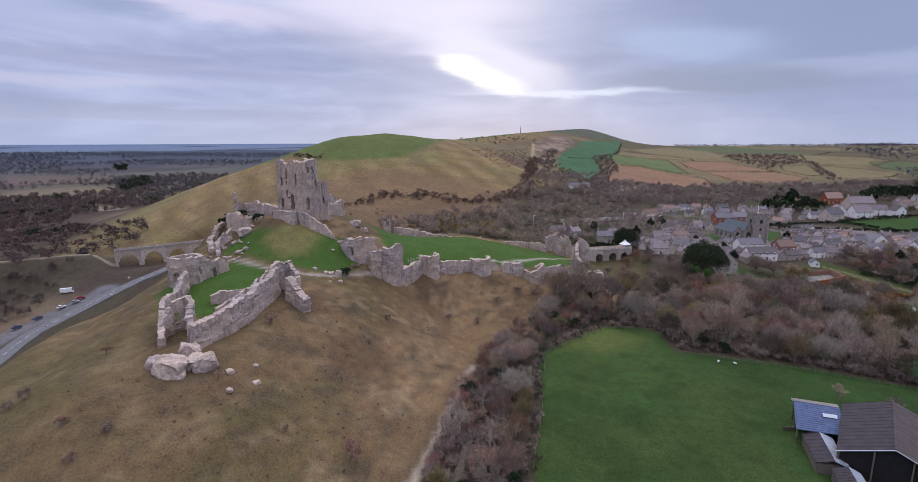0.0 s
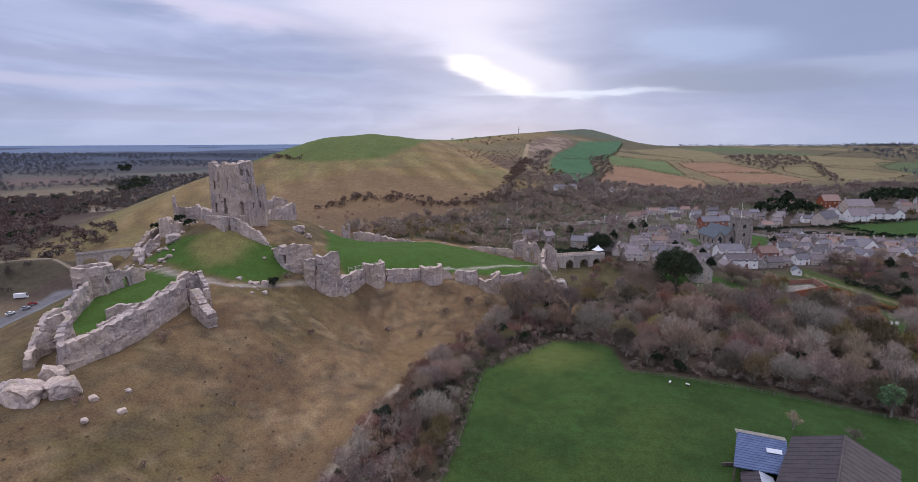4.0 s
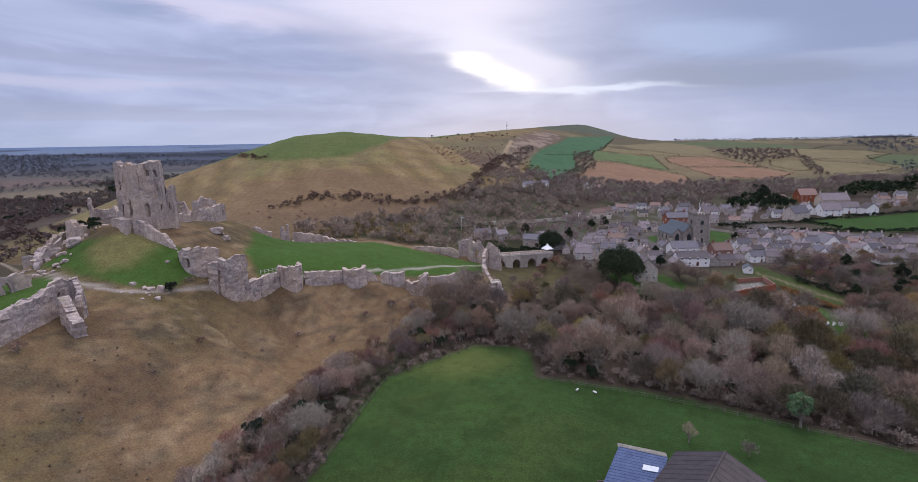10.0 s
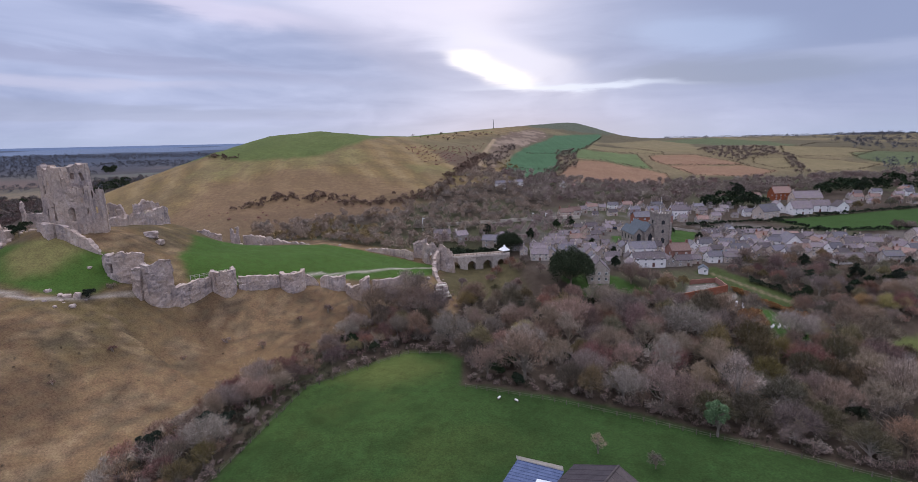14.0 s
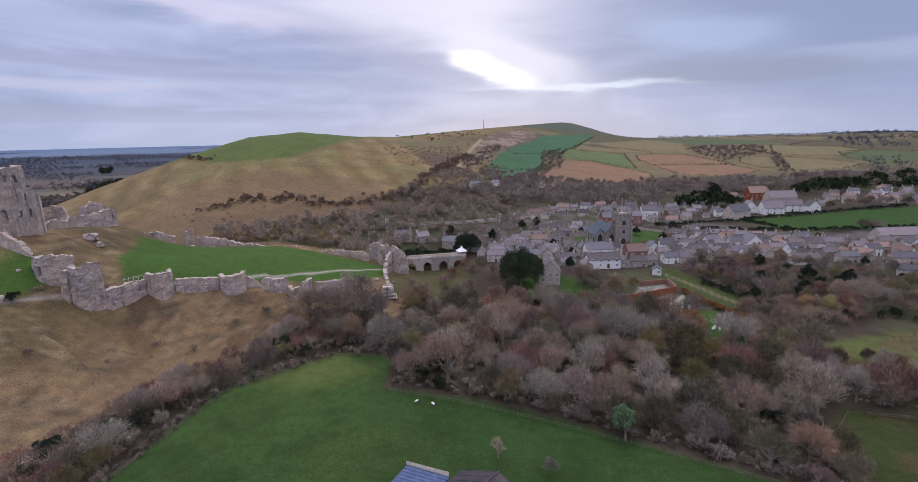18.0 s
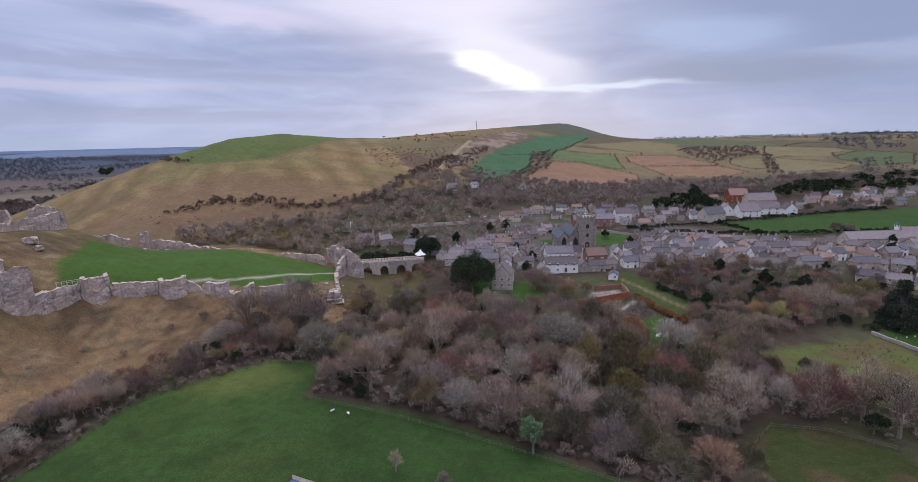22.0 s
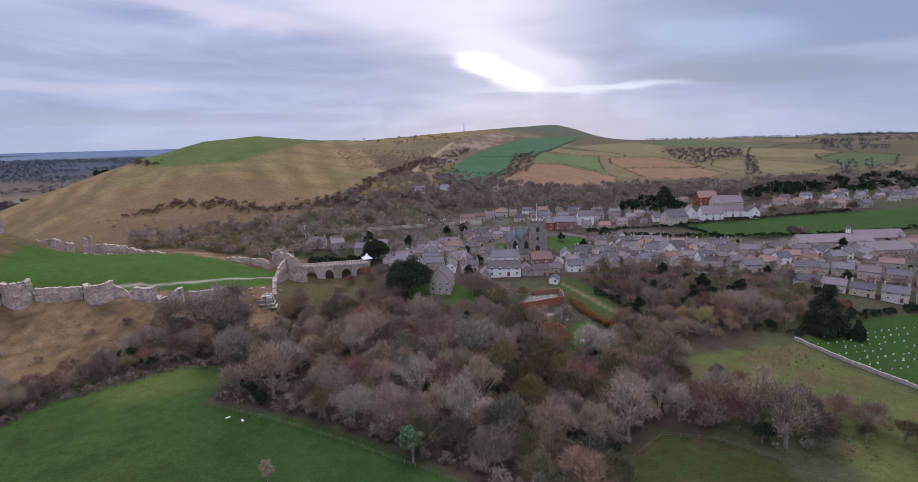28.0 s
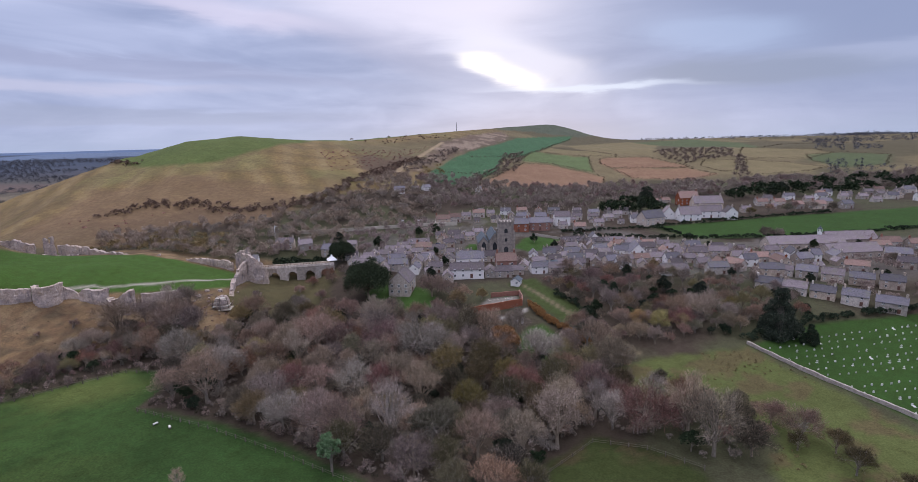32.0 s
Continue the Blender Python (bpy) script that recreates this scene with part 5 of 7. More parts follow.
landmark_house(188, 262, 70, "small white garden shed", 5, 4, 2.2, 1.4, M_WHITE, M_LEAD, 0, storeys=1, category="shed")
landmark_house(343, 309, 3, "long low school range with a grey-brown roof", 40, 9, 3.2, 3.4, M_STONE, M_ROOF_STONE, 0, storeys=1, category="school")
landmark_house(368, 312, 3, "long low school range with a grey-brown roof", 26, 9, 3.6, 3.6, M_STONE, M_ROOF_STONE, 0, storeys=1, category="school")
landmark_house(352, 287, 6, "low school hall with a grey-brown roof", 26, 10, 3.2, 3.4, M_STONE, M_ROOF_STONE, 0, storeys=1, category="school")

cupola = thing("cupola", "white timber bell cupola on the school ridge", "cupola", Matrix.Translation((352, 310, gz(352, 310) + 6.9)))
part("base", Shape().box(-0.8, 0.8, -0.8, 0.8, -0.4, 1.0).mesh("base", M_FRAME), cupola)
for sx in (-0.65, 0.65):
    for sy in (-0.65, 0.65):
        part("post", Shape().box(sx - 0.12, sx + 0.12, sy - 0.12, sy + 0.12, 1.0, 2.6).mesh("post", M_FRAME), cupola)
part("cap", Shape().tube([(0, 0, 2.6, 1.25), (0, 0, 2.8, 1.2), (0, 0, 3.6, 0.4), (0, 0, 4.4, 0.06)], 8).mesh("cap", M_LEAD), cupola)


# ---- the church ----
def church(x, y, turn):
    z = gz(x, y) + 1.0
    top = thing("church", "grey stone parish church with a square west tower", "church", pose(x, y, z, 0, 0, turn))
    tw, th = 4.2, 18.5
    tower = part("tower", Shape().box(-tw, tw, -tw, tw, -2, th).box(-tw - 0.15, tw + 0.15, -tw - 0.15, tw + 0.15, 6.0, 6.4).box(-tw - 0.15, tw + 0.15, -tw - 0.15, tw + 0.15, 12.0, 12.4).box(-tw - 0.25, tw + 0.25, -tw - 0.25, tw + 0.25, th - 0.6, th - 0.1).mesh("tower", M_CHURCH), top)
    for sx in (-1, 1):
        for sy in (-1, 1):
            part("buttress", Shape().box(sx * tw - 0.6, sx * tw + 0.6, sy * tw - 0.6, sy * tw + 0.6, -2, 13.5).mesh("buttress", M_CHURCH), tower)
            part("pinnacle", Shape().tube([(sx * tw, sy * tw, th - 0.2, 0.55), (sx * tw, sy * tw, th + 1.6, 0.45), (sx * tw, sy * tw, th + 3.4, 0.06)], 6).mesh("pinnacle", M_CHURCH), tower)
    for i in range(5):
        for side in range(4):
            c = -tw + (i + 0.5) * 2 * tw / 5
            bx = (c, tw, c, -tw)[side], (-tw, c, tw, c)[side]
            part("merlon", Shape().box(bx[0] - 0.4, bx[0] + 0.4, bx[1] - 0.4, bx[1] + 0.4, th - 0.1, th + 0.9).mesh("merlon", M_CHURCH), tower)
    for side in range(4):
        for zc, hh, ww in ((13.6, 2.6, 0.9), (8.6, 2.0, 0.7), (3.2, 3.4, 1.2)):
            win = Shape().add([(-ww, -0.05, -hh / 2), (ww, -0.05, -hh / 2), (ww, -0.05, hh * 0.25), (0, -0.05, hh / 2), (-ww, -0.05, hh * 0.25), (-ww, 0.1, -hh / 2), (ww, 0.1, -hh / 2), (ww, 0.1, hh * 0.25), (0, 0.1, hh / 2), (-ww, 0.1, hh * 0.25)],
                              [(0, 1, 2, 3, 4), (1, 6, 7, 2), (2, 7, 8, 3), (3, 8, 9, 4), (4, 9, 5, 0), (5, 6, 1, 0)])
            part("window", win.mesh("window", M_GLASS), tower, m=pose(*((0, -tw - 0.02), (tw + 0.02, 0), (0, tw + 0.02), (-tw - 0.02, 0))[side], zc, 0, 0, 90 * side))
    part("flagpole", Shape().tube([(0, 0, th, 0.14), (0, 0, th + 9, 0.07)], 6).mesh("flagpole", M_FRAME), tower)
    for name, x0, x1, y0, y1, eave, rise, mat in (("nave", -9, -3, tw - 6, 22, 8.0, 4.0, M_LEAD), ("aisle", -15, -9, 0, 20, 6.0, 3.6, M_LEAD), ("chancel", -3, 4, tw, 22, 6.5, 3.6, M_LEAD)):
        xm = (x0 + x1) / 2
        nv = part(name, mesh_of(name, [(x0, y0, -2), (x1, y0, -2), (x1, y1, -2), (x0, y1, -2), (x0, y0, eave), (x1, y0, eave), (x1, y1, eave), (x0, y1, eave), (xm, y0, eave + rise), (xm, y1, eave + rise)],
                                [(0, 1, 5, 8, 4), (2, 3, 7, 9, 6), (1, 2, 6, 5), (3, 0, 4, 7)], M_CHURCH), top)
        rf = Shape()
        for sx, xe in ((-1, x0 - 0.25), (1, x1 + 0.25)):
            pts = [(xe, y0 - 0.2, eave - 0.2), (xe, y1 + 0.2, eave - 0.2), (xm, y1 + 0.2, eave + rise + 0.05), (xm, y0 - 0.2, eave + rise + 0.05)]
            rf.add(pts + [(a, b, c + 0.18) for a, b, c in pts], [(0, 1, 2, 3), (7, 6, 5, 4), (0, 4, 5, 1), (3, 7, 4, 0), (1, 5, 6, 2)])
        part("roof", rf.mesh("roof", mat), nv, "blue-grey lead roof")
        part("window", Shape().add([(xm - 1.2, y0 - 0.05, 2.2), (xm + 1.2, y0 - 0.05, 2.2), (xm + 1.2, y0 - 0.05, 5.4), (xm, y0 - 0.05, 7.2), (xm - 1.2, y0 - 0.05, 5.4)], [(0, 1, 2, 3, 4)]).mesh("window", M_GLASS), nv)
        for k in range(4):
            yk = y0 + (k + 0.5) * (y1 - y0) / 4
            part("window", Shape().box(x0 - 0.06, x0 + 0.05, yk - 0.6, yk + 0.6, 2, 4.8).mesh("window", M_GLASS), nv)
    return top


church(185, 313, 4)

# ---- the bridge to the castle gate ----
bx0, by0, bx1, by1, deck = 60.0, 276.0, 96.0, 285.0, 16.4
blen = math.hypot(bx1 - bx0, by1 - by0)
bridge = thing("stone_bridge", "old stone bridge of four arches with a parapet", "bridge", pose(bx0, by0, 0, 0, 0, math.degrees(math.atan2(by1 - by0, bx1 - bx0))))
cols = np.linspace(0, blen, 73)


def arch_low(u):
    for c in (8.0, 16.5, 25.0, 32.5):
        r = 2.3
        if abs(u - c) < r:
            return 11.4 + 2.9 * math.sqrt(1 - ((u - c) / r) ** 2)
    return 2.0


for k in range(4):
    s = Shape()
    for a, b in list(zip(cols, cols[1:]))[18 * k:18 * k + 18]:
        s.box(a, b, -2.2, 2.2, arch_low((a + b) / 2), deck)
    part("arch", s.mesh("arch", M_STONE), bridge)
for sy in (-1, 1):
    s = Shape()
    for k in range(24):
        s.box(blen * k / 24 + 0.15, blen * (k + 1) / 24 - 0.15, sy * 2.2 - 0.2, sy * 2.2 + 0.2, deck, deck + 1.0)
    s.box(0, blen, sy * 2.2 - 0.24, sy * 2.2 + 0.24, deck + 0.95, deck + 1.1)
    part("parapet", s.mesh("parapet", M_STONE), bridge)
kiosk = thing("gate_kiosk", "small timber kiosk with a white peaked canopy", "kiosk", Matrix.Translation((94, 288, gz(94, 288))))
part("canopy", Shape().tube([(0, 0, 4.6, 3.4), (0, 0, 4.9, 3.2), (0, 0, 6.2, 1.0), (0, 0, 7.6, 0.1)], 4).mesh("canopy", M_FRAME), kiosk)
part("body", Shape().box(-1.6, 1.6, -1.6, 1.6, 0, 4.6).mesh("body", M_TIMBER), kiosk)


# ---- trees ----
rnd = random.Random(5)


def tri_mesh(name, v, mat):
    me = bpy.data.meshes.new(name)
    n = len(v)
    me.vertices.add(n)
    me.vertices.foreach_set("co", v.astype(np.float32).ravel())
    me.loops.add(n)
    me.loops.foreach_set("vertex_index", np.arange(n))
    me.polygons.add(n // 3)
    me.polygons.foreach_set("loop_start", np.arange(0, n, 3))
    me.update()
    me.materials.append(mat)
    return me


def unit(v):
    return v / (np.linalg.norm(v, axis=1, keepdims=True) + 1e-6)


def crown_clumps(height, spread, low, count, r, cone=False):
    """Middles and radii of the clumps that make up an uneven crown, domed or conical."""
    if cone:
        z = height * (0.05 + 0.87 * r.rand(count) ** 1.25)
        q, a = spread * (1.02 - z / height) ** 0.8 * (0.35 + 0.55 * r.rand(count)), r.rand(count) * 6.283
        return np.stack([q * np.cos(a), q * np.sin(a), z], 1), spread * (0.14 + 0.24 * (1 - z / height))
    d = unit(r.normal(0, 1, (count, 3)))
    d[:, 2] = np.abs(d[:, 2]) * 1.2 - 0.25 * r.rand(count)
    d = unit(d)
    mid, half = height * (low + 1) / 2, height * (1 - low) / 2
    k = (0.45 + 0.35 * r.rand(count, 1)) * (0.8 + 0.35 * r.rand(count, 1))
    c = d * k * np.array((spread, spread, half * 1.05)) + np.array((0, 0, mid - half * 0.15))
    return c, spread * (0.30 + 0.16 * r.rand(count))


def fans(centres, radii, core, count, width, r, droop=0.0, leafy=False):
    """Fine twigs (or leaves) that fan out of each clump, as the corners of thin triangles."""
    k = r.choice(len(centres), count, p=radii ** 2 / np.sum(radii ** 2))
    out = unit(centres[k] - core)
    d = unit(out * 0.6 + r.normal(0, 0.5, (count, 3)) + np.array((0, 0, 0.3 - droop)))
    R = radii[k][:, None]
    side = unit(np.cross(d, r.normal(0, 1, (count, 3))))
    w = width * (0.6 + 0.8 * r.rand(count, 1))
    if leafy:
        p = centres[k] + d * R * (0.55 + 0.5 * r.rand(count, 1))
        way = unit(r.normal(0, 1, (count, 3)) + np.array((0, 0, 0.4)))
        side = unit(np.cross(way, r.normal(0, 1, (count, 3))))
        return np.stack([p - side * w / 2, p + side * w / 2, p + way * w * 1.3], 1).reshape(-1, 3)
    a = centres[k] + unit(r.normal(0, 1, (count, 3))) * R * 0.78 * r.rand(count, 1) ** 0.45
    b = a + d * R * (0.22 + 0.38 * r.rand(count, 1))
    return np.stack([a - side * w / 2, a + side * w / 2, b], 1).reshape(-1, 3)


def tree(label, height, spread, seed, mat, count=4200, width=0.06, low=0.25, clumps=24, category="tree", group="woodland trees", droop=0.0, leafy=False, name="tree", stems=1, cone=False):
    r = np.random.RandomState(seed)
    top = thing(name, label, category, group=group)
    centres, radii = crown_clumps(height, spread, low, clumps, r, cone)
    core = np.array((0, 0, height * (0.35 + 0.3 * low)))
    wood = Shape()
    t0 = 0.05 + height * 0.02
    for s in range(stems):
        ox, oy = (r.normal(0, 0.5, 2) if stems > 1 else (0, 0))
        wood.tube([(ox, oy, -0.6, t0 * 1.35), (ox * 1.2, oy * 1.2, height * 0.2, t0), (core[0] + r.normal(0, 0.3), core[1] + r.normal(0, 0.3), core[2] + height * 0.05, t0 * 0.7), (r.normal(0, 0.5), r.normal(0, 0.5), height * 0.8, t0 * 0.15)], 6)
    for c, q in zip(centres, radii):
        z0 = height * (0.16 + 0.4 * r.rand())
        a = np.array((0, 0, z0))
        m = a * 0.5 + c * 0.5 + np.array((0, 0, -0.06 * height)) + r.normal(0, 0.25, 3)
        wood.tube([(*a, t0 * 0.5), (*m, t0 * 0.3), (*c, t0 * 0.13)], 4, False)
        for _ in range(4):
            e = c + unit(r.normal(0, 1, (1, 3)) + unit((c - core)[None]) * 1.2)[0] * q * 0.85
            wood.tube([(*c, t0 * 0.12), (*e, t0 * 0.04)], 3, False)
    part("trunk", wood.mesh("trunk", M_BARK), top)
    part("crown", tri_mesh("crown", fans(centres, radii, core, count, width, r, droop, leafy), mat), top)
    return top


TREES = [
    tree("bare grey-brown ash tree in the wood", 12, 5.6, 1, M_TWIG_GREY),
    tree("bare brown woodland tree", 10, 5.4, 2, M_TWIG_BROWN),
    tree("spreading bare oak with grey twigs", 12, 7.6, 3, M_TWIG_GREY, 5600, 0.06, 0.2, 34),
    tree("russet-twigged bare tree with a dense crown", 9.5, 6.4, 4, M_TWIG_RED, 6000, 0.055, 0.12, 30),
    tree("tall slender bare tree with pale limbs", 13.5, 4.6, 5, M_TWIG_PALE, 3200, 0.05, 0.25, 22),
    tree("mossy green-grey tree wrapped in ivy and twigs", 9.5, 5.4, 7, M_TWIG_OLIVE, 5600, 0.06, 0.1, 28),
    tree("bare brown tree with a rounded crown", 9, 6.0, 6, M_TWIG_BROWN, 5200, 0.055, 0.12, 28),
    tree("dark ivy-hung tree in the damp wood", 10, 5.0, 8, M_TWIG_IVY, 5600, 0.065, 0.05, 28),
]
SHRUBS = [
    tree("bare russet hedgerow shrub", 4.6, 3.2, 11, M_TWIG_RED, 1900, 0.05, 0.0, 14, "shrub", "hedgerow shrubs", name="shrub", stems=3),
    tree("bare brown hedgerow shrub", 5.2, 3.4, 12, M_TWIG_BROWN, 1900, 0.05, 0.0, 14, "shrub", "hedgerow shrubs", name="shrub", stems=3),
    tree("dark leafy evergreen shrub", 4.2, 2.4, 13, M_LEAF_DARK, 3200, 0.24, 0.0, 14, "shrub", "evergreen shrubs", name="shrub", leafy=True),
    tree("pale grey hedgerow shrub", 4.8, 3.2, 14, M_TWIG_GREY, 1900, 0.05, 0.0, 14, "shrub", "hedgerow shrubs", name="shrub", stems=3),
]
HOLM = tree("large round dark evergreen holm oak", 17, 10, 21, M_LEAF_DARK, 30000, 0.36, 0.0, 80, group="evergreen trees", leafy=True)
CEDAR = tree("tall dark evergreen cypress", 18, 7.0, 27, M_LEAF_DARK, 24000, 0.34, -0.08, 110, group="evergreen trees", leafy=True, cone=True)
YEW = tree("dark green yew tree", 8, 3.6, 25, M_LEAF_DARK, 6000, 0.27, -0.05, 26, group="evergreen trees", leafy=True)
IVY = tree("ivy-clad green tree trunk", 9, 2.2, 22, M_LEAF_IVY, 4200, 0.28, 0.02, 18, group="ivy-clad trees", leafy=True)
WILLOW = tree("golden-twigged willow tree in a garden", 8.5, 4.6, 23, M_TWIG_GOLD, 4200, 0.07, 0.05, 22, group="willow trees", droop=0.25)
RUST = tree("rust-coloured beech tree holding its leaves", 8.5, 4.6, 24, M_LEAF_ORANGE, 4200, 0.28, 0.05, 22, group="rust-leaved trees", leafy=True)
PLANTED = set()


def plant(proto, x, y, size=1.0, sink=0.2):
    m = pose(x, y, gz(x, y) - sink, 0, 0, rnd.uniform(0, 360)) @ Matrix.Diagonal((size * rnd.uniform(0.9, 1.12), size * rnd.uniform(0.9, 1.12), size, 1))
    if proto.name in PLANTED:
        copy_thing(proto, m).matrix_basis = m
    else:
        PLANTED.add(proto.name)
        proto.matrix_basis = m


def places(poly, gap, keep_out=(), tries=9000):
    """Random places in an outline, no two nearer than gap."""
    xs, ys = [p[0] for p in poly], [p[1] for p in poly]
    px = np.array([rnd.uniform(min(xs), max(xs)) for _ in range(tries)])
    py = np.array([rnd.uniform(min(ys), max(ys)) for _ in range(tries)])
    ok = inside(px, py, poly)
    for k in keep_out:
        ok &= edge_distance(px, py, k) < -1.0
    cells, out = {}, []
    for x, y in zip(px[ok], py[ok]):
        c = int(x // gap), int(y // gap)
        if all((x - q[0]) ** 2 + (y - q[1]) ** 2 > gap * gap for i in (-1, 0, 1) for j in (-1, 0, 1) for q in cells.get((c[0] + i, c[1] + j), ())):
            cells.setdefault(c, []).append((x, y))
            out.append((x, y))
    return out


def hedge_row(line, gap=3.5, jitter=1.0):
    out = []
    for (x0, y0), (x1, y1) in zip(line, line[1:]):
        n = max(1, int(math.hypot(x1 - x0, y1 - y0) / gap))
        out += [(x0 + (x1 - x0) * k / n + rnd.gauss(0, jitter), y0 + (y1 - y0) * k / n + rnd.gauss(0, jitter)) for k in range(n)]
    return out


SCAFFOLD_PLOT = [(56, 216), (72, 216), (72, 240), (56, 240)]
OPEN = (SCAFFOLD_PLOT, FIELD, MEADOW, GLADE, CEMETERY, LODGE_GARDEN, CHURCH_GREEN, CHURCH_GREEN_W, BIG_GREEN, LONG_GARDEN, HEDGED_LAWN)
WOOD = [(36, 206), (58, 196), (75, 188), (78, 167), (104, 160), (126, 151), (152, 137), (180, 118), (186, 144), (200, 159), (214, 154), (224, 144), (234, 144), (240, 152), (222, 174), (218, 198), (206, 210), (194, 216), (176, 212), (160, 222), (148, 230), (128, 230), (110, 234), (96, 240), (82, 238), (68, 232), (48, 224)]
for x, y in places(WOOD, 7.3, OPEN):
    plant(TREES[rnd.choices(range(8), (5, 4, 5, 3, 2.5, 4.0, 4, 2) if x < 138 or (y > 185 and x < 204) else (1.5, 1.5, 1.5, 2.5, 0.6, 4, 1.5, 9))[0]], x, y, rnd.uniform(0.8, 1.15) if rnd.random() < 0.72 else rnd.uniform(1.2, 1.45))
for x, y in places(WOOD, 7.0, OPEN, 5000):
    plant(SHRUBS[rnd.choices((0, 1, 2, 3), (2, 3, 2, 3))[0]], x, y, rnd.uniform(0.8, 1.3))
HEDGE = [(-14, 72), (-8, 105), (0, 140), (8, 163), (24, 188), (44, 212), (58, 230), (62, 199), (50, 192), (36, 180), (22, 166), (15, 122), (10, 99), (5, 60)]
for x, y in places(HEDGE, 4.0, (FIELD, SCAFFOLD_PLOT)):
    if rnd.random() < 0.28:
        plant(TREES[rnd.choice((1, 3, 5, 2))], x, y, rnd.uniform(0.6, 0.85))
    else:
        plant(SHRUBS[rnd.choices((0, 1, 2, 3), (4, 4, 1, 2))[0]], x, y, rnd.uniform(0.85, 1.4))
EDGE = hedge_row([(76, 168), (103, 161), (125, 152), (151, 137), (177, 120)], 1.5, 0.9) + hedge_row([(13, 62), (13, 99), (18, 122), (24.5, 163), (38.5, 177), (54, 189.5), (66, 190), (76, 184)], 1.6, 0.9)
for x, y, size in ((228, 172, 0.9), (233, 167, 0.8), (240, 163, 0.95), (246, 158, 0.9), (250, 152, 1.0), (254, 146, 0.9), (253, 138, 1.0), (258, 130, 0.9), (226, 180, 0.7), (246, 147, 0.7), (240, 152, 0.6)):
    plant(TREES[rnd.choice((7, 3, 7))], x, y, size * 0.8)
for x, y, size in ((122, 248, 1.0), (97, 296, 0.62)):
    plant(HOLM, x, y, size)
for x, y, size in ((276, 209, 1.0), (283, 203, 0.4), (330, 212, 0.5)):
    plant(CEDAR, x, y, size)
for x, y, size in ((230, 218, 1.0), (237, 215, 1.1), (222, 212, 0.7), (200, 197, 1.1), (95, 196, 1.05), (246, 217, 0.8), (97, 206, 0.6)):
    plant(WILLOW, x, y, size)
plant(RUST, 180, 203, 1.2)
plant(IVY, 138, 139.5, 1.25)
for x, y, size in ((208, 178, 0.9), (112, 320, 0.9), (86, 330, 0.8), (148, 268, 0.8), (132, 350, 0.8), (142, 356, 0.9), (306, 436, 1.3), (298, 440, 1.4), (288, 446, 1.2), (312, 476, 1.8), (420, 480, 1.4), (440, 500, 1.5), (328, 520, 1.3), (204, 344, 0.7), (326, 278, 0.9), (214, 276, 0.6), (240, 270, 0.7), (228, 246, 0.8), (250, 248, 0.9), (218, 232, 0.7), (262, 240, 0.9)):
    plant(YEW, x, y, size)
for x, y, size in ((89, 271, 0.55), (96, 275, 0.6), (100, 268, 0.6), (86, 262, 0.5), (104, 276, 0.5)):
    plant(TREES[rnd.choice((1, 3, 6))], x, y, size)
GARDENS = [(206, 214), (232, 206), (262, 210), (290, 222), (296, 224), (296, 236), (284, 258), (262, 262), (240, 280), (222, 272), (200, 268), (212, 240)]
for x, y in places(GARDENS, 4.9, OPEN):
    k = rnd.random()
    plant(SHRUBS[rnd.choice((0, 1, 2, 3))] if k < 0.5 else TREES[rnd.choice((0, 1, 3, 5, 6))], x, y, rnd.uniform(0.6, 1.0) * (1.1 if k < 0.5 else 0.85))
STREETS = [(104, 290), (130, 280), (190, 274), (262, 276), (318, 240), (345, 215), (348, 250), (400, 290), (380, 312), (318, 306), (262, 332), (226, 346), (196, 300), (160, 314), (112, 310)]
YARD_TREES = []
for x, y in places(STREETS, 6.4, OPEN, 3500):
    if clear(x, y, TAKEN + INFILL, 5.0):
        k = rnd.random()
        if k < 0.4:
            plant(YEW if k < 0.22 else SHRUBS[rnd.choice((1, 2))], x, y, rnd.uniform(0.4, 0.62) * 1.15)
        else:
            YARD_TREES.append((x, y))
for x, y, k, size in ((150, 250, 2, 0.95), (162, 239, 5, 0.9), (135, 235, 6, 0.85), (155, 229, 1, 0.9), (176, 222, 6, 0.7), (213, 270, 5, 0.6), (256, 222, 2, 1.0), (246, 224, 0, 0.9), (261, 214, 5, 0.8), (118, 262, 2, 0.7), (152, 254, 5, 0.8), (158, 248, 2, 0.75), (164, 244, 0, 0.7), (172, 246, 5, 0.6), (110, 262, 1, 0.6), (222, 340, 5, 0.55), (340, 338, 3, 0.7), (346, 336, 3, 0.6), (360, 270, 5, 0.6), (340, 262, 1, 0.6), (126, 268, 1, 0.6), (98, 256, 3, 0.5), (88, 250, 5, 0.55), (72, 246, 1, 0.5), (270, 284, 1, 0.6), (256, 280, 5, 0.6), (394, 412, 5, 0.8), (380, 410, 1, 0.8), (402, 416, 1, 0.8), (412, 414, 2, 0.7), (366, 408, 5, 0.7), (426, 412, 5, 0.8), (106.5, 131.4, 4, 0.42), (118, 126, 0, 0.35)):
    plant(TREES[k], x, y, size)
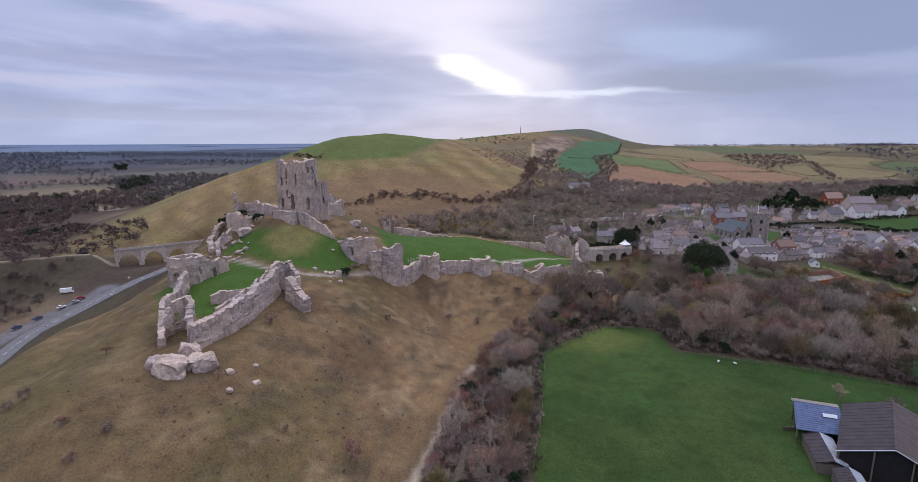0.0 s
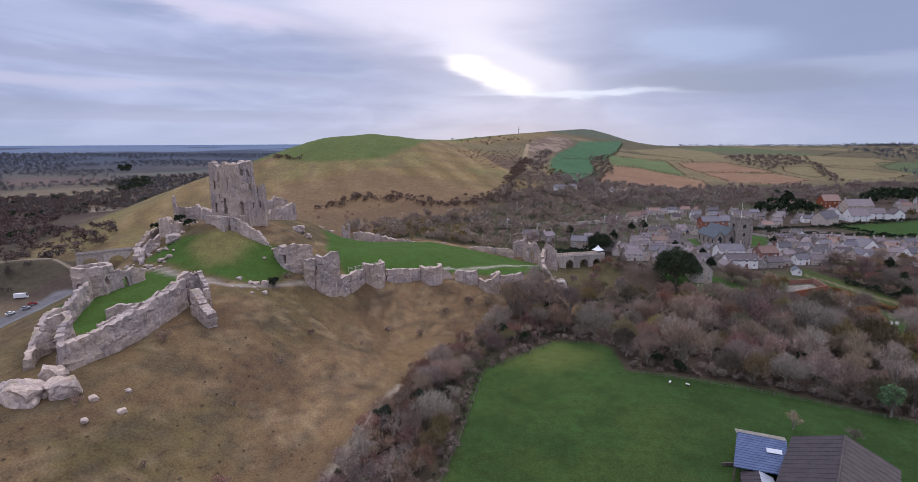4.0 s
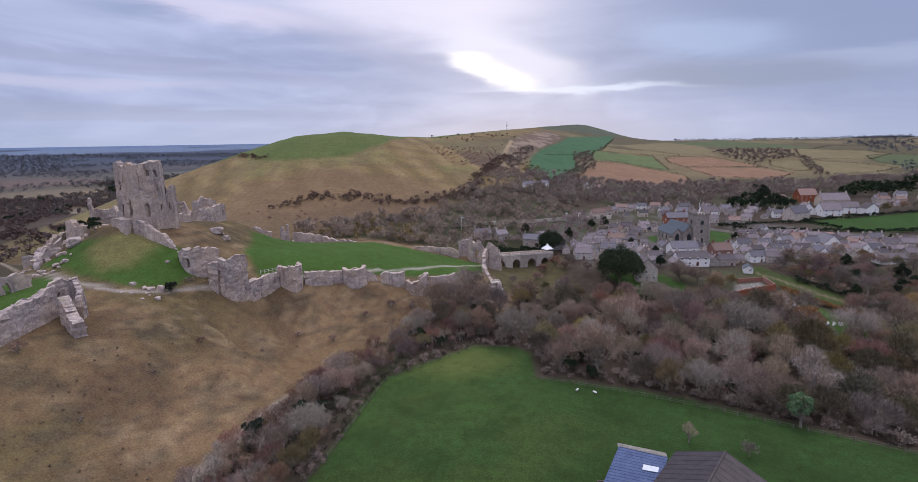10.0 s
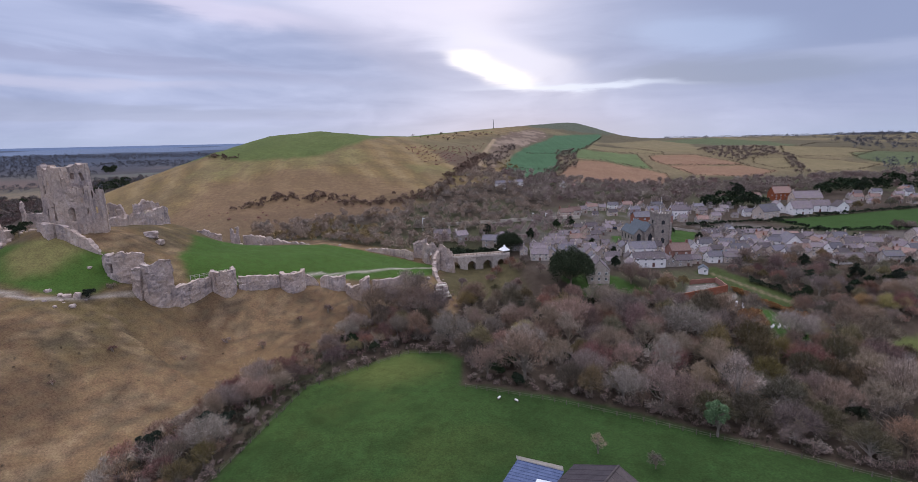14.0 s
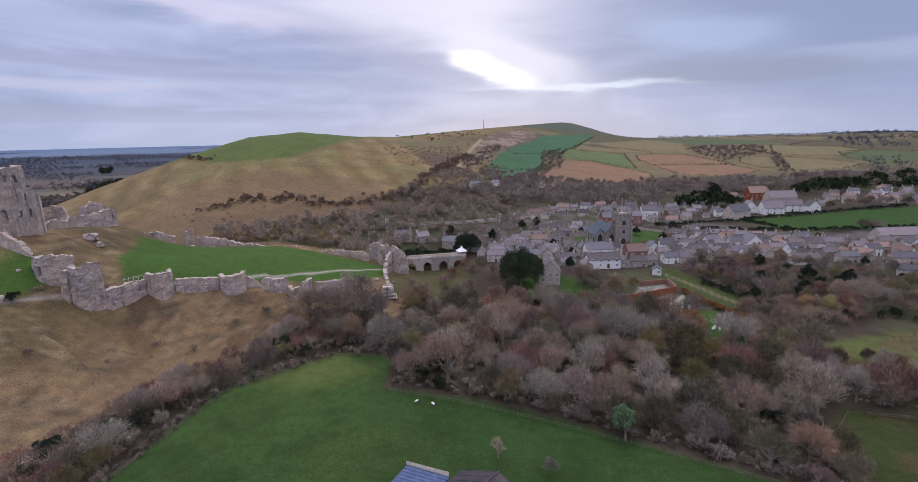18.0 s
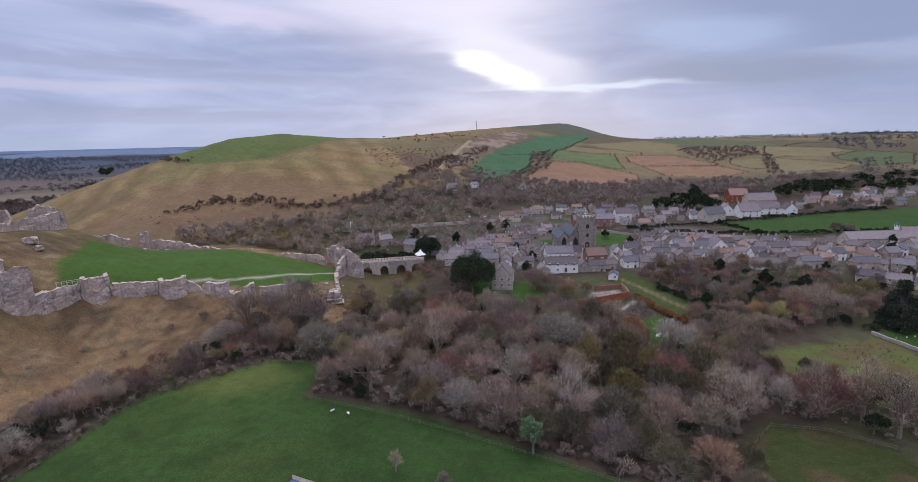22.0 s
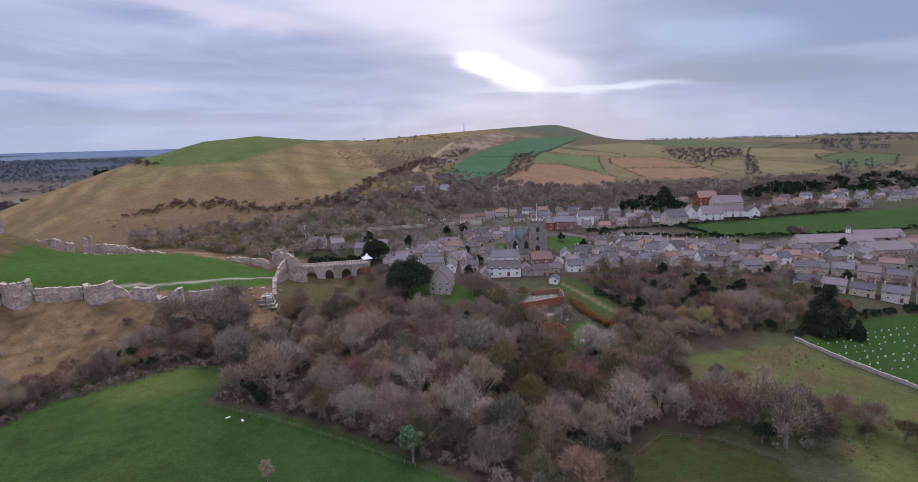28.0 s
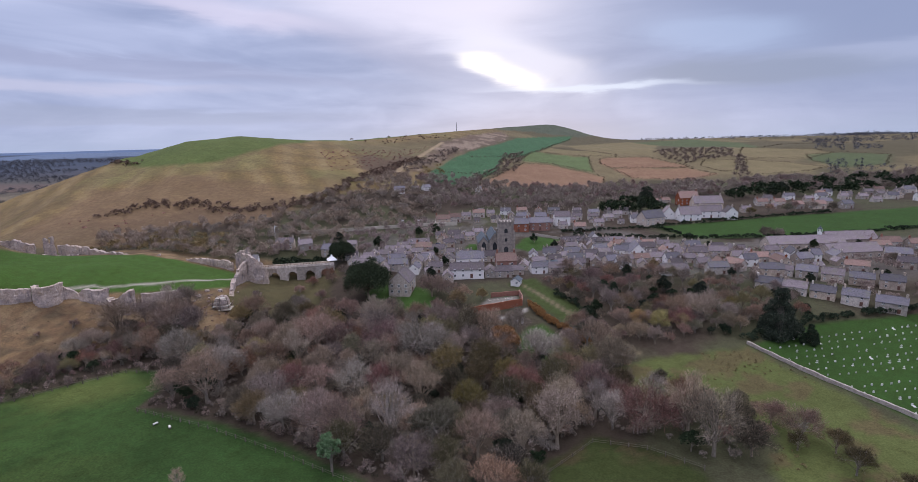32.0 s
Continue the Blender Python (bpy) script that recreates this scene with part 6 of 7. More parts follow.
for x, y, k, size in ((-26, 97, 0, 1.0), (-55, 130, 1, 0.7), (-57, 103, 1, 0.4), (-44, 174, 2, 0.8), (-98, 214, 2, 0.9), (-90, 199, 2, 1.0), (-84, 196, 2, 0.9), (-101, 204, 2, 1.1), (-104, 214, 2, 0.8), (-80, 203, 2, 0.6), (-27, 158, 0, 0.45), (13, 200, 0, 0.5), (-7, 184, 1, 0.5), (-95, 95, 0, 0.6), (-97, 93, 0, 0.5), (-88, 111, 0, 0.45), (-69, 84, 1, 0.4), (-79, 85, 0, 0.45), (-72, 78, 1, 0.5), (4, 186, 1, 0.6), (22, 206, 0, 0.7), (30, 210, 1, 0.6), (-14, 170, 1, 0.35), (-34, 120, 1, 0.3), (-40, 96, 0, 0.3), (-62, 90, 1, 0.3), (-30, 140, 1, 0.3), (-42, 181, 1, 0.5), (44, 222, 1, 0.7), (52, 228, 0, 0.8)):
    plant(SHRUBS[k], x, y, size)

# ---- far woods, scrub and hedges: nobody could count them ----
rs = np.random.RandomState(8)


def small_crown(count, seed, width, leafy=False):
    r = np.random.RandomState(seed)
    c, q = crown_clumps(1.0, 0.62, 0.02, 9, r)
    return fans(c, q * 1.25, np.array((0, 0, 0.4)), count, width, r, leafy=leafy)


def thicket(name, label, spots, size, mat, crowns, category="woodland"):
    """spots: places; size: (least, most) height. One joined mesh of many crowns."""
    if not len(spots):
        return
    p = np.array(spots)
    z = ground_z(p[:, 0], p[:, 1])
    out = []
    for i in range(len(p)):
        v = crowns[rs.randint(len(crowns))]
        a, h = rs.rand() * 6.283, size[0] + (size[1] - size[0]) * rs.rand() ** 1.5
        w = h * (0.8 + 0.5 * rs.rand())
        c, s_ = math.cos(a), math.sin(a)
        q = np.stack([(v[:, 0] * c - v[:, 1] * s_) * w, (v[:, 0] * s_ + v[:, 1] * c) * w, v[:, 2] * h - 0.3], 1)
        out.append(q + np.array((p[i, 0], p[i, 1], z[i])))
    thing(name, label, category, kind="stuff", mesh=tri_mesh(name, np.concatenate(out), mat))


CROWN_NEAR = [small_crown(420, 60 + k, 0.045) for k in range(4)]
CROWN_FAR = [small_crown(130, 70 + k, 0.12) for k in range(4)]
CROWN_DOT = [small_crown(60, 90 + k, 0.13) for k in range(4)]
CROWN_GREEN = [small_crown(300, 80 + k, 0.12, True) for k in range(3)]
BANK = places(HEDGE, 2.5, (FIELD, SCAFFOLD_PLOT), 9000)
thicket("hedge_bank_scrub", "dense russet thorn and bramble filling the hedge bank", BANK[::2], (1.8, 4.2), M_TWIG_RED, CROWN_NEAR, "scrub")
thicket("hedge_bank_bramble", "dark bramble and ivy filling the hedge bank", BANK[1::2], (1.4, 3.4), M_TWIG_IVY, CROWN_NEAR, "scrub")
thicket("turret_scrub", "low brown scrub round the fallen turret", places(SCAFFOLD_PLOT, 2.6, (), 900), (0.8, 2.2), M_TWIG_BROWN, CROWN_NEAR, "scrub")
thicket("field_edge_scrub", "russet scrub and bramble along the field edge", EDGE[::2], (1.4, 3.4), M_TWIG_RED, CROWN_NEAR, "scrub")
thicket("field_edge_bramble", "dark green bramble along the field edge", EDGE[1::2], (1.2, 2.8), M_TWIG_IVY, CROWN_NEAR, "scrub")
thicket("ditch_evergreens", "dark ivy and evergreen bushes behind the bridge", places([(64, 288), (70, 284), (92, 290), (96, 296), (84, 300), (68, 298)], 3, (), 900), (4, 6.5), M_LEAF_DARK, CROWN_GREEN)
VALLEY = [(-54, 318), (-20, 292), (40, 290), (58, 300), (84, 330), (120, 380), (140, 430), (118, 480), (96, 540), (80, 520), (56, 440), (38, 392), (18, 362), (-16, 346), (-54, 332)]
pts = places(VALLEY, 5.4)
thicket("valley_wood", "bare brown wood in the valley below the down", [p for p in pts if rnd.random() < 0.6], (4, 9), M_TWIG_WOOD, CROWN_NEAR)
thicket("valley_scrub", "grey scrub in the valley below the down", [p for p in pts if rnd.random() < 0.45], (3, 7.5), M_TWIG_MASS, CROWN_NEAR)
thicket("valley_evergreens", "olive ivy-hung bushes in the valley wood", places([(-40, 296), (10, 292), (30, 300), (20, 330), (-30, 320)], 7) + places([(100, 560), (130, 600), (120, 640), (104, 600)], 14), (4, 8), M_TWIG_OLIVE, CROWN_NEAR)
GATE_TREES = [(50, 300), (84, 330), (120, 378), (150, 395), (140, 345), (118, 318), (98, 306), (84, 312)]
pts = [p for p in places(GATE_TREES, 6.5, (), 1200) if clear(p[0], p[1], TAKEN + INFILL, 6)]
thicket("yard_trees", "bare brown garden trees between the village houses", YARD_TREES, (3.5, 6.5), M_TWIG_WOOD, CROWN_NEAR)
thicket("lane_trees", "bare brown trees along the lane by the railway", pts, (4, 8), M_TWIG_WOOD, CROWN_NEAR)
BEHIND = [(96, 440), (140, 425), (190, 455), (260, 462), (330, 500), (420, 510), (520, 520), (640, 560), (680, 640), (520, 622), (450, 612), (330, 608), (230, 600), (150, 590), (104, 560)]
pts = places(BEHIND, 8.5, ([(88, 440), (100, 452), (130, 500), (118, 510), (94, 470)],))
thicket("village_wood", "bare trees behind the village", [p for p in pts if rnd.random() < 0.65], (6, 11), M_TWIG_WOOD, CROWN_NEAR)
thicket("village_wood_grey", "grey bare trees behind the village", [p for p in pts if rnd.random() < 0.4], (6, 11), M_TWIG_MASS, CROWN_NEAR)
thicket("village_wood_red", "russet bare trees behind the village", [p for p in pts if rnd.random() < 0.14], (6, 10), M_TWIG_RED, CROWN_NEAR)
thicket("village_evergreens", "dark evergreens behind the village", places([(380, 470), (520, 500), (640, 560), (600, 600), (420, 520)], 15) + places([(270, 440), (310, 430), (320, 450), (280, 462)], 9), (7, 12), M_LEAF_DARK, CROWN_GREEN)
NORTH = [(-560, 270), (-330, 290), (-285, 325), (-236, 345), (-246, 385), (-330, 430), (-470, 560), (-560, 700), (-520, 900), (-900, 980), (-1200, 700), (-800, 380)]
pts = places(NORTH, 8.6, HEATH_FIELDS, 40000)
thicket("north_wood", "brown leafless woodland on the heath", [p for p in pts if rnd.random() < 0.6], (6, 12), M_TWIG_NORTH, CROWN_FAR)
thicket("north_wood_russet", "russet scrub woodland on the heath", [p for p in pts if rnd.random() < 0.45], (5, 10), M_TWIG_NORTH, CROWN_FAR)
thicket("north_evergreens", "dark pines among the heath woods", [p for p in pts if rnd.random() < 0.035], (7, 12), M_LEAF_DARK, CROWN_GREEN)
NORTH_FAR = [(-560, 700), (-480, 900), (-380, 1100), (-300, 1400), (-560, 1500), (-890, 1560), (-955, 1440), (-925, 1200), (-920, 1070), (-780, 880), (-900, 760)]
pts = places(NORTH_FAR, 14, HEATH_FIELDS, 20000)
thicket("heath_wood", "purple-brown woodland beyond the heath", [p for p in pts if rnd.random() < 0.65], (8, 15), M_TWIG_NORTH, CROWN_FAR)
thicket("heath_wood_grey", "grey woodland beyond the heath", [p for p in pts if rnd.random() < 0.45], (7, 14), M_TWIG_NORTH, CROWN_FAR)
thicket("heath_pines", "dark pine clump in the heath wood", places([(-860, 1248), (-884, 1395), (-769, 1226), (-742, 1086)], 17) + places([(-1264, 1827), (-1267, 1883), (-1137, 1686), (-1167, 1684)], 17), (11, 17), M_LEAF_DARK, CROWN_GREEN)
ROADSIDE = [(-252, 215), (-236, 250), (-246, 284), (-246, 308), (-300, 330), (-380, 320), (-380, 225)]
pts = places(ROADSIDE, 8)
thicket("roadside_wood", "bare trees beside the road", pts, (4, 8), M_TWIG_NORTH, CROWN_NEAR)
FAR_WEST = [(-1100, 1000), (-500, 950), (-260, 1100), (0, 1500), (200, 2400), (-600, 3000), (-2600, 2600), (-2400, 1200)]
# farthest woods, in the haze-tinted twig colour
thicket("far_heath_woods", "distant dark woods on the heath", [p for p in places(FAR_WEST, 19, HEATH_FIELDS, 36000) if vnoise(np.array(p[0]), np.array(p[1]), 260, 3) > 0.3], (9, 18), M_TWIG_HAZED, CROWN_DOT)
thicket("far_ridge_woods", "distant woods along the southern ridge, tinted blue-grey with haze", [p for p in places([(560, 1330), (760, 1300), (1100, 1150), (1700, 1500), (1900, 2100), (1200, 2100), (700, 1700)], 20, (), 9000) if vnoise(np.array(p[0]), np.array(p[1]), 170, 5) > 0.48], (4, 8), M_TWIG_HAZED, CROWN_DOT)
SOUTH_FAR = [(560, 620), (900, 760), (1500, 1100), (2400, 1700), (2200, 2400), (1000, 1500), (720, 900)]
thicket("far_south_woods", "distant woods among the southern fields", [p for p in places(SOUTH_FAR, 13, PALE, 26000) if vnoise(np.array(p[0]), np.array(p[1]), 150, 9) > 0.58], (6, 12), M_TWIG_HAZED, CROWN_DOT)
COPSES = [[(203, 795), (230, 816), (229, 778), (212, 692), (175, 629), (158, 610), (189, 693)], [(448, 876), (495, 919), (573, 890), (537, 796), (482, 780), (450, 745), (441, 780)], [(547, 807), (550, 789), (508, 701), (482, 643), (469, 645), (498, 703)], [(92, 548), (104, 594), (117, 660), (140, 760), (132, 770), (104, 680), (90, 600)]]
thicket("field_copses", "dark bare copses between the fields", [p for c in COPSES for p in places(c, 8, (), 1500)], (5, 9), M_TWIG_RED, CROWN_FAR)


lines = [p + p[:1] for p in TILLED + PALE[:5] + GREEN_FAR[:1]] + [TEAL[6:], [(115, 600), (187, 674)], [(150, 735), (237, 821)], [(640, 919), (720, 1000), (900, 1000)]]
thicket("field_hedges", "dark hedges between the far fields", [p for q in lines for p in hedge_row(q, 2.6)], (1.2, 3.0), M_TWIG_DARK, CROWN_DOT, "hedge")
lines = [BIG_GREEN[:3], BIG_GREEN[5:] + BIG_GREEN[:1], [(264, 206), (293, 218), (345, 223)], [(300, 345), (250, 356), (230, 366)], [(205, 250), (218, 226)], [(226, 372), (270, 380), (290, 376)]]
thicket("garden_hedges", "clipped dark hedges round gardens and greens", [p for q in lines for p in hedge_row(q, 1.8, 0.5)], (1.6, 3.2), M_LEAF_DARK, CROWN_GREEN, "hedge")
foot = [(-83, 360), (-69, 371), (-60, 378), (-41, 374), (-27, 382), (-10, 374), (10, 376), (28, 390), (45, 410), (53, 434), (62, 480), (70, 530), (82, 600), (96, 660)]
foot_spots = [p for p in hedge_row(foot, 0.62, 3.6) if vnoise(np.array(p[0]), np.array(p[1]), 13, 6) > 0.34 or p[0] > -12]
thicket("downland_scrub", "dark gorse and thorn scrub along the foot of the down", foot_spots + hedge_row([(20, 700), (60, 800), (110, 900)], 4, 14) + hedge_row([(-166, 484), (-136, 476)], 0.8, 3), (1.5, 4.5), M_TWIG_RED, CROWN_FAR, "scrub")
heather = places([(0, 552), (73, 696), (100, 760), (56, 533), (36, 473), (22, 520)], 5.5, (), 5000)
thicket("down_bushes", "patches of brown heather and thorn on the down", [p for p in places([(-110, 330), (-50, 338), (10, 368), (-10, 374), (-60, 366), (-110, 358)], 5) if vnoise(np.array(p[0]), np.array(p[1]), 12, 14) > 0.62] + heather, (1.0, 2.6), M_TWIG_RED, CROWN_FAR, "scrub")
thicket("meadow_rushes", "brown rush clumps in the wet meadow", [p for p in places(MEADOW, 1.8, (), 6000) if vnoise(np.array(p[0]), np.array(p[1]), 12, 17) > 0.64], (0.5, 1.1), M_TUSSOCK, CROWN_FAR, "grass")
thicket("grass_tussocks", "dark tussocks in the rough hillside grass", [p for p in places([(-120, 76), (-20, 70), (-10, 105), (-2, 140), (10, 170), (26, 196), (40, 214), (16, 210), (-22, 182), (-46, 150), (-46, 132), (-60, 96), (-90, 100)], 2.6, (), 6000) if vnoise(np.array(p[0]), np.array(p[1]), 9, 4) > 0.5], (0.35, 0.8), M_TUSSOCK, CROWN_FAR, "grass")


# ---- the farm ----
def slab(pts, t=0.15):
    """A sheet of roofing over four corners, with thickness."""
    s = Shape()
    s.add([*pts, *[(x, y, z - t) for x, y, z in pts]], [(0, 1, 2, 3), (7, 6, 5, 4), (0, 4, 5, 1), (1, 5, 6, 2), (2, 6, 7, 3), (3, 7, 4, 0)])
    return s


def ribbed(pts, n, t=0.14, rib=0.09):
    """Profiled sheeting in one piece: n flat bays with raised seams between them."""
    a, b, c, d = [Vector(p) for p in pts]
    prof = [(0.0, -t)]
    for k in range(n + 1):
        u, e = k / n, 0.12 / n
        prof += [(max(0, u - e), 0), (max(0, u - e * 0.6), rib), (min(1, u + e * 0.6), rib), (min(1, u + e), 0)]
    prof.append((1.0, -t))
    v = []
    for u, h in prof:
        v += [a.lerp(b, u) + Vector((0, 0, h)), d.lerp(c, u) + Vector((0, 0, h))]
    m = len(prof)
    f = [(2 * k, 2 * k + 2, 2 * k + 3, 2 * k + 1) for k in range(m - 1)] + [(2 * m - 2, 0, 1, 2 * m - 1)]
    return Shape().add(v, f)


BX, BY, BZ = 105.8, 113.6, gz(104, 100)
barn = thing("barn", "large barn with a weathered fibre-cement roof", "barn", pose(BX, BY, 0, 0, 0, -39))
END = -26.0
# left slope in the darker sheeting, right slope in the paler
part("roof", ribbed([(-9.7, 0.4, 8.5), (-9.7, END, 8.5), (0, END, 12.6), (0, 0.4, 12.6)], 14).mesh("roof", M_FIBRE), barn, "dark grey roof slope")
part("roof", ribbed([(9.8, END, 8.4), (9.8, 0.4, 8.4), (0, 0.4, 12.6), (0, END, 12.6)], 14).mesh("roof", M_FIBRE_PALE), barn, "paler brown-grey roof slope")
part("ridge_cap", Shape().tube([(0, 0.4, 12.64, 0.22), (0, END, 12.64, 0.22)], 6).mesh("ridge_cap", M_FIBRE_PALE), barn)
part("bargeboard", Shape().tube([(-9.8, END - 0.15, 8.5, 0.13), (0, END - 0.15, 12.6, 0.13), (9.9, END - 0.15, 8.4, 0.13)], 5).mesh("bargeboard", M_TIN_PALE), barn, "pale metal edge trim")
part("back_wall", Shape().add([(-9.3, 0, BZ - 1), (9.5, 0, BZ - 1), (9.5, 0, 8.3), (0, 0, 12.3), (-9.3, 0, 8.3), (-9.3, -0.2, BZ - 1), (9.5, -0.2, BZ - 1), (9.5, -0.2, 8.3), (0, -0.2, 12.3), (-9.3, -0.2, 8.3)],
                              [(1, 0, 4, 3, 2), (5, 6, 7, 8, 9), (0, 5, 9, 4), (6, 1, 2, 7)]).mesh("back_wall", M_TIMBER), barn)
for q in (-9.4, 9.4):
    part("side_wall", Shape().box(q - 0.1, q + 0.1, END + 0.3, -0.2, BZ - 1, 8.3).mesh("side_wall", M_TIMBER), barn)
# added panel across the open gable, coloured as the shade within
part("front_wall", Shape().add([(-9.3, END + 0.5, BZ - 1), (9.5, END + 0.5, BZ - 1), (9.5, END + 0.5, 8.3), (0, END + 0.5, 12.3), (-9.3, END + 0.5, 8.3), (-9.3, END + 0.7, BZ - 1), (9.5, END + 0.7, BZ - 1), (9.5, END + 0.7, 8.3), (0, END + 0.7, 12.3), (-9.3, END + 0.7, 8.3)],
                               [(0, 1, 2, 3, 4), (9, 8, 7, 6, 5), (0, 4, 9, 5), (6, 7, 2, 1)]).mesh("front_wall", M_BARN_SHADE), barn, "black panel for the shade inside the open gable")
for q in (-9.2, -3.2, 3.2, 9.2):
    part("post", Shape().box(q - 0.15, q + 0.15, END + 0.1, END + 0.4, BZ - 1, 8.3 + (9.2 - abs(q)) * 0.4).mesh("post", M_TIMBER), barn)
lean = thing("lean_to", "open lean-to shed with a blue-grey sheet roof", "shed", Matrix.Translation((88, 116, BZ)))
part("roof", ribbed([(-1.2, 5.8, 8.4 - BZ), (-7.6, -5.4, 7.0 - BZ), (2.2, -8.4, 7.0 - BZ), (8.0, 1.6, 8.6 - BZ)], 14).mesh("roof", M_TIN_BLUE), lean)
part("skylight", slab([(5.2, -1.2, 8.3 - BZ), (4.5, -2.6, 8.08 - BZ), (1.6, -1.6, 8.06 - BZ), (2.3, -0.2, 8.28 - BZ)], 0.05).mesh("skylight", M_TIN_PALE), lean)
part("parapet", ribbed([(-1.4, 6.6, 8.8 - BZ), (-1.2, 5.9, 8.5 - BZ), (8.0, 1.8, 8.7 - BZ), (8.0, 2.6, 9.0 - BZ)], 8, 0.3).mesh("parapet", M_PALE_BOARD), lean, "pale weathered boards along the top edge")
for x, y in ((-7.2, -5.2), (-4, 0.2), (-1.2, 5.4), (1.8, -8), (5, -3.4), (-2.6, -6.8)):
    part("post", Shape().box(x - 0.15, x + 0.15, y - 0.15, y + 0.15, -0.5, 6.9 - BZ + (y + 8) * 0.08).mesh("post", M_TIMBER), lean)
part("wall", Shape().box(-7.2, 1.8, 0, 0.2, -0.5, 0.9).box(-1.4, 7.8, 1.7, 1.9, -0.5, 4.6).mesh("wall", M_TIMBER), lean)
for x, y, turn, L, W_, mat in ((82.6, 103.6, -21, 12, 6, M_FIBRE), (80.5, 92.5, -21, 7, 5, M_FIBRE)):
    sh = thing("farm_shed", "low farm shed with a dark sheet roof", "shed", pose(x, y, gz(x, y), 0, 0, turn))
    part("wall", Shape().box(-W_ / 2, W_ / 2, -L / 2, L / 2, -0.5, 2.5).mesh("wall", M_TIMBER), sh)
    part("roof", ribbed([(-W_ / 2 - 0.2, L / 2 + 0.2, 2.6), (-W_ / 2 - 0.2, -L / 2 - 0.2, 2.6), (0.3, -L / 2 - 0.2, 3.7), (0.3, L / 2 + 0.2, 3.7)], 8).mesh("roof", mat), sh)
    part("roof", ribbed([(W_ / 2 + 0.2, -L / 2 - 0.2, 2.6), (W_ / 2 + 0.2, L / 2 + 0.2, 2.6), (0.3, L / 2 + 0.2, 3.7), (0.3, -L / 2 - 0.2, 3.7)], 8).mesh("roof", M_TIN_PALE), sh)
for x, y in ((84.6, 156.6), (89.4, 155.2)):
    bx = thing("feed_trough", "small pale feed trough in the field", "trough", pose(x, y, gz(x, y), 0, 0, rnd.uniform(0, 180)))
    part("basin", Shape().box(-0.6, 0.6, -0.25, 0.25, 0.25, 0.5).mesh("basin", M_GRAVE), bx)
    for q in (-0.6, 0.6):
        part("leg", Shape().box(q - 0.06, q + 0.06, -0.25, 0.25, -0.2, 0.25).mesh("leg", M_TIMBER), bx)

# ---- field fences ----
POST = Shape().box(-0.09, 0.09, -0.09, 0.09, -0.4, 1.25).mesh("post", M_TIMBER)


def fence(name, label, line, gap, rails=(0.5, 1.05), mat=None):
    pts = resample([(x, y) for x, y in line], gap)
    x0, y0 = pts[0]
    top = thing(name, label, "fence", Matrix.Translation((x0, y0, gz(x0, y0))))
    z0 = gz(x0, y0)
    for x, y in pts:
        part("post", POST, top, m=Matrix.Translation((x - x0, y - y0, gz(x, y) - z0)))
    for (xa, ya), (xb, yb) in zip(pts, pts[1:]):
        s = Shape()
        for h in rails:
            s.tube([(xa - x0, ya - y0, gz(xa, ya) - z0 + h, 0.035), (xb - x0, yb - y0, gz(xb, yb) - z0 + h, 0.035)], 4, False)
        part("rail", s.mesh("rail", mat or M_TIMBER), top)


fence("field_fence", "weathered post and rail fence along the field", [(75, 163), (100, 155), (122, 146), (150, 132), (174, 117)], 3.2)
fence("field_fence", "weathered post and wire fence beside the hedge", [(14, 99), (20, 124), (27, 162), (40, 174), (55, 186), (66, 186)], 4.0)
fence("meadow_fence", "thin post and wire fence beside the stream", [(188, 140), (200, 152), (212, 148), (222, 140)], 4.0)

# ---- the cemetery ----
GRAVE = [Shape().add([(-0.38, -0.07, -0.3), (0.38, -0.07, -0.3), (0.38, -0.07, 0.75), (0.2, -0.07, 0.95), (-0.2, -0.07, 0.95), (-0.38, -0.07, 0.75), (-0.38, 0.07, -0.3), (0.38, 0.07, -0.3), (0.38, 0.07, 0.75), (0.2, 0.07, 0.95), (-0.2, 0.07, 0.95), (-0.38, 0.07, 0.75)],
                     [(0, 1, 2, 3, 4, 5), (11, 10, 9, 8, 7, 6), (1, 7, 8, 2), (2, 8, 9, 3), (3, 9, 10, 4), (4, 10, 11, 5), (5, 11, 6, 0)]).mesh("headstone", M_GRAVE),
         Shape().box(-0.12, 0.12, -0.1, 0.1, -0.2, 1.3).box(-0.42, 0.42, -0.1, 0.1, 0.75, 0.98).box(-0.45, 0.45, -0.3, 0.3, -0.2, 0.18).mesh("headstone", M_GRAVE),
         Shape().box(-0.45, 0.45, -0.9, 0.9, -0.2, 0.16).box(-0.35, 0.35, 0.72, 0.86, 0.16, 0.8).mesh("headstone", M_GRAVE)]
rg = random.Random(12)
count = 0
for row in range(13):
    for k in range(26):
        x, y = 268 + k * 2.9 + row * 0.9 + rg.uniform(-0.5, 0.5), 204 - row * 3.6 + k * 0.35 + rg.uniform(-0.4, 0.4)
        if count < 285 and row != 7 and rg.random() < 0.9 and edge_distance(np.array(x), np.array(y), CEMETERY) > 2:
            thing("headstone", "pale stone headstone in the churchyard grass", "headstone", pose(x, y, gz(x, y), 0, rg.uniform(-3, 3), rg.uniform(-8, 8)) @ Matrix.Scale(rg.uniform(0.5, 0.8), 4), group="cemetery headstones", mesh=GRAVE[rg.choices((0, 1, 2), (8, 1.5, 0.5))[0]])
            count += 1


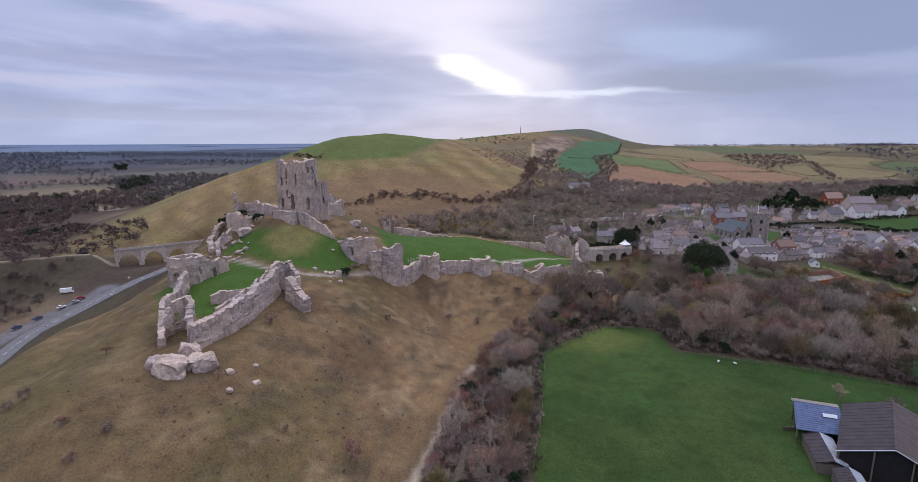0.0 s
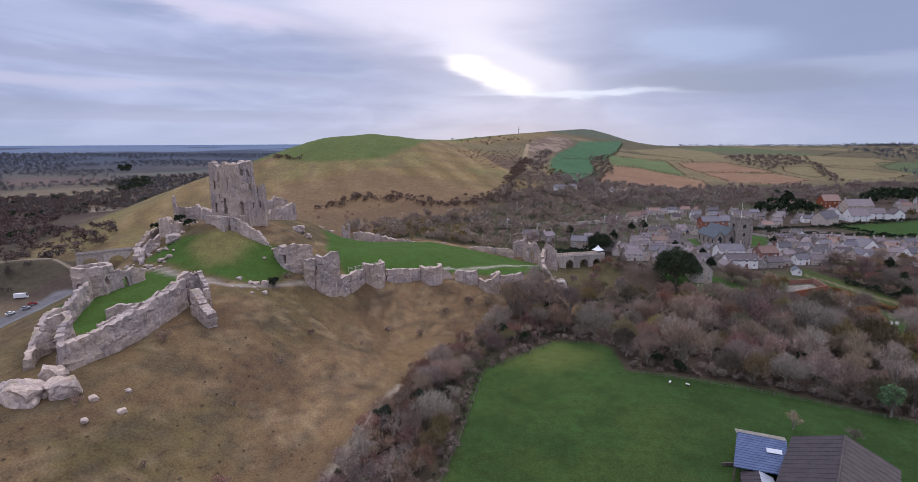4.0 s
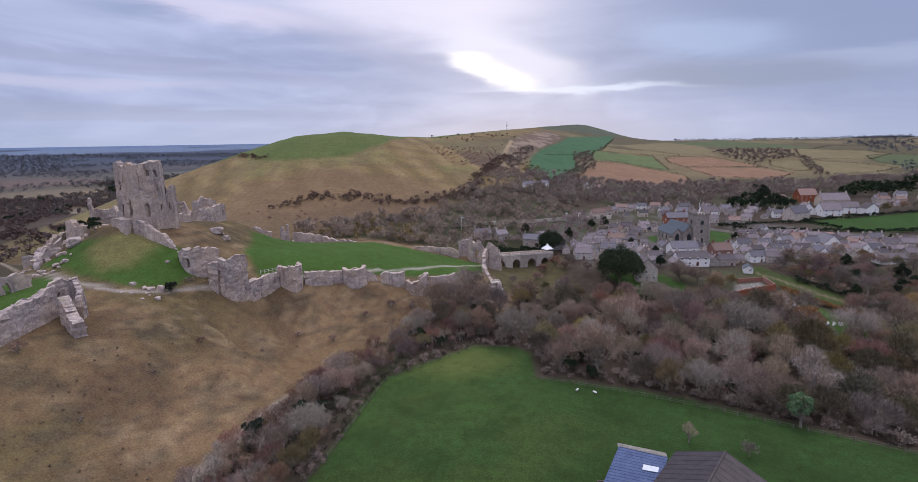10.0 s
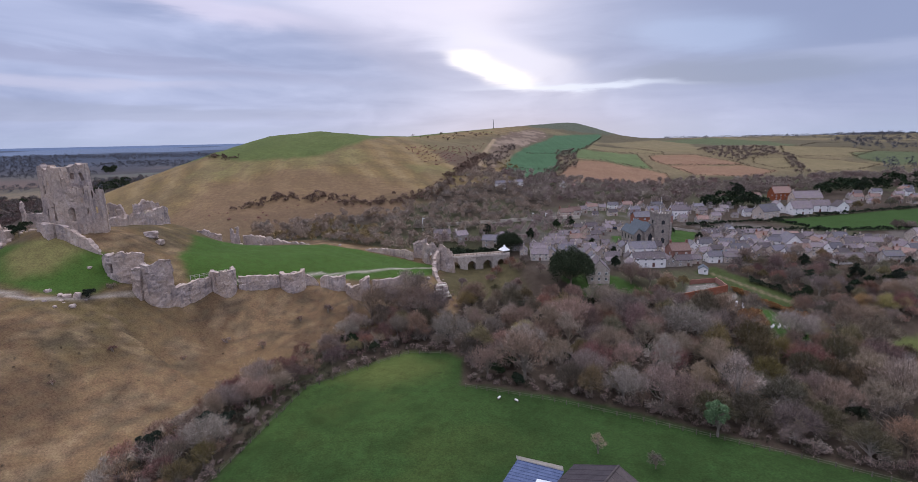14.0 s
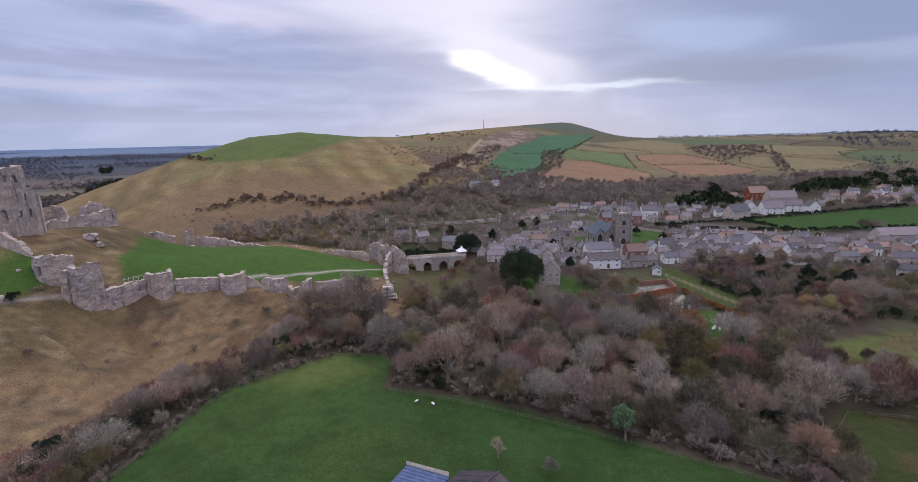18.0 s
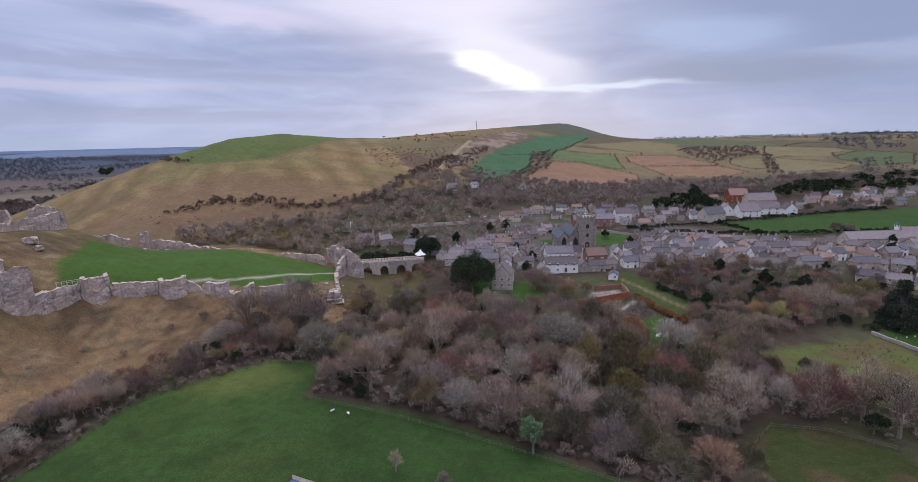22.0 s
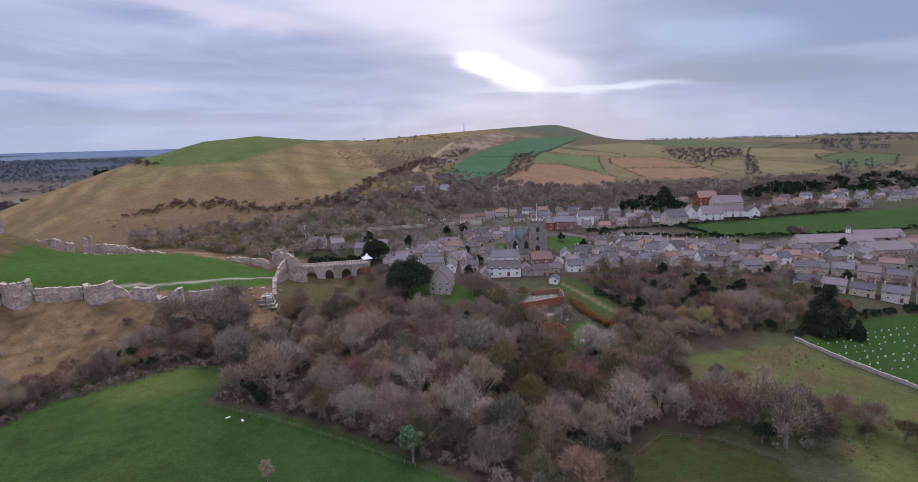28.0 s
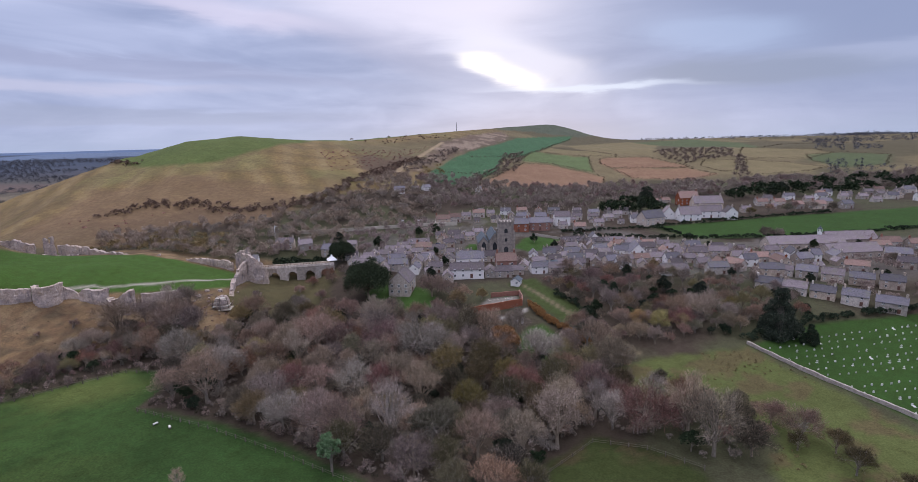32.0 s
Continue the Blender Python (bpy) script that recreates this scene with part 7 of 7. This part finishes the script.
def low_wall(name, label, line, h, thick, mat, cell=0.8, ragged=0.08, amp=0.06):
    x0, y0 = line[0]
    me = ruin_wall(name, [(x, y, gz(x, y) + h) for x, y in line], thick, mat, cell=cell, ragged=ragged, amp=amp, bury=0.5)
    thing(name, label, "wall", mesh=me)


low_wall("cemetery_wall", "low grey drystone wall round the cemetery", [(263, 204), (268, 192), (274, 178), (281, 163), (288, 148)], 1.3, 0.6, M_STONE)
low_wall("garden_wall", "red brick wall of the walled garden", [(166, 232.4), (178, 236.4), (189, 240)], 3.0, 0.5, M_BRICK)
low_wall("garden_wall", "red brick wall of the walled garden", [(189, 240), (189.4, 245), (188.4, 250)], 2.4, 0.5, M_BRICK)
low_wall("garden_wall", "red brick wall of the walled garden", [(176, 248), (182, 249.4), (188.4, 250)], 2.0, 0.5, M_BRICK)
low_wall("lane_wall", "stone lane wall leading to the bridge", [(62, 286), (80, 296), (96, 304)], 1.4, 0.4, M_STONE)
low_wall("churchyard_wall", "stone wall round the church green", [(214, 326), (224, 350), (206, 364)], 1.4, 0.4, M_STONE)
UNDER = places(WOOD, 3.4, OPEN, 12000)
thicket("undergrowth", "tangled brown undergrowth between the woodland trees", UNDER[::2], (1.6, 4.2), M_TWIG_BROWN, CROWN_NEAR, "scrub")
thicket("undergrowth_bramble", "olive bramble and ivy under the woodland trees", UNDER[1::4], (1.2, 3.2), M_TWIG_OLIVE, CROWN_NEAR, "scrub")
beech = hedge_row([(192, 240), (197, 228), (205, 216), (211, 206)], 0.9, 0.25)
thicket("beech_hedge", "clipped rust-red beech hedge beside the garden", beech, (2.2, 2.9), M_LEAF_RUSSET, CROWN_GREEN, "hedge")

# garden furniture and sheds
for x, y, a, b in ((173, 239, 4.0, 2.4), (178, 241.5, 4.0, 2.4), (183, 243.5, 3.6, 2.4), (177, 245.6, 4.4, 1.6), (183.6, 247, 3.4, 1.4)):
    bed = thing("garden_bed", "gravelled garden bed with stone edging", "garden bed", pose(x, y, gz(x, y), 0, 0, 20))
    part("edging", Shape().box(-a / 2, a / 2, -b / 2, b / 2, -0.2, 0.18).mesh("edging", M_PALE_BOARD), bed)
    part("soil", Shape().box(-a / 2 + 0.25, a / 2 - 0.25, -b / 2 + 0.25, b / 2 - 0.25, 0.18, 0.24).mesh("soil", M_TIMBER), bed)
for x, y in ((186, 226), (188, 224.5)):
    urn = thing("garden_ornament", "white stone garden ornament on a plinth", "ornament", Matrix.Translation((x, y, gz(x, y))))
    part("plinth", Shape().box(-0.4, 0.4, -0.4, 0.4, -0.2, 0.8).mesh("plinth", M_FRAME), urn)
    part("urn", Shape().tube([(0, 0, 0.8, 0.2), (0, 0, 1.2, 0.5), (0, 0, 1.9, 0.45), (0, 0, 2.2, 0.6)], 8).mesh("urn", M_FRAME), urn)
for k in range(6):
    x, y = 190.5 + k * 1.2, 208 + (k % 2) * 1.1
    ch = thing("garden_bench", "white slatted bench on the lawn", "bench", pose(x, y, gz(x, y), 0, 0, 30 + 12 * k), group="lawn benches")
    part("seat", Shape().box(-0.7, 0.7, -0.25, 0.25, 0.42, 0.5).mesh("seat", M_FRAME), ch)
    part("backrest", Shape().box(-0.7, 0.7, 0.22, 0.3, 0.5, 1.0).mesh("backrest", M_FRAME), ch)
    for q in (-0.6, 0.6):
        part("leg", Shape().box(q - 0.05, q + 0.05, -0.22, 0.22, -0.1, 0.42).mesh("leg", M_FRAME), ch)
for x, y in ((132, 246), (134.5, 243)):
    tb = thing("standing_stone", "pale upright garden stone on the lodge lawn", "garden stone", Matrix.Translation((x, y, gz(x, y) + 0.6)), mesh=boulder("standing_stone", M_PALE_BOARD, (0.6, 0.4, 1.0), 77, 2))

# ---- the road to the north, and what stands on it ----
pts = resample([(x, y) for x, y, _, _ in ROAD], 3.0)
s = Shape()
rows = []
for i, (x, y) in enumerate(pts):
    a, b = pts[max(0, i - 1)], pts[min(len(pts) - 1, i + 1)]
    d = Vector((b[0] - a[0], b[1] - a[1], 0)).normalized()
    nv = Vector((-d.y, d.x, 0))
    zc = max(gz(x, y), gz(*(Vector((x, y, 0)) + nv * 4.2)[:2]), gz(*(Vector((x, y, 0)) - nv * 4.2)[:2])) + 0.35
    rows.append((Vector((x, y, zc)), nv))
for (p, n0), (q, n1) in zip(rows, rows[1:]):
    down = Vector((0, 0, -2.5))
    s.add([p - n0 * 4, p + n0 * 4, q + n1 * 4, q - n1 * 4, p - n0 * 4.6 + down, p + n0 * 4.6 + down, q + n1 * 4.6 + down, q - n1 * 4.6 + down], [(3, 2, 1, 0), (0, 4, 7, 3), (2, 6, 5, 1)])
thing("road", "worn grey asphalt road curving below the hill", "road", kind="structure", mesh=s.mesh("road", M_ASPHALT))
s = Shape()
for (p, n0), (q, n1) in list(zip(rows, rows[1:]))[::2]:
    up = Vector((0, 0, 0.02))
    s.add([p - n0 * 0.08 + up, p + n0 * 0.08 + up, q + n1 * 0.08 + up, q - n1 * 0.08 + up], [(3, 2, 1, 0)])
thing("road_marking", "broken white centre line on the road", "road marking", kind="structure", mesh=s.mesh("road_marking", M_FRAME))


def road_top(x, y):
    p, n0 = min(rows, key=lambda r: (r[0].x - x) ** 2 + (r[0].y - y) ** 2)
    return p.z if math.hypot(p.x - x, p.y - y) < 5 else max(gz(x, y), gz(x, y)) + 0.5


def on_road(k, side):
    i = min(range(len(rows)), key=lambda j: abs(rows[j][0].y - k))
    p, n0 = rows[i]
    q = rows[min(i + 1, len(rows) - 1)][0]
    return p + n0 * side, math.degrees(math.atan2(q.y - p.y, q.x - p.x))


def car(label, paint, long=4.2, tall=1.45, van=False):
    top = thing("van" if van else "car", label, "van" if van else "car", group="" if van else "cars by the road")
    h, w = long / 2, 0.86
    body = [(-h, 0.35), (h, 0.35), (h, 0.75), (h - 0.25, 0.9), (h * 0.5, 0.95), (-h, 0.95)] if not van else [(-h, 0.35), (h, 0.35), (h, 1.1), (h - 0.7, tall), (-h, tall)]
    n = len(body)
    part("body", mesh_of("body", [(x, -w, z) for x, z in body] + [(x, w, z) for x, z in body], [tuple(range(n)), tuple(range(2 * n - 1, n - 1, -1))] + [((i + 1) % n, i, i + n, (i + 1) % n + n) for i in range(n)], paint), top)
    if not van:
        cab = [(-h * 0.85, 0.95), (h * 0.45, 0.95), (h * 0.12, tall), (-h * 0.6, tall)]
        part("cabin", mesh_of("cabin", [(x, -w * 0.93, z) for x, z in cab[:2]] + [(x, -w * 0.75, z) for x, z in cab[2:]] + [(x, w * 0.93, z) for x, z in cab[:2]] + [(x, w * 0.75, z) for x, z in cab[2:]], [(0, 1, 2, 3), (7, 6, 5, 4), (1, 5, 6, 2), (3, 7, 4, 0)], M_GLASS), top)
        part("roof", Shape().box(-h * 0.6, h * 0.13, -w * 0.76, w * 0.76, tall - 0.02, tall + 0.05).mesh("roof", paint), top)
    else:
        part("windscreen", slab([(h + 0.02, -0.75, 1.12), (h + 0.02, 0.75, 1.12), (h - 0.66, 0.75, tall - 0.06), (h - 0.66, -0.75, tall - 0.06)], 0.02).mesh("windscreen", M_GLASS), top)
    for x in (-h * 0.62, h * 0.62):
        for y in (-w, w):
            wh = part("wheel", Shape().tube([(x, y - 0.1, 0.32, 0.32), (x, y + 0.1, 0.32, 0.32)], 12).mesh("wheel", M_TYRE), top)
            part("rim", Shape().tube([(x, y - 0.12, 0.32, 0.18), (x, y + 0.12, 0.32, 0.18)], 8).mesh("rim", M_LEAD), wh)
    return top


for label, paint, x, y, turn in (("dark blue car on the verge beside the road", M_CAR_BLUE, -227.4, 236, 75), ("blue car on the verge beside the road", M_CAR_BLUE, -224.8, 246, 80), ("white car beside the road", M_FRAME, -222.4, 259, 70),
                                ("silver car pulling off the road", M_TIN_PALE, -218.8, 264.4, 60), ("red car pulling off the road", M_CAR_RED, -219.4, 269.6, 40)):
    car(label, paint).matrix_basis = pose(x, y, road_top(x, y), 0, 0, turn)
camper = car("large white camper van on the verge", M_FRAME, 6.5, 2.8, True)
camper.matrix_basis = pose(-235.8, 280.6, gz(-235.8, 280.6) + 0.2, 0, 0, 20)
for k, side in ((290, 6), (272, -5)):
    p, a = on_road(k, side)
    sg = thing("road_sign", "small white road sign on a post", "sign", pose(p.x, p.y, gz(p.x, p.y), 0, 0, 10))
    part("post", Shape().tube([(0, 0, -0.5, 0.07), (0, 0, 2.4, 0.06)], 6).mesh("post", M_LEAD), sg)
    part("plate", Shape().box(-0.6, 0.6, -0.05, -0.02, 1.6, 2.6).mesh("plate", M_FRAME), sg)

# ---- props and platforms round a fallen turret below the gate ----
SX, SY = 63.5, 233.0
sz = gz(SX, SY)
scaffold = thing("scaffold", "weathered timber scaffold round a fallen turret below the gate", "scaffold", pose(SX, SY, sz, 0, 0, 14))
for px_, py_ in ((-3.4, -2.4), (0, -2.8), (3.4, -2.4), (-3.0, 2.2), (0, 2.4), (3.0, 2.2)):
    part("post", Shape().tube([(px_ * 1.1, py_ * 1.1, -3.0, 0.16), (px_ * 0.75, py_ * 0.75, 5.0, 0.12)], 6).mesh("post", M_TIMBER), scaffold)
for k in range(4):
    w_ = 4.0 - 0.75 * k
    part("platform", Shape().box(-w_, w_, -2.9 + 0.3 * k, 2.6 - 0.3 * k, -0.4 + 1.6 * k, -0.2 + 1.6 * k).mesh("platform", M_PALE_BOARD), scaffold, "pale weathered board platform")
    part("rail", Shape().tube([(-w_, -2.9 + 0.3 * k, 0.6 + 1.6 * k, 0.07), (w_, -2.9 + 0.3 * k, 0.6 + 1.6 * k, 0.07)], 4).mesh("rail", M_TIMBER), scaffold)
thing("masonry_block", "fallen turret masonry inside the timber scaffold", "masonry block", Matrix.Translation((SX, SY, sz + 1.6)), group="fallen masonry", mesh=boulder("masonry_block", M_RUIN, (3.4, 2.8, 4.4), 93, 3))

# ---- the railway: viaduct in the north, embankment behind the castle ----
vx0, vy0, vx1, vy1, deck = -232.0, 319.0, -186.0, 354.0, 8.0
vlen = math.hypot(vx1 - vx0, vy1 - vy0)
viaduct = thing("viaduct", "grey stone railway viaduct with round arches", "viaduct", pose(vx0, vy0, 0, 0, 0, math.degrees(math.atan2(vy1 - vy0, vx1 - vx0))))
for k in range(4):
    u0 = vlen * k / 4
    s = Shape()
    edges = np.linspace(0, vlen / 4, 19)
    for a, b in zip(edges, edges[1:]):
        t = ((a + b) / 2 - vlen / 8) / (vlen / 8 - 1.2)
        s.box(u0 + a, u0 + b, -2.5, 2.5, -22 if abs(t) >= 1 else -3.5 + 9.0 * math.sqrt(1 - t * t), deck)
    part("arch", s.mesh("arch", M_STONE), viaduct)
for sy in (-1, 1):
    part("parapet", Shape().box(0, vlen, sy * 2.5 - 0.25, sy * 2.5 + 0.25, deck, deck + 1.1).mesh("parapet", M_STONE), viaduct)
low_wall("railway_wall", "pale retaining wall along the railway", [(40, 336), (73, 348), (101, 361), (123, 372), (154, 386)], 2.2, 0.8, M_PALE_BOARD, 1.2)
for x, y, h in ((46, 332, 8.0), (118, 368, 6.0), (128, 374, 5.0)):
    sig = thing("signal_post", "tall pale railway signal post", "signal post", Matrix.Translation((x, y, gz(x, y))))
    part("mast", Shape().tube([(0, 0, -0.5, 0.22), (0, 0, h, 0.14)], 6).mesh("mast", M_FRAME), sig)
    part("arm", Shape().box(0, 1.4, -0.06, 0.06, h - 0.8, h - 0.45).mesh("arm", M_FRAME), sig)

mast = thing("radio_mast", "thin grey radio mast on the far ridge", "mast", Matrix.Translation((119, 1062, gz(119, 1062))))
part("pole", Shape().tube([(0, 0, -1, 0.7), (0, 0, 9, 0.5), (0, 0, 18, 0.25)], 6).mesh("pole", M_LEAD), mast)
part("platform", Shape().tube([(0, 0, 8.6, 1.3), (0, 0, 9.2, 1.3)], 8).mesh("platform", M_LEAD), mast)
for x, y, kind in ((140, 322, 2), (146, 334, 1), (150, 338, 0), (155, 344, 2), (172, 356, 1), (300, 268, 2), (310, 276, 0), (322, 296, 2), (328, 292, 0), (334, 294, 2), (318, 300, 1), (342, 268, 2)):
    car(("red car parked in the village", "blue car parked in the village", "white car parked in the village")[kind], (M_CAR_RED, M_CAR_BLUE, M_FRAME)[kind]).matrix_basis = pose(x, y, gz(x, y) + 0.25, 0, 0, rnd.uniform(0, 180))
for x, y, mat, label in ((300, 306, M_TARP, "blue plastic sheet over a stack"), (296, 312, M_TARP_GREEN, "green plastic sheet over a stack")):
    thing("covered_stack", label + " in a yard", "covered stack", pose(x, y, gz(x, y) + 0.6, 0, 0, 12), mesh=boulder("covered_stack", mat, (5.5, 1.6, 1.2), 91, 2, 0.12))
